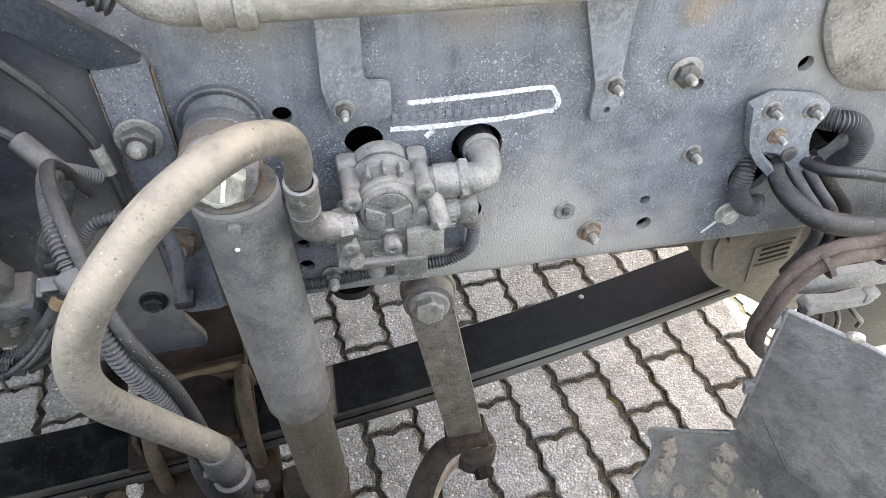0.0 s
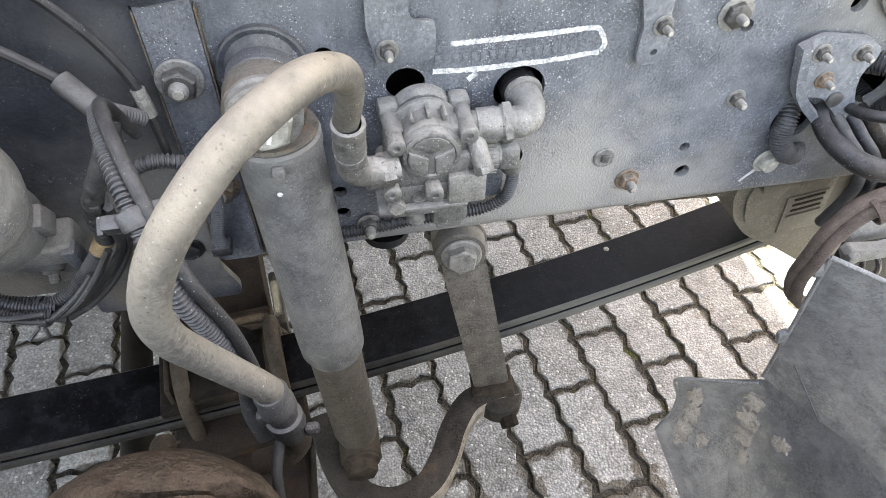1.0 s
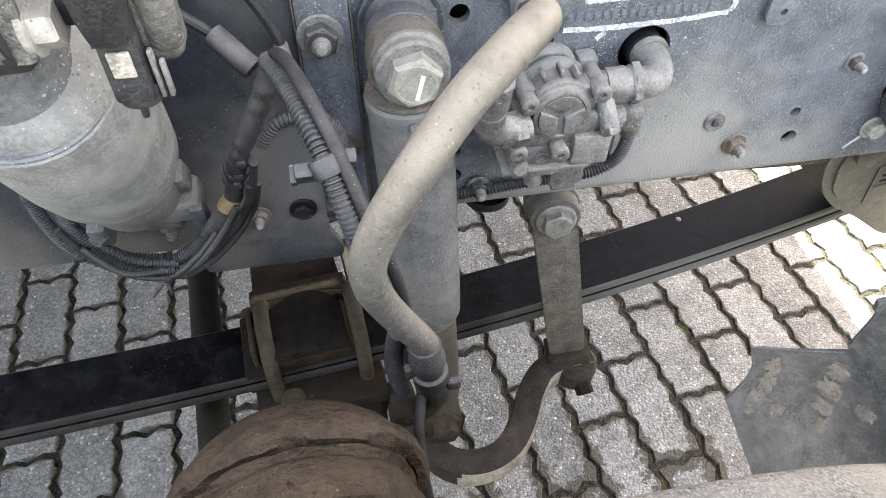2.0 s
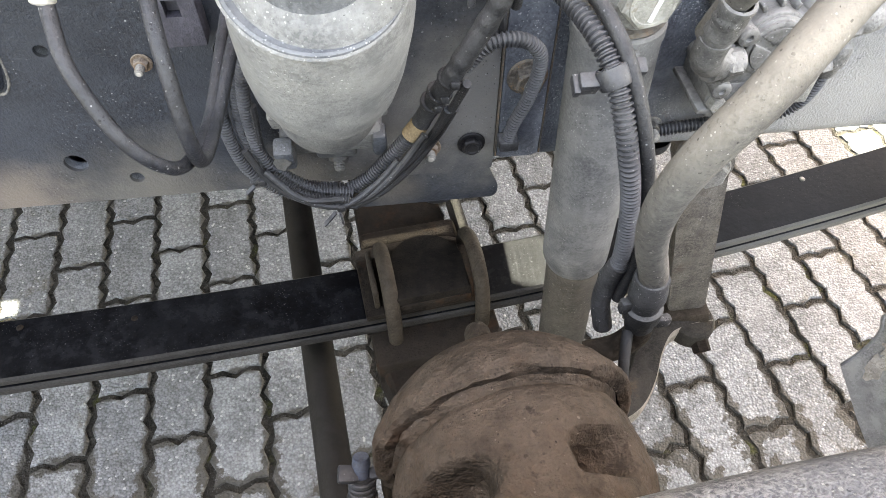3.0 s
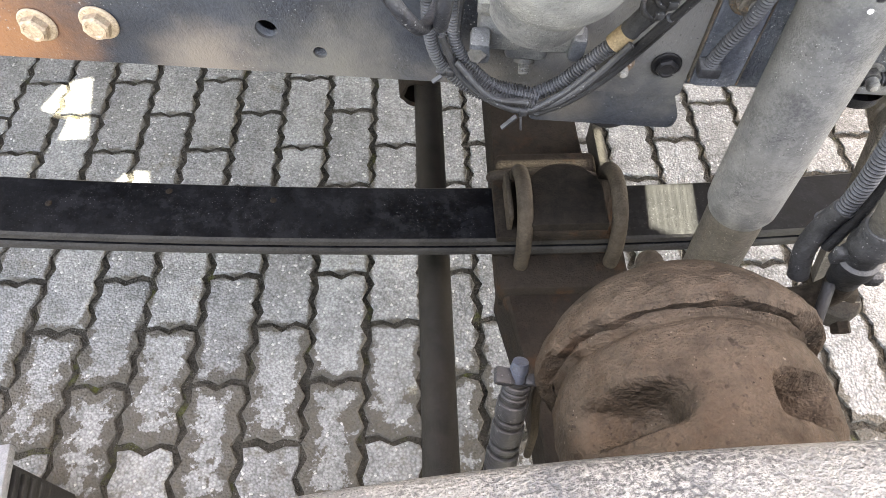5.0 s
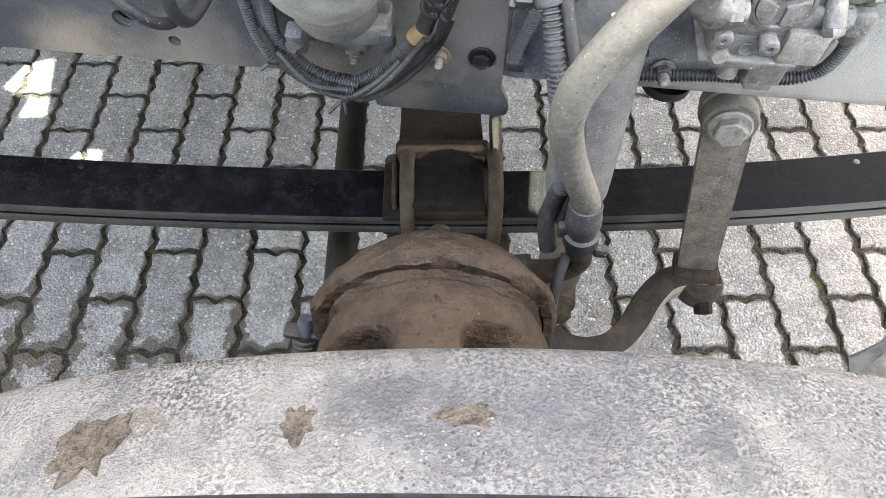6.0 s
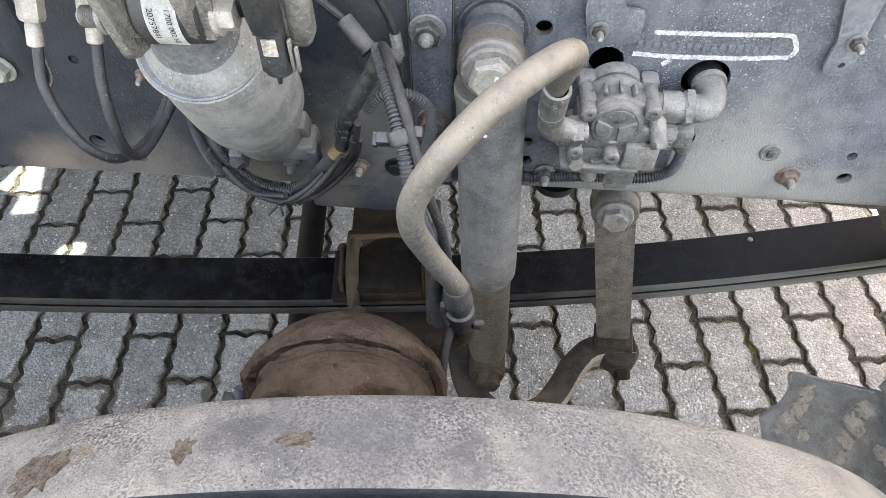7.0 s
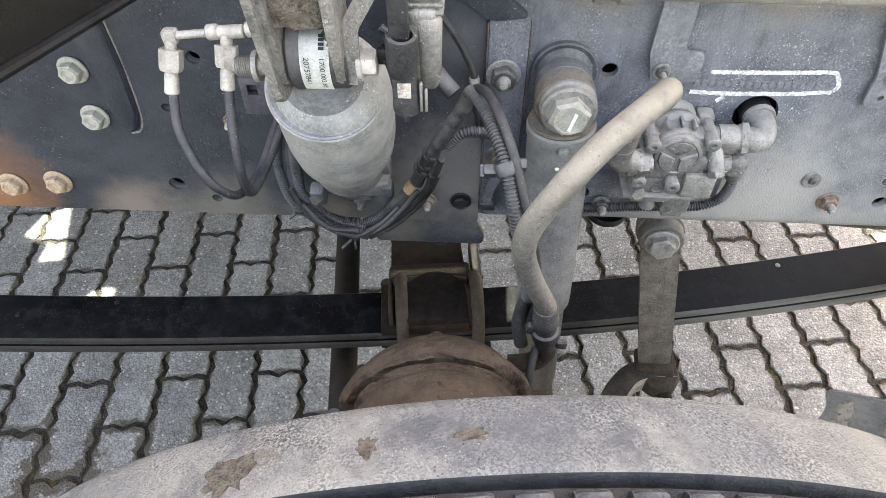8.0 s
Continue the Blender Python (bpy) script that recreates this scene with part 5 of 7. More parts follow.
# the label wraps round the eye
lab = []
bm = bmesh.new()
for i in range(13):
    a = radians(-42 + i * 8.6)
    lab.append([bm.verts.new(eye + Vector((dx, -(ER + 0.0006) * math.cos(a), (ER + 0.0006) * math.sin(a)))) for dx in (-0.010, 0.012)])
for p, q in zip(lab[:-1], lab[1:]):
    bm.faces.new((p[0], p[1], q[1], q[0]))
geo = bmesh.ops.solidify(bm, geom=bm.faces[:], thickness=0.0006)
label_ob = part("label", bm, M_LABEL, air, "white printed label")


def wrapped_text(body, size, dx, a_mid, name):
    """Letters that run round the eye, from above downwards."""
    cu = bpy.data.curves.new(name, "FONT")
    cu.body, cu.size, cu.align_x, cu.align_y = body, size, "CENTER", "CENTER"
    tmp = new("text_source", cu)
    bpy.context.view_layer.update()
    me = bpy.data.meshes.new_from_object(tmp.evaluated_get(bpy.context.evaluated_depsgraph_get()))
    bpy.data.objects.remove(tmp)
    bm = bmesh.new()
    bm.from_mesh(me)
    for v in bm.verts:
        a = a_mid - v.co.x / (ER + 0.001)
        v.co = eye + Vector((dx + v.co.y, -(ER + 0.0016) * math.cos(a), (ER + 0.0016) * math.sin(a)))
    ob = part(name, bm, M_INK, label_ob, "printed black writing", smooth=0)
    return ob


wrapped_text("20757841", 0.0058, -0.005, radians(0), "label_text")
wrapped_text("1700 002 68", 0.0054, 0.0065, radians(-4), "label_text")
bm = bmesh.new()
for i in range(4):
    a = radians(52 - i * 6)
    block(bm, eye + Vector((0.0065, -(ER + 0.001) * math.cos(a), (ER + 0.001) * math.sin(a))), (0.004, 0.0006, 0.0022), Matrix.Rotation(-a, 3, "X"))
part("label_bars", bm, M_INK, label_ob, "unreadable printed bars")
bm = bmesh.new()
lathe(bm, (-0.179, 0.0, 0.874), (0, -0.5, -0.87), [(0, 0.0), (0, 0.014), (0.008, 0.014), (0.008, 0.010), (0.018, 0.010), (0.018, 0)], 20)
part("drain_stud", bm, M_NUT, air)
bm = bmesh.new()
threaded(bm, (-0.179, -0.008, 0.859), (0, -0.6, -0.8), 0.0058, 0.012)
part("stud_thread", bm, M_WASHER, air)
bm = bmesh.new()
block(bm, (-0.136, -0.035, 0.905), (0.014, 0.018, 0.034), Matrix.Rotation(0.3, 3, "X"), 0.004)
part("base_lug", bm, M_MOUNT, air)
bm = bmesh.new()
block(bm, (-0.222, -0.050, 0.910), (0.018, 0.02, 0.03), Matrix.Rotation(0.3, 3, "X"), 0.004)
part("base_lug", bm, M_MOUNT, air)
bm = bmesh.new()
hexagon(bm, (-0.222, -0.054, 0.908), (-0.4, -0.9, 0.1), 0.008, 0.010)
part("base_nut", bm, M_NUT, air, "dark nut")

yoke = thing("air_spring_yoke", (-0.16, -0.215, 1.15), "mud-caked forked steel yoke above the air spring", "yoke")


def arm(bm, x, pts, thick):
    m = Matrix(((0, 0, 1, x), (1, 0, 0, 0), (0, 1, 0, 0), (0, 0, 0, 1)))
    slab(bm, rounded(pts, 0.008), m, thick, 0.002)


bm = bmesh.new()
arm(bm, -0.1845, [(-0.235, 1.178), (-0.205, 1.172), (-0.180, 1.21), (-0.19, 1.26), (-0.215, 1.40), (-0.285, 1.40), (-0.252, 1.25)], 0.007)
part("arm", bm, M_YOKE, yoke)
bm = bmesh.new()
arm(bm, -0.1775, [(-0.228, 1.19), (-0.205, 1.185), (-0.19, 1.21), (-0.20, 1.25), (-0.225, 1.40), (-0.275, 1.40), (-0.246, 1.25)], 0.005)
part("arm_rib", bm, M_YOKE, yoke)
bm = bmesh.new()
arm(bm, -0.1345, [(-0.230, 1.192), (-0.212, 1.188), (-0.195, 1.21), (-0.2, 1.26), (-0.22, 1.40), (-0.272, 1.40), (-0.248, 1.25)], 0.007)
part("arm", bm, M_YOKE, yoke)
bm = bmesh.new()
block(bm, (-0.158, -0.226, 1.272), (0.046, 0.03, 0.06), None, 0.010)
bmesh.ops.subdivide_edges(bm, edges=bm.edges[:], cuts=3, use_grid_fill=True)
for v in bm.verts:
    v.co += noise.noise_vector(v.co * 90) * 0.005 + noise.noise_vector(v.co * 300) * 0.002
part("mud_cake", bm, M_MUD, yoke, "caked mud")
bm = bmesh.new()
slab(bm, rounded([(-0.0065, -0.012), (0.0065, -0.012), (0.0065, 0.03), (0.046, 0.095), (0.046, 0.2), (0.034, 0.2), (0.034, 0.099), (-0.0065, 0.034)], 0.003),
     Matrix.Translation((-0.1235, -0.222, 1.204)) @ Matrix.Rotation(radians(82), 4, "X"), 0.003, 0.0008)
part("strap", bm, M_YOKE, yoke)
bm = bmesh.new()
rod(bm, (-0.2, -0.2155, 1.2), (-0.125, -0.214, 1.204), 0.0075, None, 18)
part("pin", bm, M_ZINC, yoke)
bm = bmesh.new()
lathe(bm, (-0.1965, -0.2155, 1.200), (-1, 0, -0.05), [(0, 0), (0, 0.012), (0.004, 0.012), (0.004, 0)], 20)
threaded(bm, (-0.200, -0.2155, 1.200), (-1, 0, -0.05), 0.0078, 0.016)
part("threaded_end", bm, M_ZINC, yoke)
bm = bmesh.new()
lathe(bm, (-0.120, -0.214, 1.2035), (1, 0, 0.06), [(0, 0), (0, 0.0135), (0.003, 0.0135), (0.004, 0.012), (0.004, 0)], 24)
hexagon(bm, (-0.116, -0.214, 1.204), (1, 0, 0.06), 0.011, 0.0105, 0.3)
part("nut", bm, M_ZINCW, yoke, "pale zinc nut")

# ride-height sensor with its plug
sens = thing("height_sensor", (-0.065, -0.2, 1.16), "dusty grey height sensor with a black cable plug", "sensor")
bm = bmesh.new()
block(bm, (-0.0705, -0.198, 1.211), (0.024, 0.026, 0.070), None, 0.007, 3)
block(bm, (-0.0700, -0.192, 1.256), (0.027, 0.026, 0.036), None, 0.005, 3)
lathe(bm, (-0.0665, -0.204, 1.183), (0, 0, 1), [(0, 0), (0, 0.007), (0.004, 0.0095), (0.052, 0.0105), (0.056, 0.008), (0.056, 0)], 20)
house_ob = part("housing", bm, M_CAST, sens)
for i in range(4):
    bm = bmesh.new()
    block(bm, (-0.0700, -0.1935, 1.2415 + i * 0.0062), (0.0300, 0.030, 0.0030), None, 0.0013)
    part("bellows_rib", bm, M_CAST, house_ob)
bm = bmesh.new()
lathe(bm, (-0.0862, -0.216, 1.198), (0.03, -0.12, 1), [(0, 0.0085), (0, 0.0108), (0.010, 0.0122), (0.030, 0.0125), (0.034, 0.0118), (0.034, 0.0085)], 26)
block(bm, (-0.0850, -0.214, 1.186), (0.0195, 0.015, 0.046), Matrix.Rotation(-0.08, 3, "X"), 0.003)
lathe(bm, (-0.0845, -0.212, 1.171), (0, 0.05, -1), [(0, 0.0112), (0.004, 0.0116), (0.010, 0.0112), (0.012, 0.0090), (0.012, 0)], 24)
plug_ob = part("plug", bm, M_SLEEVE, sens, "grey-black cable plug")
for i in range(6):
    bm = bmesh.new()
    block(bm, (-0.0855, -0.2225, 1.1965 + i * 0.0030), (0.0175, 0.0024, 0.0016))
    part("grip_rib", bm, M_CONDUIT, plug_ob)
bm = bmesh.new()
block(bm, (-0.0850, -0.2225, 1.1855), (0.0105, 0.0022, 0.0135), None, 0.0008)
part("mud_pad", bm, M_SPLASH, plug_ob, "pale dried mud")
bm = bmesh.new()
block(bm, (-0.0868, -0.2225, 1.262), (0.0150, 0.0090, 0.085), Matrix.Rotation(0.10, 3, "X"), 0.002)
part("cable", bm, M_SLEEVE, sens)
for dx, z0, h in ((0.0125, 1.176, 0.026), (0.0165, 1.173, 0.020)):
    bm = bmesh.new()
    block(bm, (-0.0850 + dx, -0.2165, z0), (0.0024, 0.0045, h), None, 0.0008)
    part("lock_clip", bm, M_ELBOW, sens, "pale locking clip")
bm = bmesh.new()
block(bm, (-0.0845, -0.218, 1.1615), (0.0035, 0.004, 0.018), None, 0.001)
part("lock_pin", bm, M_CONDUIT, sens)
bm = bmesh.new()
block(bm, (-0.1015, -0.206, 1.207), (0.010, 0.010, 0.014), None, 0.002)
part("side_lug", bm, M_BLACK, sens)

# hydraulic pipe with two hoses
hyd = thing("hydraulic_hose_set", (-0.27, -0.17, 1.02), "pale fittings on a pipe with two black hydraulic hoses", "hose")
bm = bmesh.new()
rod(bm, (-0.291, -0.155, 1.188), (-0.20, -0.150, 1.196), 0.0036, None, 14)
part("pipe", bm, M_ZINCW, hyd)
bm = bmesh.new()
rod(bm, (-0.259, -0.153, 1.191), (-0.249, -0.153, 1.192), 0.0068, None, 16, 0.001)
part("collar", bm, M_ZINCW, hyd)
bm = bmesh.new()
rod(bm, (-0.225, -0.152, 1.194), (-0.195, -0.151, 1.197), 0.0068, None, 16, 0.001)
part("collar", bm, M_ZINCW, hyd)
for nm, e, f in (("elbow", Vector((-0.291, -0.155, 1.188)), Vector((-0.298, -0.173, 1.142))), ("tee", Vector((-0.2425, -0.153, 1.192)), Vector((-0.2475, -0.171, 1.146)))):
    d = (f - e).normalized()
    h = (f - e).length
    bm = bmesh.new()
    if nm == "elbow":
        block(bm, e, (0.013, 0.012, 0.013), None, 0.003)
    else:
        rod(bm, e - Vector((0.012, 0, 0.001)), e + Vector((0.016, 0, 0.001)), 0.0058, None, 16, 0.001)
    rod(bm, e, e + d * h * 0.32, 0.0052, None, 14)
    part(nm, bm, M_ZINCW, hyd)
    bm = bmesh.new()
    hexagon(bm, e + d * h * 0.22, d, 0.0102, h * 0.38, 0.2, 0.003)
    part("union_nut", bm, M_ZINCW, hyd)
    bm = bmesh.new()
    lathe(bm, e + d * h * 0.58, d, [(0, 0.0045), (h * 0.1, 0.0062), (h * 0.4, 0.0064), (h * 0.42, 0.0055), (h * 0.42, 0)], 18)
    part("ferrule", bm, M_ZINCW, hyd)
bm = bmesh.new()
tube(bm, [(-0.297, -0.172, 1.143), (-0.290, -0.198, 1.120), (-0.275, -0.214, 1.088), (-0.262, -0.213, 1.063), (-0.254, -0.193, 1.042), (-0.247, -0.15, 1.035), (-0.240, -0.10, 1.05), (-0.236, -0.04, 1.06), (-0.234, 0.0, 1.06)], 0.0043, 14, 8)
part("hose", bm, M_HYD, hyd)
bm = bmesh.new()
tube(bm, [(-0.247, -0.170, 1.147), (-0.243, -0.195, 1.117), (-0.242, -0.206, 1.070), (-0.245, -0.185, 1.038), (-0.241, -0.14, 1.036), (-0.232, -0.10, 1.052), (-0.226, -0.05, 1.06), (-0.224, 0.0, 1.06)], 0.0046, 14, 8)
part("hose", bm, M_HYD, hyd)

bm = bmesh.new()
block(bm, (-0.282, -0.014, 1.035), (0.034, 0.022, 0.05), None, 0.003)
hb = bmesh.new()
block(hb, (-0.284, -0.03, 1.045), (0.012, 0.03, 0.014))
box_ob = solid("cable_holder", bm, M_HOLDER, "violet-grey plastic cable holder with a square hole", "holder", base=(-0.282, 0, 1.01))
cut(box_ob, hb)

# ------------------------------------------------------------------ wiring
harness = thing("wiring_harness", (-0.18, -0.03, 0.84), "ribbed conduits and taped cables bundled below the air spring", "wiring")
LEFT = [(-0.240, -0.034, 1.03), (-0.256, -0.040, 0.975), (-0.259, -0.042, 0.920), (-0.247, -0.044, 0.886), (-0.217, -0.050, 0.862), (-0.180, -0.052, 0.852)]
RIGHT = [(-0.180, -0.052, 0.852), (-0.150, -0.048, 0.868), (-0.122, -0.045, 0.897), (-0.098, -0.046, 0.930), (-0.085, -0.066, 0.975), (-0.0735, -0.084, 1.012), (-0.047, -0.085, 1.060), (-0.034, -0.084, 1.088)]


def wander(pts, off, amount, seed, bulge=0.0):
    """A cable along a path: set off from it, uneven, and bowed out between its ends."""
    r = random.Random(seed)
    k = len(pts) - 1
    return [(x + off[0] + r.uniform(-amount, amount), y + off[1] - bulge * math.sin(math.pi * i / k), z + off[2] + r.uniform(-amount, amount)) for i, (x, y, z) in enumerate(pts)]


for off, r, seed in (((0.004, 0.004, 0.004), 0.0066, 1), ((-0.009, -0.002, -0.003), 0.0062, 2), ((0.013, -0.007, 0.008), 0.0058, 3)):
    bm = bmesh.new()
    ribbed(bm, wander(LEFT, off, 0.0015, seed), r, 0.0030)
    part("conduit", bm, M_CONDUIT, harness)
bm = bmesh.new()
ribbed(bm, wander(RIGHT[:4], (0.002, -0.002, 0.004), 0.001, 4), 0.0072, 0.0030)
part("conduit", bm, M_CONDUIT, harness)
bm = bmesh.new()
ribbed(bm, wander(LEFT[3:], (0.010, -0.014, 0.006), 0.002, 5, 0.004), 0.0052, 0.0028)
part("conduit", bm, M_CABLE, harness)
# plain cables that cross over the conduits
for pts, off, r, seed, bulge in ((LEFT[2:] + RIGHT[1:3], (0.004, -0.013, 0.002), 0.0034, 11, 0.004), (LEFT[1:], (0.016, -0.008, -0.010), 0.0040, 12, 0.0),
                                 (LEFT[3:], (0.006, -0.016, 0.012), 0.0030, 13, 0.010), (RIGHT[:5], (0.010, -0.006, -0.010), 0.0040, 14, 0.0),
                                 (RIGHT[:5], (0.014, 0.000, -0.016), 0.0034, 15, 0.002), (RIGHT[:4], (0.004, -0.012, -0.004), 0.0036, 16, 0.006), (RIGHT[1:6], (0.012, -0.006, -0.006), 0.0038, 17, 0.0)):
    bm = bmesh.new()
    tube(bm, wander(pts, off, 0.0022, seed, bulge), r, 10, 6)
    part("wire", bm, M_CABLE, harness)
bm = bmesh.new()
line = evenly(spline(RIGHT[3:], 10), 0.002)
sweep(bm, line, lambda i, k: 0.0084 + 0.0011 * noise.noise(Vector((i * 0.23, 0, 3))), 14)
part("taped_loom", bm, M_SLEEVE, harness, "dusty black taped bundle")
bm = bmesh.new()
tube(bm, [(-0.108, -0.047, 0.917), (-0.098, -0.047, 0.931)], 0.0088, 14, 4)
part("tape", bm, M_ORANGE, harness, "faded orange tape")
for p, w, r in (((-0.250, -0.044, 0.884), (0.7, -0.1, -0.7), 0.0145), ((-0.181, -0.055, 0.852), (1, 0, 0.1), 0.0150), ((-0.088, -0.061, 0.966), (0.25, -0.4, 0.9), 0.0105), ((-0.083, -0.069, 0.982), (0.25, -0.4, 0.9), 0.0105), ((-0.076, -0.080, 1.004), (0.3, -0.35, 0.9), 0.0100)):
    w = Vector(w).normalized()
    bm = bmesh.new()
    lathe(bm, Vector(p) - w * 0.0022, w, [(0, r - 0.003), (0, r), (0.001, r + 0.0006), (0.0034, r + 0.0006), (0.0044, r), (0.0044, r - 0.003)], 22)
    block(bm, Vector(p) + Vector((0.003, -r - 0.001, 0.002)), (0.0075, 0.006, 0.007), None, 0.0015)
    part("cable_tie", bm, M_CABLE, harness)
for p, q in (((-0.184, -0.071, 0.848), (-0.197, -0.076, 0.836)), ((-0.255, -0.060, 0.882), (-0.263, -0.064, 0.877)), ((-0.180, -0.071, 0.848), (-0.1785, -0.074, 0.834))):
    d = Vector(q) - Vector(p)
    x, y, z = frame_of(d)
    bm = bmesh.new()
    block(bm, (Vector(p) + Vector(q)) / 2, (0.0046, 0.0020, d.length), Matrix((x, y, z)).transposed(), 0.0004)
    part("tie_tail", bm, M_CONDUIT, harness)

drop = thing("brake_wear_cable", (0.04, -0.22, 0.9), "grey corrugated cable conduit beside the air hose", "conduit")
bm = bmesh.new()
ribbed(bm, [(-0.0239, -0.058, 1.0634), (-0.0343, -0.0845, 1.0903), (-0.0292, -0.1195, 1.1121), (-0.0137, -0.1724, 1.1164), (-0.0001, -0.2102, 1.0996), (0.0122, -0.2336, 1.0518), (0.025, -0.2317, 0.9974), (0.0319, -0.2274, 0.9428), (0.030, -0.220, 0.915)], 0.0066, 0.0036)
part("conduit", bm, M_CONDUIT, drop)
bm = bmesh.new()
tube(bm, [(-0.0269, -0.0725, 1.0597), (-0.0295, -0.0992, 1.1041), (-0.0162, -0.1489, 1.1306), (0.0037, -0.1995, 1.1136), (0.0203, -0.2290, 1.066), (0.0355, -0.2300, 1.003), (0.041, -0.2310, 0.9454), (0.040, -0.2310, 0.9227), (0.038, -0.232, 0.9)], 0.0046, 12, 8)
part("cable", bm, M_CABLE, drop)
bm = bmesh.new()
cw = Vector((0.34, -0.55, -0.76)).normalized()
cp = Vector((-0.0005, -0.2100, 1.0985))
lathe(bm, cp - cw * 0.006, cw, [(0, 0.0066), (0, 0.0092), (0.002, 0.0098), (0.010, 0.0098), (0.012, 0.0092), (0.012, 0.0066)], 22)
block(bm, cp + Vector((-0.0135, 0.002, -0.005)), (0.012, 0.010, 0.012), Matrix.Rotation(0.5, 3, "X"), 0.002)
block(bm, cp + Vector((-0.0205, 0.002, -0.006)), (0.004, 0.012, 0.007), Matrix.Rotation(0.5, 3, "X"), 0.001)
block(bm, cp + Vector((0.012, 0.003, 0.002)), (0.013, 0.010, 0.011), Matrix.Rotation(0.5, 3, "X"), 0.002)
part("clip", bm, M_CONDUIT, drop, "grey plastic clip")
bm = bmesh.new()
tube(bm, [(0.0319, -0.2274, 0.940), (0.029, -0.226, 0.918), (0.027, -0.229, 0.893), (0.032, -0.236, 0.866)], 0.0078, 14, 6)
part("boot", bm, M_SLEEVE, drop, "dark rubber boot")

side_h = thing("side_conduit", (-0.01, -0.03, 0.87), "short ribbed grey conduit clipped to the frame", "conduit")
bm = bmesh.new()
ribbed(bm, [(-0.060, -0.055, 0.995), (-0.04, -0.058, 1.018), (-0.012, -0.055, 1.016), (0.006, -0.045, 0.99), (0.004, -0.032, 0.94), (-0.006, -0.024, 0.90), (-0.008, -0.018, 0.872)], 0.0066, 0.0036)
part("conduit", bm, M_CONDUIT, side_h)
bm = bmesh.new()
block(bm, (-0.008, -0.018, 0.872), (0.02, 0.018, 0.012), None, 0.002)
part("clip", bm, M_CONDUIT, side_h)
nut_bolt((0.006, -0.009, 0.945), OUT, 0.0075, "rust-stained dark nut on the frame joint strip", 2.6, 1.6, 1.2, m_nut=M_CAP)

upper = thing("upper_cables", (-0.04, -0.02, 1.06), "two thin grey cables running down to the loom", "cable")
bm = bmesh.new()
tube(bm, [(-0.10, -0.02, 1.17), (-0.075, -0.016, 1.145), (-0.05, -0.016, 1.11), (-0.032, -0.018, 1.07), (-0.026, -0.022, 1.03), (-0.024, -0.025, 1.0)], 0.004, 10, 8)
part("cable", bm, M_CABLE, upper)
bm = bmesh.new()
tube(bm, [(-0.031, -0.018, 1.065), (-0.027, -0.021, 1.04)], 0.006, 10, 4)
part("sleeve", bm, M_ZINC, upper, "pale sleeve")
bm = bmesh.new()
tube(bm, [(-0.13, -0.03, 1.13), (-0.10, -0.03, 1.105), (-0.075, -0.035, 1.085), (-0.055, -0.05, 1.07)], 0.0045, 10, 8)
part("cable", bm, M_CABLE, upper)
bm = bmesh.new()
tube(bm, [(-0.078, -0.034, 1.088), (-0.052, -0.052, 1.066)], 0.0095, 12, 4)
part("boot", bm, M_PLASTIC, upper)

# hanging gusset under the rail
bm = bmesh.new()
slab(bm, rounded([(-0.165, 0.90), (-0.04, 0.90), (-0.028, 0.835), (-0.008, 0.785), (-0.010, 0.768), (-0.165, 0.768)], 0.006), rail_plane(0.012), 0.008, 0.001)
solid("gusset_plate", bm, M_GUSSET, "dark blue steel gusset plate below the frame section", "gusset")
bm = bmesh.new()
lathe(bm, (-0.075, 0.045, 0.765), (0, 0, -1), [(0, 0.03), (0.014, 0.03), (0.02, 0.025), (0.022, 0.016), (0.022, 0)], 28)
solid("bump_rubber", bm, M_RUBBER, "black rubber buffer under the gusset plate", "buffer")
bm = bmesh.new()
lathe(bm, (0.165, 0.03, 0.824), (0, 0, -1), [(0, 0.028), (0.012, 0.027), (0.018, 0.02), (0.018, 0)], 24)
solid("bump_rubber", bm, M_RUBBER, "black rubber buffer under the frame rail", "buffer")

# ------------------------------------------------------------------ cable bracket and front corner
cb = thing("cable_bracket", (0.63, 0, 0.93), "dusty grey steel cable bracket bolted to the rail", "bracket")
bm = bmesh.new()
slab(bm, rounded([(0.592, 0.985), (0.578, 1.036), (0.602, 1.047), (0.655, 1.039), (0.675, 1.025), (0.677, 1.012), (0.667, 0.998), (0.670, 0.978), (0.680, 0.955), (0.703, 0.914), (0.692, 0.917), (0.664, 0.942), (0.636, 0.969), (0.612, 0.974)], 0.005), rail_plane(-0.006), 0.005, 0.001)
plate_ob = part("plate", bm, M_PLATE, cb)
# flange bent out of the plate, running down into a tongue
bm = bmesh.new()
edge = [(0.579, 1.036), (0.586, 1.005), (0.594, 0.982), (0.610, 0.962), (0.634, 0.940), (0.656, 0.920)]
rows = []
for i, (x, z) in enumerate(edge):
    p = Vector((x, -0.010, z))
    rows.append([bm.verts.new(p + Vector(o)) for o in ((0, 0.004, 0), (-0.002, -0.010, 0.001), (0.006, -0.012, 0.005), (0.009, 0.0, 0.007))])
for a, b in zip(rows[:-1], rows[1:]):
    for k in range(4):
        bm.faces.new((a[k], a[(k + 1) % 4], b[(k + 1) % 4], b[k]))
bm.faces.new(rows[0])
bm.faces.new(rows[-1][::-1])
part("bent_flange", bm, M_PLATE, cb)
for x, z in ((0.606, 1.027), (0.654, 1.022), (0.624, 0.994)):
    nut_bolt((x, -0.011, z), OUT, 0.0045, "dusty nut and bolt end on the cable bracket", 2.2, 1.1, 2.6, group="bracket bolts", m_nut=M_RUSTY if z < 1 else None)
bm = bmesh.new()
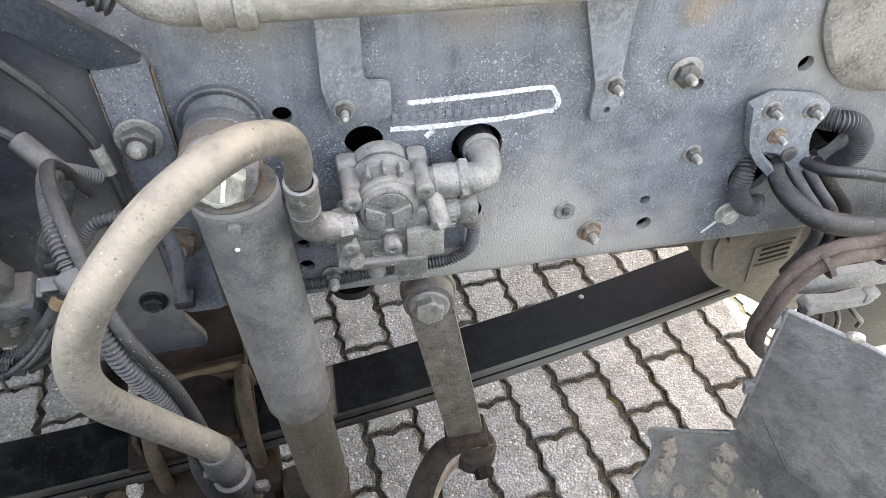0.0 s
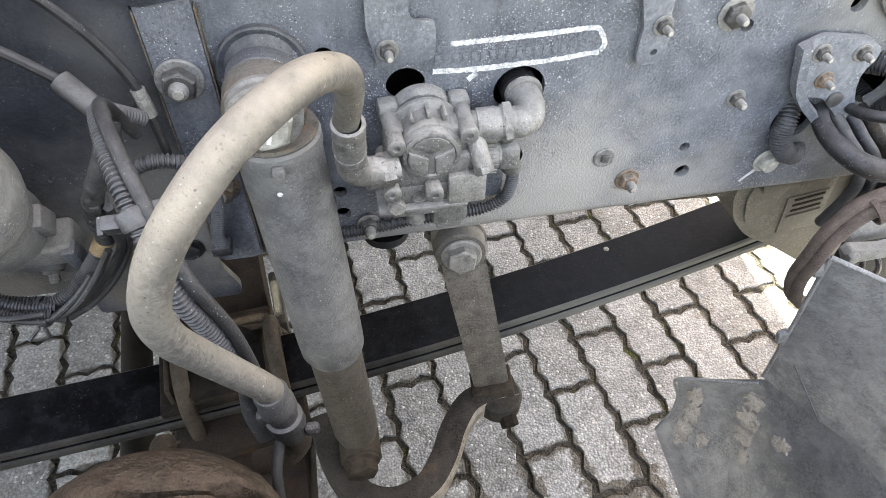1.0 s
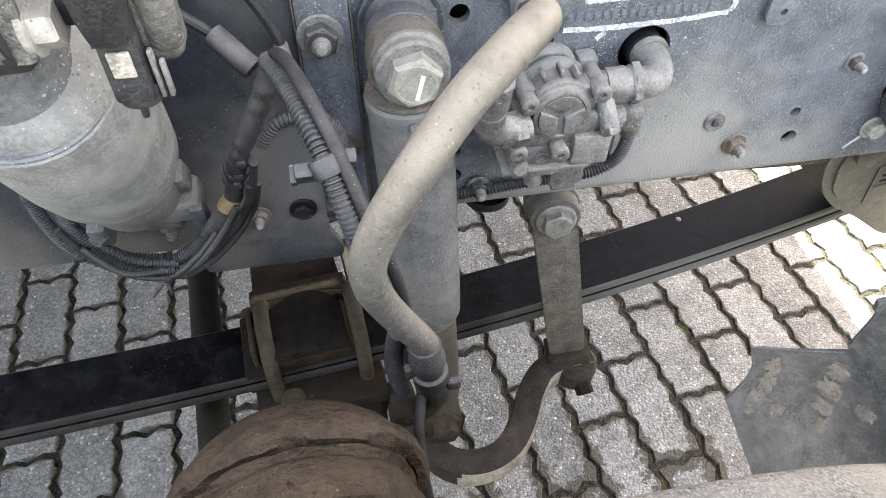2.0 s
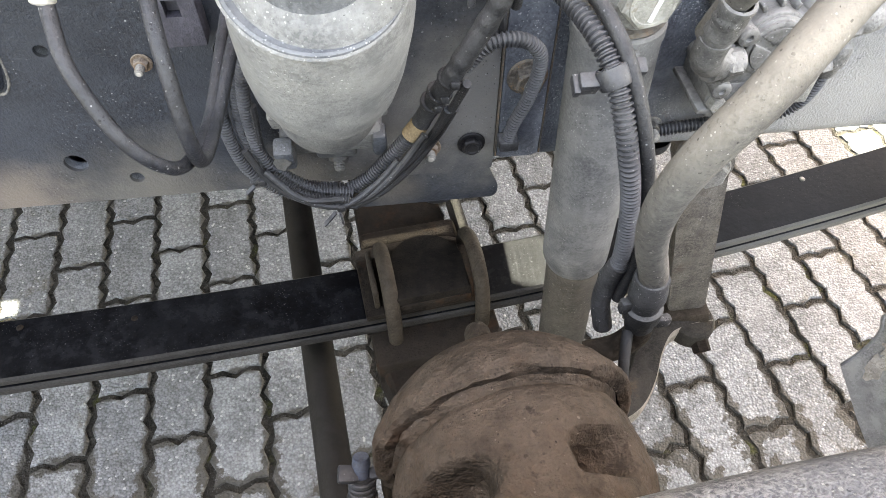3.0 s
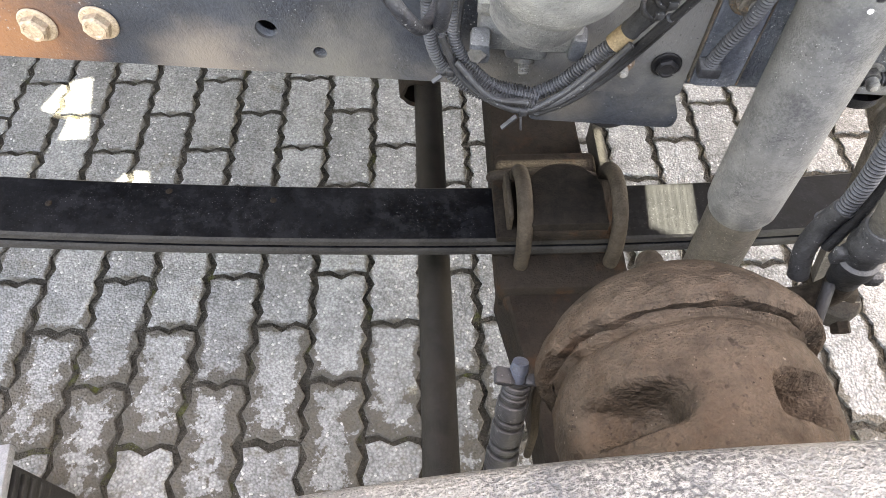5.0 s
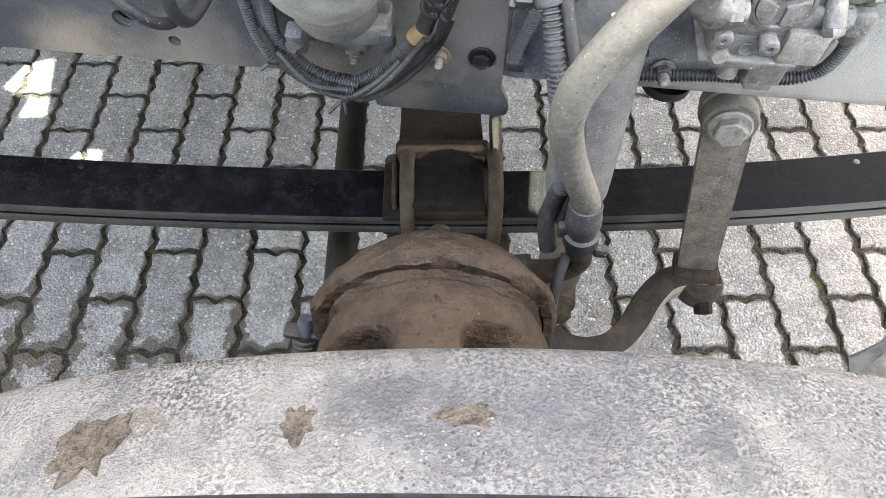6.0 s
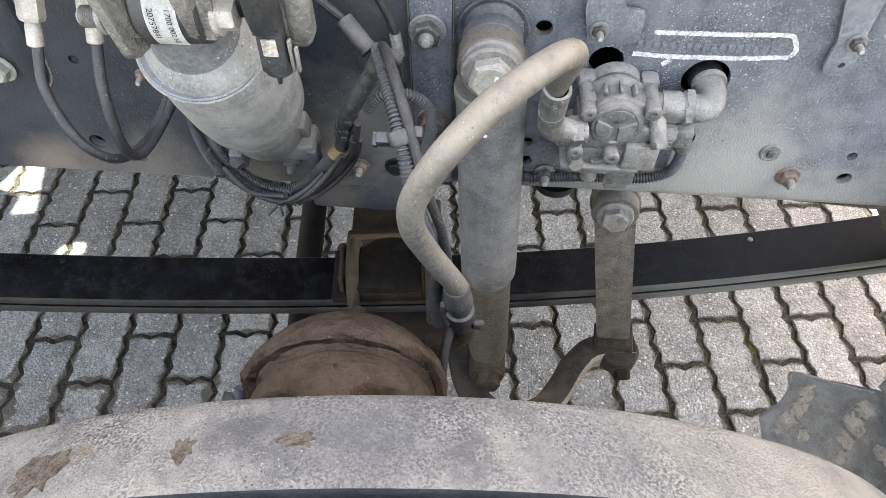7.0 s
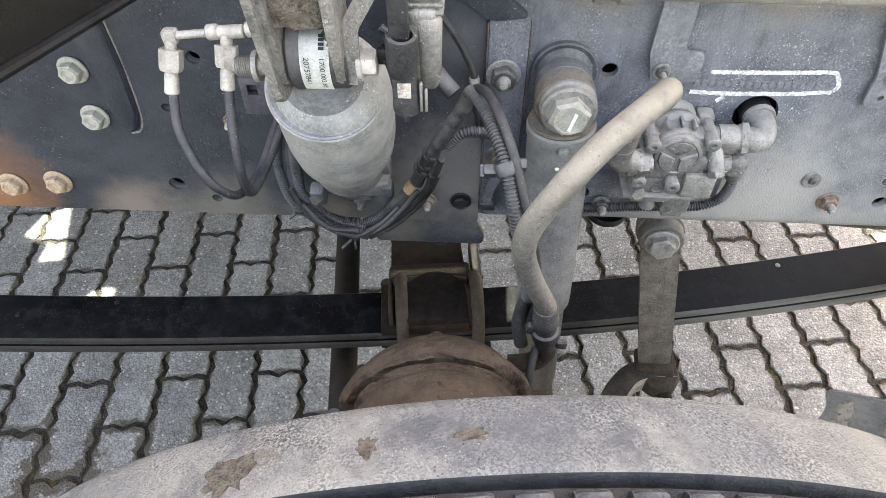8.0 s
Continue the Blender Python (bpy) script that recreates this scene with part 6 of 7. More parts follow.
lathe(bm, (0.649, -0.011, 0.967), OUT, [(0, 0), (0, 0.009), (0.003, 0.009), (0.004, 0.007), (0.004, 0)], 20)
part("rivet", bm, M_NUT, plate_ob)
loops = thing("large_conduit", (0.67, -0.02, 0.92), "large grey corrugated conduit looping through the rail holes", "conduit")
bm = bmesh.new()
ribbed(bm, [(0.672, 0.03, 0.990), (0.690, -0.010, 1.004), (0.712, -0.016, 1.000), (0.729, -0.018, 0.978), (0.731, -0.012, 0.953), (0.724, 0.005, 0.938), (0.715, 0.04, 0.945)], 0.0122, 0.003, 18)
part("loop", bm, M_CONDUIT, loops)
bm = bmesh.new()
ribbed(bm, [(0.622, 0.03, 0.955), (0.610, -0.002, 0.948), (0.606, -0.010, 0.925), (0.616, -0.012, 0.904), (0.636, -0.008, 0.892), (0.655, 0.02, 0.892)], 0.0118, 0.003, 18)
part("loop", bm, M_CONDUIT, loops)
heavy = thing("battery_cable", (0.68, -0.08, 0.88), "thick dusty grey cable running towards the front", "cable")
bm = bmesh.new()
tube(bm, [(0.648, 0.0, 0.948), (0.635, -0.028, 0.946), (0.632, -0.060, 0.945), (0.646, -0.088, 0.940), (0.682, -0.096, 0.931), (0.735, -0.10, 0.926), (0.80, -0.105, 0.922), (0.95, -0.11, 0.92)], lambda i, n: 0.0085 + 0.0035 * min(1, i / 24), 18, 8)
part("cable", bm, M_CABLE, heavy)
bm = bmesh.new()
tube(bm, [(0.678, 0.0, 0.950), (0.674, -0.025, 0.957), (0.680, -0.048, 0.966), (0.703, -0.060, 0.969), (0.736, -0.064, 0.962), (0.80, -0.075, 0.952), (0.95, -0.09, 0.94)], 0.0062, 14, 8)
part("thin_cable", bm, M_CABLE, heavy)
for k in range(3):
    o = k * 0.018
    bm = bmesh.new()
    tube(bm, [(0.664 + o, 0.012, 0.945), (0.668 + o, -0.012, 0.938), (0.675 + o, -0.03, 0.925), (0.690 + o, -0.045, 0.905), (0.700 + o, -0.05, 0.875), (0.702 + o, -0.045, 0.84), (0.705 + o, -0.03, 0.79)], 0.0068, 12, 8)
    part("thin_cable", bm, (M_PLASTIC, M_CONDUIT, M_LINKARM)[k], heavy)
sleeve = thing("brown_loom", (0.60, -0.13, 0.79), "brown taped wiring loom at the front corner", "wiring")
LOOM = [(0.95, -0.150, 0.990), (0.80, -0.155, 0.982), (0.655, -0.163, 0.967), (0.610, -0.165, 0.968), (0.581, -0.165, 0.955), (0.566, -0.165, 0.928), (0.564, -0.163, 0.893), (0.573, -0.153, 0.852), (0.600, -0.140, 0.80), (0.66, -0.115, 0.74), (0.74, -0.10, 0.70)]
for dx, dz, r in ((-0.004, 0.007, 0.0066), (0.004, -0.006, 0.0070), (0.0, 0.0, 0.0064)):
    bm = bmesh.new()
    line = evenly(spline([(x + dx, y + (0.004 if dx else -0.004), z + dz * (1.0 if i < 5 else 0.4)) for i, (x, y, z) in enumerate(LOOM)], 10), 0.003)
    sweep(bm, line, lambda i, k: r * (1 + 0.07 * noise.noise(Vector((i * 0.3, r * 900, 0)))), 14)
    part("loom", bm, M_BROWNCABLE, sleeve)
for p, w in (((0.652, -0.165, 0.967), (1, 0, -0.05)), ((0.592, -0.167, 0.961), (0.7, 0, 0.4))):
    w = Vector(w).normalized()
    bm = bmesh.new()
    lathe(bm, Vector(p) - w * 0.003, w, [(0, 0.012), (0, 0.0145), (0.005, 0.0145), (0.005, 0.012)], 22)
    part("tie", bm, M_BROWNCABLE, sleeve)
tank = thing("washer_tank", (0.75, 0.1, 0.62), "beige dusty plastic tank with an embossed label", "tank")
bm = bmesh.new()
slab(bm, rounded([(0.650, 0.80), (0.643, 0.765), (0.657, 0.719), (0.690, 0.679), (0.746, 0.646), (0.82, 0.592), (1.0, 0.56), (1.0, 0.80)], 0.02, 6), rail_plane(0.20), 0.142, 0.012)
part("shell", bm, M_BEIGE, tank)
bm = bmesh.new()
slab(bm, rounded([(0.668, 0.80), (0.664, 0.756), (0.674, 0.716), (0.694, 0.692), (0.731, 0.672), (0.803, 0.684), (0.792, 0.80)], 0.010, 5), rail_plane(0.062), 0.008, 0.003)
front_ob = part("front_panel", bm, M_BEIGE, tank, "raised beige front")
bm = bmesh.new()
slab(bm, rounded([(0.818, 0.80), (0.826, 0.690), (0.86, 0.65), (1.0, 0.63), (1.0, 0.80)], 0.010, 5), rail_plane(0.062), 0.008, 0.003)
part("front_panel", bm, M_BEIGE, tank, "raised beige front")
bm = bmesh.new()
slab(bm, rounded([(0.668, 0.80), (0.674, 0.777), (0.684, 0.766), (0.701, 0.761), (0.710, 0.772), (0.722, 0.790), (0.73, 0.80)], 0.005, 4), rail_plane(0.056), 0.012, 0.003)
part("lug", bm, M_BEIGE, tank)
bm = bmesh.new()
for p, q in (((0.729, 0.750), (0.788, 0.759)), ((0.729, 0.750), (0.738, 0.681)), ((0.741, 0.711), (0.790, 0.721))):
    rod(bm, (p[0], 0.054, p[1]), (q[0], 0.054, q[1]), 0.0016, None, 8)
part("label_frame", bm, M_BEIGE, front_ob, "embossed frame")
for k in range(3):
    bm = bmesh.new()
    block(bm, (0.763 + k * 0.001, 0.0538, 0.7475 - k * 0.0105), (0.044, 0.0012, 0.0038), Matrix.Rotation(-0.19, 3, "Y"))
    part("label_bar", bm, M_UBOLT, front_ob, "unreadable embossed bar")
lampc = thing("corner_lamp", (0.72, -0.12, 0.80), "pale corner lamp housing with a grey clip rail", "lamp")
bm = bmesh.new()
slab(bm, rounded([(0.618, 0.874), (0.637, 0.894), (0.656, 0.893), (0.700, 0.894), (0.80, 0.900), (0.95, 0.903), (0.95, 0.868), (0.80, 0.866), (0.737, 0.866), (0.702, 0.867), (0.642, 0.866)], 0.005), rail_plane(-0.118), 0.010, 0.003)
part("housing", bm, M_ELBOW, lampc, "pale grey housing")
# Black sheet added to keep the gap behind the lamp and loom dark.
bm = bmesh.new()
block(bm, (0.885, -0.06, 0.765), (0.31, 0.02, 0.25), None, 0.006)
part("back", bm, M_BLACK, lampc, "black sheet added behind the lamp")
bm = bmesh.new()
slab(bm, rounded([(0.612, 0.880), (0.618, 0.887), (0.655, 0.881), (0.678, 0.885), (0.702, 0.886), (0.700, 0.874), (0.692, 0.868), (0.640, 0.866), (0.620, 0.867)], 0.003), rail_plane(-0.142), 0.012, 0.002)
block(bm, (0.621, -0.152, 0.876), (0.012, 0.014, 0.013), Matrix.Rotation(-0.1, 3, "Y"), 0.002)
block(bm, (0.690, -0.150, 0.880), (0.012, 0.012, 0.014), Matrix.Rotation(-0.1, 3, "Y"), 0.002)
part("plug", bm, M_WASHER, lampc, "grey clip rail")
for k in range(3):
    bm = bmesh.new()
    tube(bm, [(0.64 + k * 0.016, -0.148, 0.870), (0.65 + k * 0.02, -0.15, 0.850), (0.66 + k * 0.03, -0.14, 0.820), (0.69 + k * 0.03, -0.12, 0.78)], 0.003, 8, 6)
    part("wire", bm, M_CABLE, lampc)

# grey boss seen above the cable bracket
bm = bmesh.new()
lathe(bm, (0.738, 0.0, 1.145), OUT, [(0, 0), (0, 0.110), (0.003, 0.113), (0.006, 0.113), (0.010, 0.108), (0.012, 0.07), (0.012, 0)], 64)
for v in bm.verts:
    v.co += noise.noise_vector(v.co * 25) * 0.002
solid("steering_box_boss", bm, M_SHOCKLOW, "round dusty cast boss on the frame rail", "casting")

# pipe along the top of the rail
pipe = thing("coolant_pipe", (0.2, -0.03, 1.15), "dusty grey pipe with a moulded coupling above the rail", "pipe")
bm = bmesh.new()
tube(bm, [(0.02, -0.02, 1.245), (0.035, -0.025, 1.205), (0.06, -0.03, 1.188), (0.11, -0.032, 1.186), (0.2, -0.032, 1.185), (0.45, -0.032, 1.184)], 0.0175, 22, 8)
part("pipe", bm, M_PIPE, pipe)
bm = bmesh.new()
lathe(bm, (0.082, -0.032, 1.186), (1, 0, 0), [(0, 0.018), (0, 0.0215), (0.012, 0.0215), (0.014, 0.0195), (0.022, 0.0195), (0.024, 0.0225), (0.036, 0.0225), (0.038, 0.018)], 28)
part("coupling", bm, M_PIPE, pipe)
bm = bmesh.new()
ribbed(bm, [(-0.03, -0.01, 1.22), (0.005, -0.014, 1.192), (0.02, -0.016, 1.182)], 0.011, 0.006)
part("ribbed_end", bm, M_PLASTIC, pipe)

# ------------------------------------------------------------------ wheel arch parts
def sheet(bm, top, low, belly, k=6, thick=0.004):
    """A bowed panel between two edges."""
    g = [[bm.verts.new(Vector(a).lerp(Vector(b), i / k) + Vector((belly * math.sin(math.pi * i / k), 0, 0))) for i in range(k + 1)] for a, b in zip(top, low)]
    for a, b in zip(g[:-1], g[1:]):
        for i in range(k):
            bm.faces.new((a[i], a[i + 1], b[i + 1], b[i]))
    bmesh.ops.solidify(bm, geom=bm.faces[:], thickness=thick)


liner = thing("wheel_arch_liner", (0.6, -0.3, 0.3), "dusty dark grey moulded wheel arch liner with mud splashes", "wheel arch liner")
bm = bmesh.new()
sheet(bm, [(0.576, -0.169, 0.902), (0.65, -0.225, 0.885), (0.74, -0.34, 0.86), (0.80, -0.62, 0.85)],
      [(0.654, -0.123, 0.592), (0.694, -0.185, 0.50), (0.74, -0.30, 0.46), (0.77, -0.62, 0.46)], 0.004)
part("upper_panel", bm, M_GREY_PLASTIC, liner)
bm = bmesh.new()
sheet(bm, [(0.578, -0.062, 0.510), (0.652, -0.128, 0.592), (0.688, -0.24, 0.62), (0.74, -0.62, 0.62)],
      [(0.583, -0.062, 0.353), (0.60, -0.144, 0.30), (0.60, -0.24, 0.28), (0.60, -0.62, 0.28)], 0.018)
part("lower_panel", bm, M_GREY_PLASTIC, liner)
for k, (p0, p1) in enumerate((((0.632, -0.1745, 0.777), (0.729, -0.2262, 0.694)), ((0.625, -0.17, 0.70), (0.655, -0.22, 0.64)))):
    bm = bmesh.new()
    rod(bm, p0, p1, 0.0009, None, 8)
    part("rib", bm, M_PLASTIC, liner)
for pts in ([(0.576, -0.169, 0.902), (0.596, -0.1573, 0.824), (0.6165, -0.1455, 0.746), (0.6355, -0.1343, 0.669), (0.654, -0.123, 0.592)],
            [(0.576, -0.169, 0.902), (0.61, -0.195, 0.895), (0.65, -0.225, 0.885), (0.70, -0.285, 0.872), (0.74, -0.34, 0.86), (0.80, -0.62, 0.85)],
            [(0.585, -0.064, 0.353), (0.598, -0.065, 0.40), (0.594, -0.064, 0.46), (0.578, -0.063, 0.510), (0.612, -0.096, 0.548), (0.647, -0.128, 0.584)]):
    bm = bmesh.new()
    tube(bm, pts, 0.0026, 10, 6)
    part("edge_bead", bm, M_BEAD, liner)
L_OUT = Vector((-0.62, -0.738, -0.266))                    # out of the upper panel
for x, y, z in ((0.5775, -0.1635, 0.880), (0.6165, -0.1415, 0.722)):
    bm = bmesh.new()
    block(bm, (x, y, z), (0.013, 0.008, 0.022), Matrix.Rotation(-0.25, 3, "Y"), 0.002)
    part("edge_tab", bm, M_BEAD, liner)
for k, (x, y, z, r) in enumerate(((0.6659, -0.1832, 0.7316, 0.008), (0.6269, -0.209, 0.8946, 0.007), (0.6103, -0.1883, 0.8755, 0.003), (0.70, -0.2085, 0.705, 0.004))):
    bm = bmesh.new()
    lathe(bm, Vector((x, y, z)) - L_OUT * 0.003, L_OUT, [(0, 0), (0, r), (0.004, r), (0.0052, r * 0.75), (0.0056, 0)], 14)
    for v in bm.verts:
        v.co += noise.noise_vector(v.co * 190 + Vector((k, 0, 0))) * r * 0.5
    part("mud_splash", bm, M_SPLASH, liner, "dried mud")
rnd = random.Random(5)
LT = [Vector(p) for p in ((0.578, -0.062, 0.510), (0.648, -0.128, 0.585), (0.680, -0.24, 0.60), (0.72, -0.62, 0.60))]
LL = [Vector(p) for p in ((0.583, -0.062, 0.353), (0.60, -0.144, 0.30), (0.60, -0.24, 0.28), (0.60, -0.62, 0.28))]


def on_panel(e, h, off):
    """A place on the lower panel: along its edge, down its height, and a little proud."""
    i = max(0, min(int(e), 2))
    p = LT[i].lerp(LT[i + 1], e - i).lerp(LL[i].lerp(LL[i + 1], e - i), h)
    return p + Vector((0.018 * math.sin(math.pi * h), 0, 0)) + Vector((-0.8, -0.55, 0.1)) * off


for e0, h0, we, wh in ((0.30, 0.22, 0.12, 0.15), (0.33, 0.47, 0.16, 0.13), (0.36, 0.68, 0.2, 0.14), (1.06, 0.12, 0.14, 0.07), (1.10, 0.25, 0.16, 0.07), (1.20, 0.37, 0.16, 0.06), (1.60, 0.20, 0.12, 0.04), (0.75, 0.62, 0.1, 0.07), (1.35, 0.45, 0.1, 0.05)):
    bm = bmesh.new()
    pts, low = [], []
    for i in range(18):
        t = 2 * math.pi * i / 18
        k = rnd.uniform(0.55, 1.2)
        e, h = e0 + we * k * math.cos(t), h0 + wh * k * math.sin(t)
        pts.append(on_panel(e, h, 0.0055))
        low.append(on_panel(e, h, -0.001))
    f = [bm.verts.new(p) for p in pts]
    g = [bm.verts.new(p) for p in low]
    c = bm.verts.new(on_panel(e0, h0, 0.007))
    for i in range(18):
        bm.faces.new((f[i], f[(i + 1) % 18], c))
        bm.faces.new((f[i], f[(i + 1) % 18], g[(i + 1) % 18], g[i]))
    part("mud_splash", bm, M_SPLASH, liner, "dried mud")

bm = bmesh.new()
rows = []
for i in range(17):
    t = i / 16
    e = Vector((-0.335 - 0.085 * t, 0.05 - 0.37 * t, 1.165 + 0.04 * t))
    row = []
    for s, dx, dz in ((0, 0, 0), (0.3, -0.012, 0.05), (0.6, -0.05, 0.12), (1, -0.16, 0.20), (1.5, -0.35, 0.25)):
        row.append(bm.verts.new(e + Vector((dx, 0, dz))))
    rows.append(row)
for a, b in zip(rows[:-1], rows[1:]):
    for k in range(4):
        bm.faces.new((a[k], a[k + 1], b[k + 1], b[k]))
bmesh.ops.solidify(bm, geom=bm.faces[:], thickness=0.006)
mudguard = thing("mudguard", (-0.38, -0.13, 1.18), "black curved plastic mudguard above the frame", "mudguard")
part("shell", bm, M_BLACK, mudguard)
bm = bmesh.new()
tube(bm, [(-0.335 - 0.085 * t / 8, 0.05 - 0.37 * t / 8, 1.165 + 0.04 * t / 8) for t in range(9)], 0.006, 10, 24)
part("rolled_edge", bm, M_BLACK, mudguard)

flap = thing("mud_flap", (-0.95, -0.35, 0.0), "black ribbed rubber mud flap under a grey edge strip", "mud flap")
bm = bmesh.new()
block(bm, (-0.965, -0.40, 0.25), (0.16, 0.24, 0.02), Matrix.Rotation(0.25, 3, "Z"), 0.004)
part("edge_strip", bm, M_GREY_PLASTIC, flap)
bm = bmesh.new()
block(bm, (-0.965, -0.41, 0.12), (0.14, 0.22, 0.236), Matrix.Rotation(0.25, 3, "Z"), 0.004)
part("flap", bm, M_RUBBER, flap)
for k in range(7):
    bm = bmesh.new()
    block(bm, (-0.895 - 0.002 * k, -0.392, 0.215 - k * 0.03), (0.012, 0.2, 0.016), Matrix.Rotation(0.25, 3, "Z"), 0.003)
    part("rib", bm, M_RUBBER, flap)

# ------------------------------------------------------------------ tyre
TA = 0.085
T_ALONG, T_IN = Vector((math.cos(TA), math.sin(TA), 0)), Vector((-math.sin(TA), math.cos(TA), 0))
T_C = Vector((0.005, -0.429, 0.555))
tyre = thing("truck_tyre", T_C - Vector((0, 0, 0.555)), "dust-grey front truck tyre with worn ribs and stone ejectors", "tyre")
bm = bmesh.new()
lathe(bm, T_C, -T_IN, [(0.05, 0.29), (0.01, 0.31), (-0.012, 0.38), (-0.016, 0.44), (-0.009, 0.50), (-0.002, 0.526), (0.0005, 0.534), (0.003, 0.539), (0.008, 0.5425), (0.016, 0.546), (0.040, 0.5545), (0.062, 0.561), (0.0655, 0.5615), (0.0655, 0.54), (0.086, 0.54), (0.30, 0.54), (0.305, 0.53), (0.315, 0.45), (0.31, 0.38), (0.29, 0.31), (0.25, 0.29)], 192, up=(1, 0, 0))
part("carcass", bm, M_TYRE, tyre)
N_E = 102


def sector(s0, s1, r0, r1, half, n=3, bev=0.0015):
    """A short piece of a rib round the wheel, about the top."""
    bm = bmesh.new()
    rows = []
    for i in range(n + 1):
        a = -half + 2 * half * i / n
        sag = 0.0022 if n > 3 and i in (0, n) else 0.0    # rounded ends
        row = []
        for s, r in ((s0, r0), (s0, r1 - bev), (s0 + bev, r1), (s1 - bev, r1), (s1, r1 - bev), (s1, r0)):
            row.append(bm.verts.new(((r - sag) * math.sin(a), -s, (r - sag) * math.cos(a))))
        rows.append(row)
    for a, b in zip(rows[:-1], rows[1:]):
        for k in range(5):
            bm.faces.new((a[k], a[k + 1], b[k + 1], b[k]))
    bm.faces.new(rows[0])
    bm.faces.new(rows[-1][::-1])
    return bm


step = 2 * math.pi / N_E
eject = mesh_of("stone_ejector", sector(0.0722, 0.0815, 0.545, 0.5565, step * 0.325, 6, 0.0032), M_EJECT)
rib2 = mesh_of("rib_block", sector(0.088, 0.128, 0.545, 0.564, step * 0.485), M_TREAD)
rib3 = mesh_of("rib_block", sector(0.141, 0.176, 0.545, 0.565, step * 0.485), M_TREAD)
base_m = Matrix((T_ALONG, T_IN, Vector((0, 0, 1)))).transposed().to_4x4()
for i in range(N_E):
    a = i * step
    # only the upper part of the wheel comes near the camera
    if abs((a + math.pi) % (2 * math.pi) - math.pi) > 1.1:
        continue
    for nm, me, da in (("stone_ejector", eject, 0.0), ("rib_block", rib2, 0.5), ("rib_block", rib3, 0.2)):
        ob = new(nm, me)
        ob.parent = tyre
        ob.matrix_local = Matrix.Translation(Vector((0, 0, 0.555))) @ base_m @ Matrix.Rotation(a + da * step, 4, "Y")
bm = bmesh.new()
lathe(bm, T_C, -T_IN, [(0.088, 0.545), (0.088, 0.5625), (0.128, 0.5625), (0.128, 0.545), (0.141, 0.545), (0.141, 0.5635), (0.176, 0.5635), (0.176, 0.545), (0.189, 0.545), (0.189, 0.563), (0.23, 0.562), (0.23, 0.545), (0.243, 0.545), (0.243, 0.560), (0.30, 0.545)], 160, up=(1, 0, 0))
part("rib_core", bm, M_GROOVE, tyre, "dark clean rubber")
bm = bmesh.new()
lathe(bm, T_C, -T_IN, [(0.0640, 0.5602), (0.0655, 0.5610), (0.0668, 0.5590), (0.0680, 0.551), (0.069, 0.547), (0.0865, 0.547), (0.0875, 0.5615)], 192, up=(1, 0, 0))
part("groove", bm, M_GROOVE, tyre, "dark clean rubber")
rnd = random.Random(9)
for a0, s0, sa, ss in ((-0.345, 0.043, 0.036, 0.017), (-0.178, 0.039, 0.013, 0.010), (-0.062, 0.036, 0.022, 0.006)):
    bm = bmesh.new()
    top, low = [], []
    for i in range(22):
        t = 2 * math.pi * i / 22
        k = rnd.uniform(0.6, 1.15)
        a, s = a0 + sa * k * math.cos(t), s0 + ss * k * math.sin(t)
        r = 0.5425 + (s - 0.008) * 0.343
        for lst, up in ((top, 0.0016), (low, -0.002)):
            lst.append(bm.verts.new(T_C + T_ALONG * ((r + up) * math.sin(a)) - T_IN * s + Vector((0, 0, (r + up) * math.cos(a)))))
    bm.faces.new(top)
    for i in range(22):
        bm.faces.new((low[i], low[(i + 1) % 22], top[(i + 1) % 22], top[i]))
    part("mud_patch", bm, M_MUD, tyre, "patch of dried mud")

# ------------------------------------------------------------------ connector beside the brake chamber
PLUG_WAY = Vector((-0.0684, -0.5133, -0.8555))
absc = thing("wheel_sensor_plug", (-0.18, -0.32, 0.70), "black ribbed wheel sensor plug with a blue collar", "plug")
bm = bmesh.new()
lathe(bm, Vector((-0.174, -0.314, 0.806)) - PLUG_WAY * 0.018, PLUG_WAY, [(0, 0), (0, 0.0062), (0.006, 0.0075), (0.008, 0.0075), (0.009, 0.0062), (0.02, 0.0068), (0.02, 0)], 18)
part("collar", bm, M_BLUE, absc, "blue collar")
bm = bmesh.new()
lathe(bm, (-0.174, -0.314, 0.806), PLUG_WAY, [(0, 0), (0, 0.0098), (0.012, 0.0105), (0.09, 0.0112), (0.12, 0.010), (0.12, 0)], 22)
sens_body = part("body", bm, M_RUBBER, absc)
for k, (at, long, wide) in enumerate(((0.002, 0.004, 0.0118), (0.008, 0.003, 0.0114), (0.013, 0.003, 0.0114), (0.020, 0.014, 0.0128), (0.037, 0.004, 0.0122), (0.044, 0.016, 0.0134), (0.064, 0.005, 0.0128), (0.073, 0.018, 0.0138), (0.095, 0.016, 0.0132))):
    bm = bmesh.new()
    lathe(bm, Vector((-0.174, -0.314, 0.806)) + PLUG_WAY * at, PLUG_WAY, [(0, 0.009), (0, wide - 0.0008), (0.0008, wide), (long - 0.0008, wide), (long, wide - 0.0008), (long, 0.009)], 22)
    part("sleeve_ring", bm, M_HYD, sens_body)
bm = bmesh.new()
block(bm, (-0.1845, -0.314, 0.811), (0.016, 0.014, 0.008), Matrix.Rotation(0.3, 3, "Y"), 0.002)
block(bm, (-0.163, -0.314, 0.808), (0.010, 0.010, 0.006), None, 0.002)
part("latch", bm, M_HYD, absc)
bm = bmesh.new()
tube(bm, [(-0.154, -0.31, 0.82), (-0.156, -0.318, 0.78), (-0.152, -0.33, 0.73), (-0.15, -0.33, 0.66)], 0.004, 8, 5)
part("chain", bm, M_UBOLT, absc)

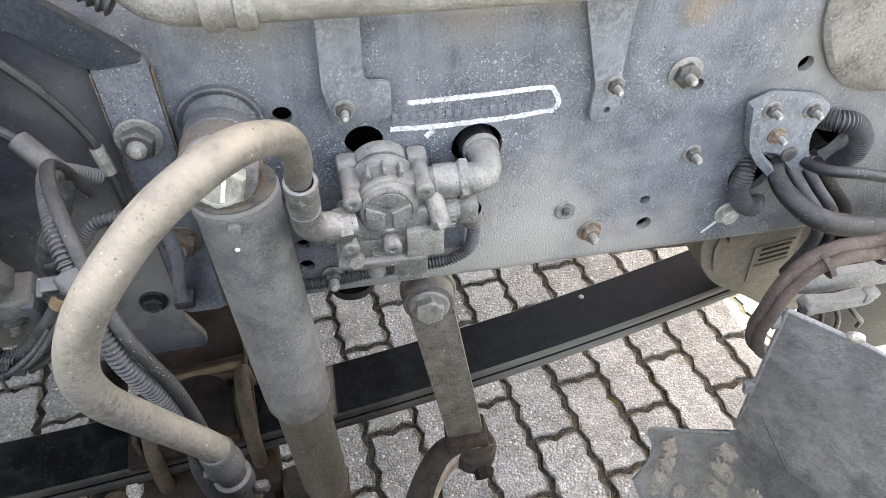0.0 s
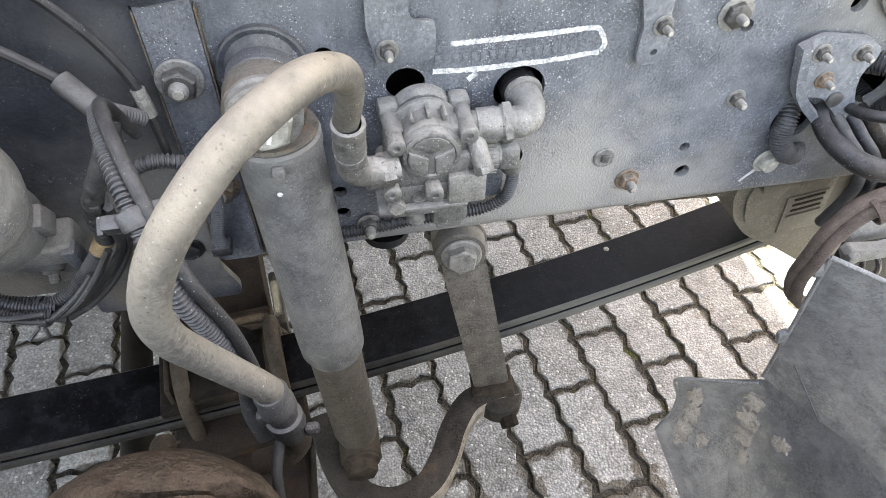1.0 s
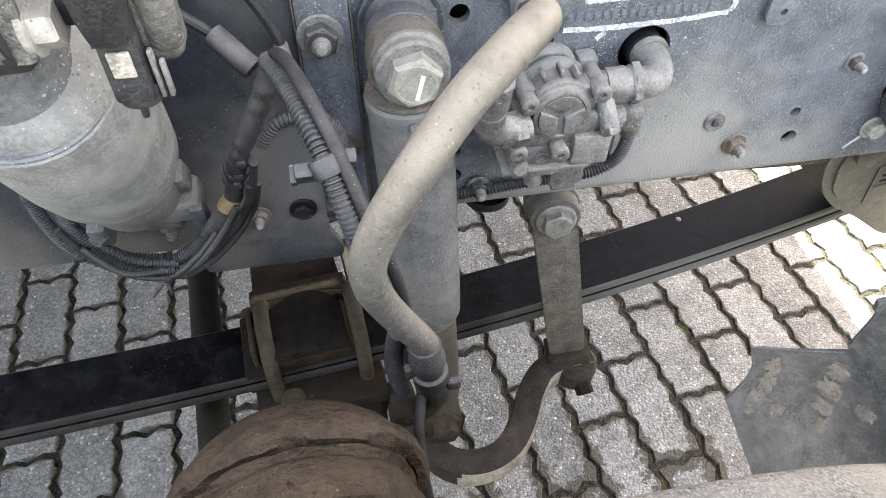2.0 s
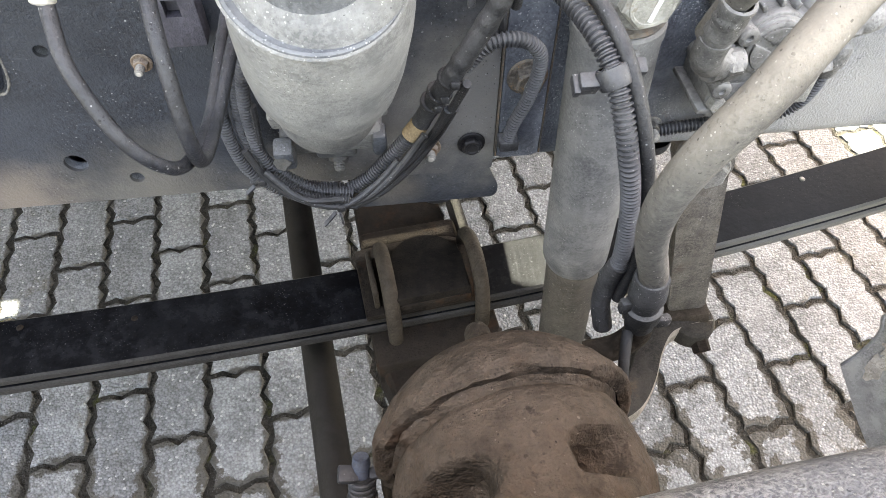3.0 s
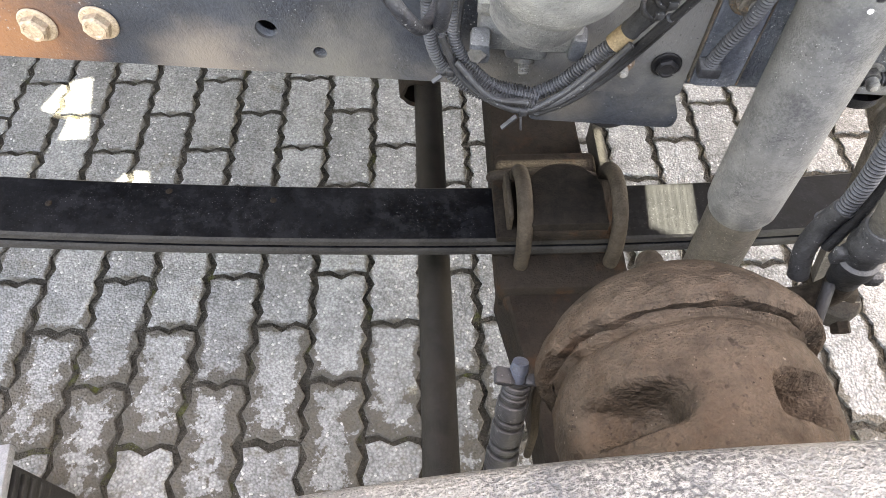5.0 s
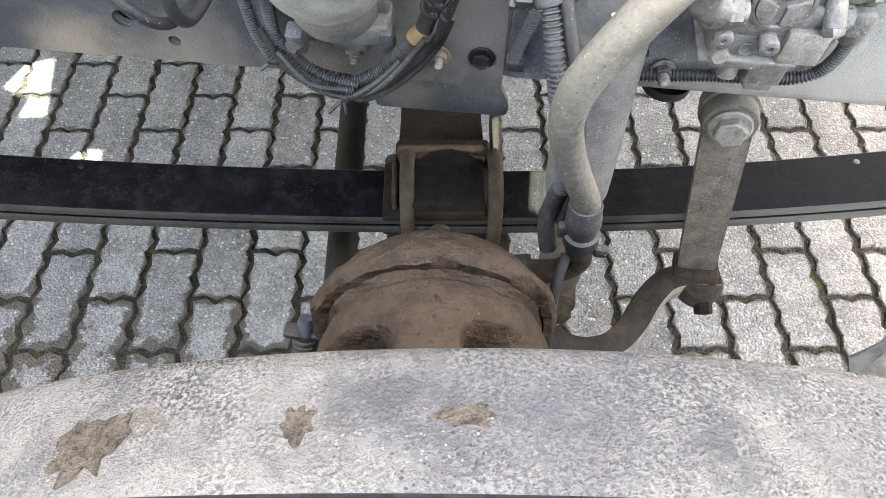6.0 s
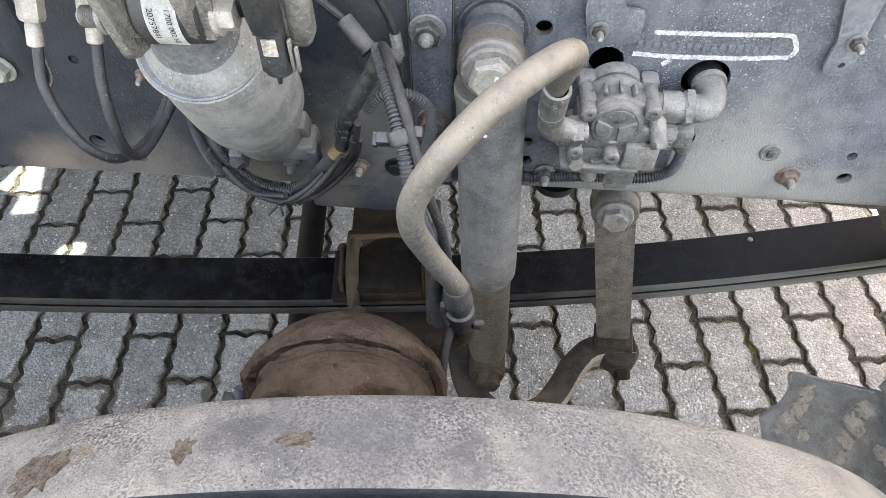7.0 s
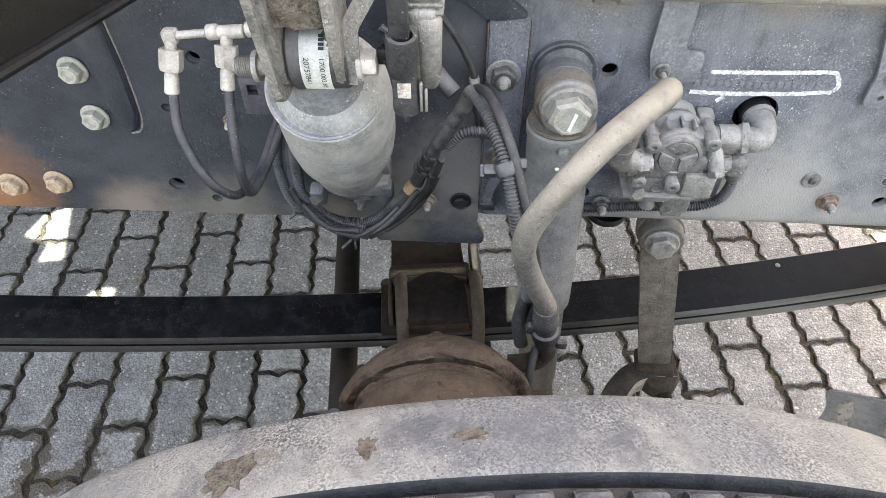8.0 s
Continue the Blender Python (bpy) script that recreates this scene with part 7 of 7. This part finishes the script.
# ------------------------------------------------------------------ unseen panels in place of the cab, added to shade the frame
cab = thing("cab_body", (0, 0.6, 1.75), "unseen black panels standing in for the cab to block light", "cab", kind="structure")
bm = bmesh.new()
block(bm, (-1.685, 1.25, 1.80), (6.73, 2.4, 0.004))
pan = part("floor_pan", bm, M_BLACK, cab)
gaps = bmesh.new()


def leak(x, y, z, pts):
    """A gap cut into the added overhead panel so sunlight falls on (x, y, z)."""
    k = (1.80 - z) / sun_way.z
    c = Vector((x, y, z)) + sun_way * k
    slab(gaps, pts, Matrix.Translation((c.x, c.y, c.z - 0.1)), 0.2)


leak(-1.32, 0.68, 0.0, [(-0.079, 0.0), (-0.055, 0.09), (0.010, 0.122), (0.078, -0.09), (0.012, -0.100), (0.011, -0.030)])
leak(-1.072, 0.475, 0.0, [(-0.04, -0.03), (0.035, -0.03), (0.03, 0.012), (-0.02, 0.008)])
for k in range(6):                                         # thin slits added only to dim this sun patch
    x0 = -0.024 + 0.0115 * k
    leak(0.075, 0.11, 0.49, [(x0, 0.047), (x0 + 0.0042, 0.047), (x0 + 0.0042, -0.040 - 0.006 * min(k, 4)), (x0, -0.038 - 0.006 * min(k, 4))])
leak(-0.11, 0.195, 0.475, [(-0.085, -0.006), (0.074, 0.012), (0.074, 0.016), (-0.085, -0.002)])
leak(-0.018, 0.232, 0.475, [(-0.006, 0.040), (0.0, 0.040), (0.005, -0.032), (-0.001, -0.032)])
cut(pan, gaps)
bm = bmesh.new()
block(bm, (-1.65, 0.07, 2.7), (6.8, 0.04, 1.8))
part("side_panel", bm, M_BLACK, cab)
# Far and rear panels added only to darken the ground below.
bm = bmesh.new()
block(bm, (-1.65, 2.43, 1.0), (6.8, 0.04, 1.55))
part("far_side", bm, M_BLACK, cab)
bm = bmesh.new()
block(bm, (-2.9, 1.25, 1.0), (0.04, 2.3, 1.55))
part("rear_bulkhead", bm, M_BLACK, cab)


# ------------------------------------------------------------------ paving blocks
PW, PL, JOINT = 0.1215, 0.257, 0.0130
U0, V0 = -0.660, 0.161


def paver_outline():
    """Zigzag long sides and ends, so that the blocks interlock."""
    w, l, a, n, k = PW - JOINT, PL - JOINT, 0.0070, 8, 4
    zl = [0 if i in (0, n) else (a if i % 2 else -a) for i in range(n + 1)]
    zw = [0 if i in (0, k) else (a if i % 2 else -a) * 0.9 for i in range(k + 1)]
    pts = [(-w / 2 + w * i / k, -l / 2 + zw[i]) for i in range(k)]
    pts += [(w / 2 + zl[i], -l / 2 + l * i / n) for i in range(n)]
    pts += [(w / 2 - w * i / k, l / 2 + zw[k - i]) for i in range(k)]
    pts += [(-w / 2 + zl[n - i], l / 2 - l * i / n) for i in range(n)]
    return pts


PO = paver_outline()


def paver_mesh(seed):
    rnd = random.Random(seed)
    bm = bmesh.new()
    rings = []
    jit = [(rnd.uniform(-0.0030, 0.0030), rnd.uniform(-0.0030, 0.0030)) for _ in PO]
    for z, inset in ((-0.03, 0.0), (-0.004, 0.0), (0.0, 0.0028)):
        ring = []
        for i, (x, y) in enumerate(PO):
            k = 1 - inset / 0.06
            kk = 1 - inset / 0.13
            jx, jy = jit[i]
            ring.append(bm.verts.new((x * k + jx, y * kk + jy, z)))
        rings.append(ring)
    n = len(PO)
    for a, b in zip(rings[:-1], rings[1:]):
        for i in range(n):
            bm.faces.new((a[i], a[(i + 1) % n], b[(i + 1) % n], b[i]))
    bm.faces.new(rings[-1])
    return bm


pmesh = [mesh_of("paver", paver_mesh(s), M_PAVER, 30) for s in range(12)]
far_v, far_f = [], []
rnd = random.Random(3)
made = 0
for i in range(-24, 34):
    for j in range(-5, 14):
        u = U0 + (i + 0.5) * PW
        v = V0 + (j + (0.5 if i % 2 else 0.0)) * PL
        tilt = (rnd.uniform(-0.6, 0.6), rnd.uniform(-0.5, 0.5), rnd.uniform(-0.7, 0.7), rnd.uniform(-0.0015, 0.0015))
        c = uv(u, v + PL / 2, 0.0)
        m = pose(c.x, c.y, tilt[3], tilt[0], tilt[1], math.degrees(TRUCK) + tilt[2])
        near = -1.5 < c.x < 1.45 and -0.25 < c.y < 1.05
        if near and made < 310:
            ob = new("paver", pmesh[rnd.randrange(12)])
            ob.parent = pavement
            ob.matrix_local = m
            made += 1
        else:
            me = pmesh[rnd.randrange(12)]
            k = len(far_v)
            far_v += [m @ q.co for q in me.vertices]
            far_f += [[k + q for q in p.vertices] for p in me.polygons]
me = bpy.data.meshes.new("paver_field")
me.from_pydata(far_v, [], far_f)
me.materials.append(M_PAVER_FAR)
field = new("paver_field", me)
field.parent = pavement
tagged(field, kind="stuff")
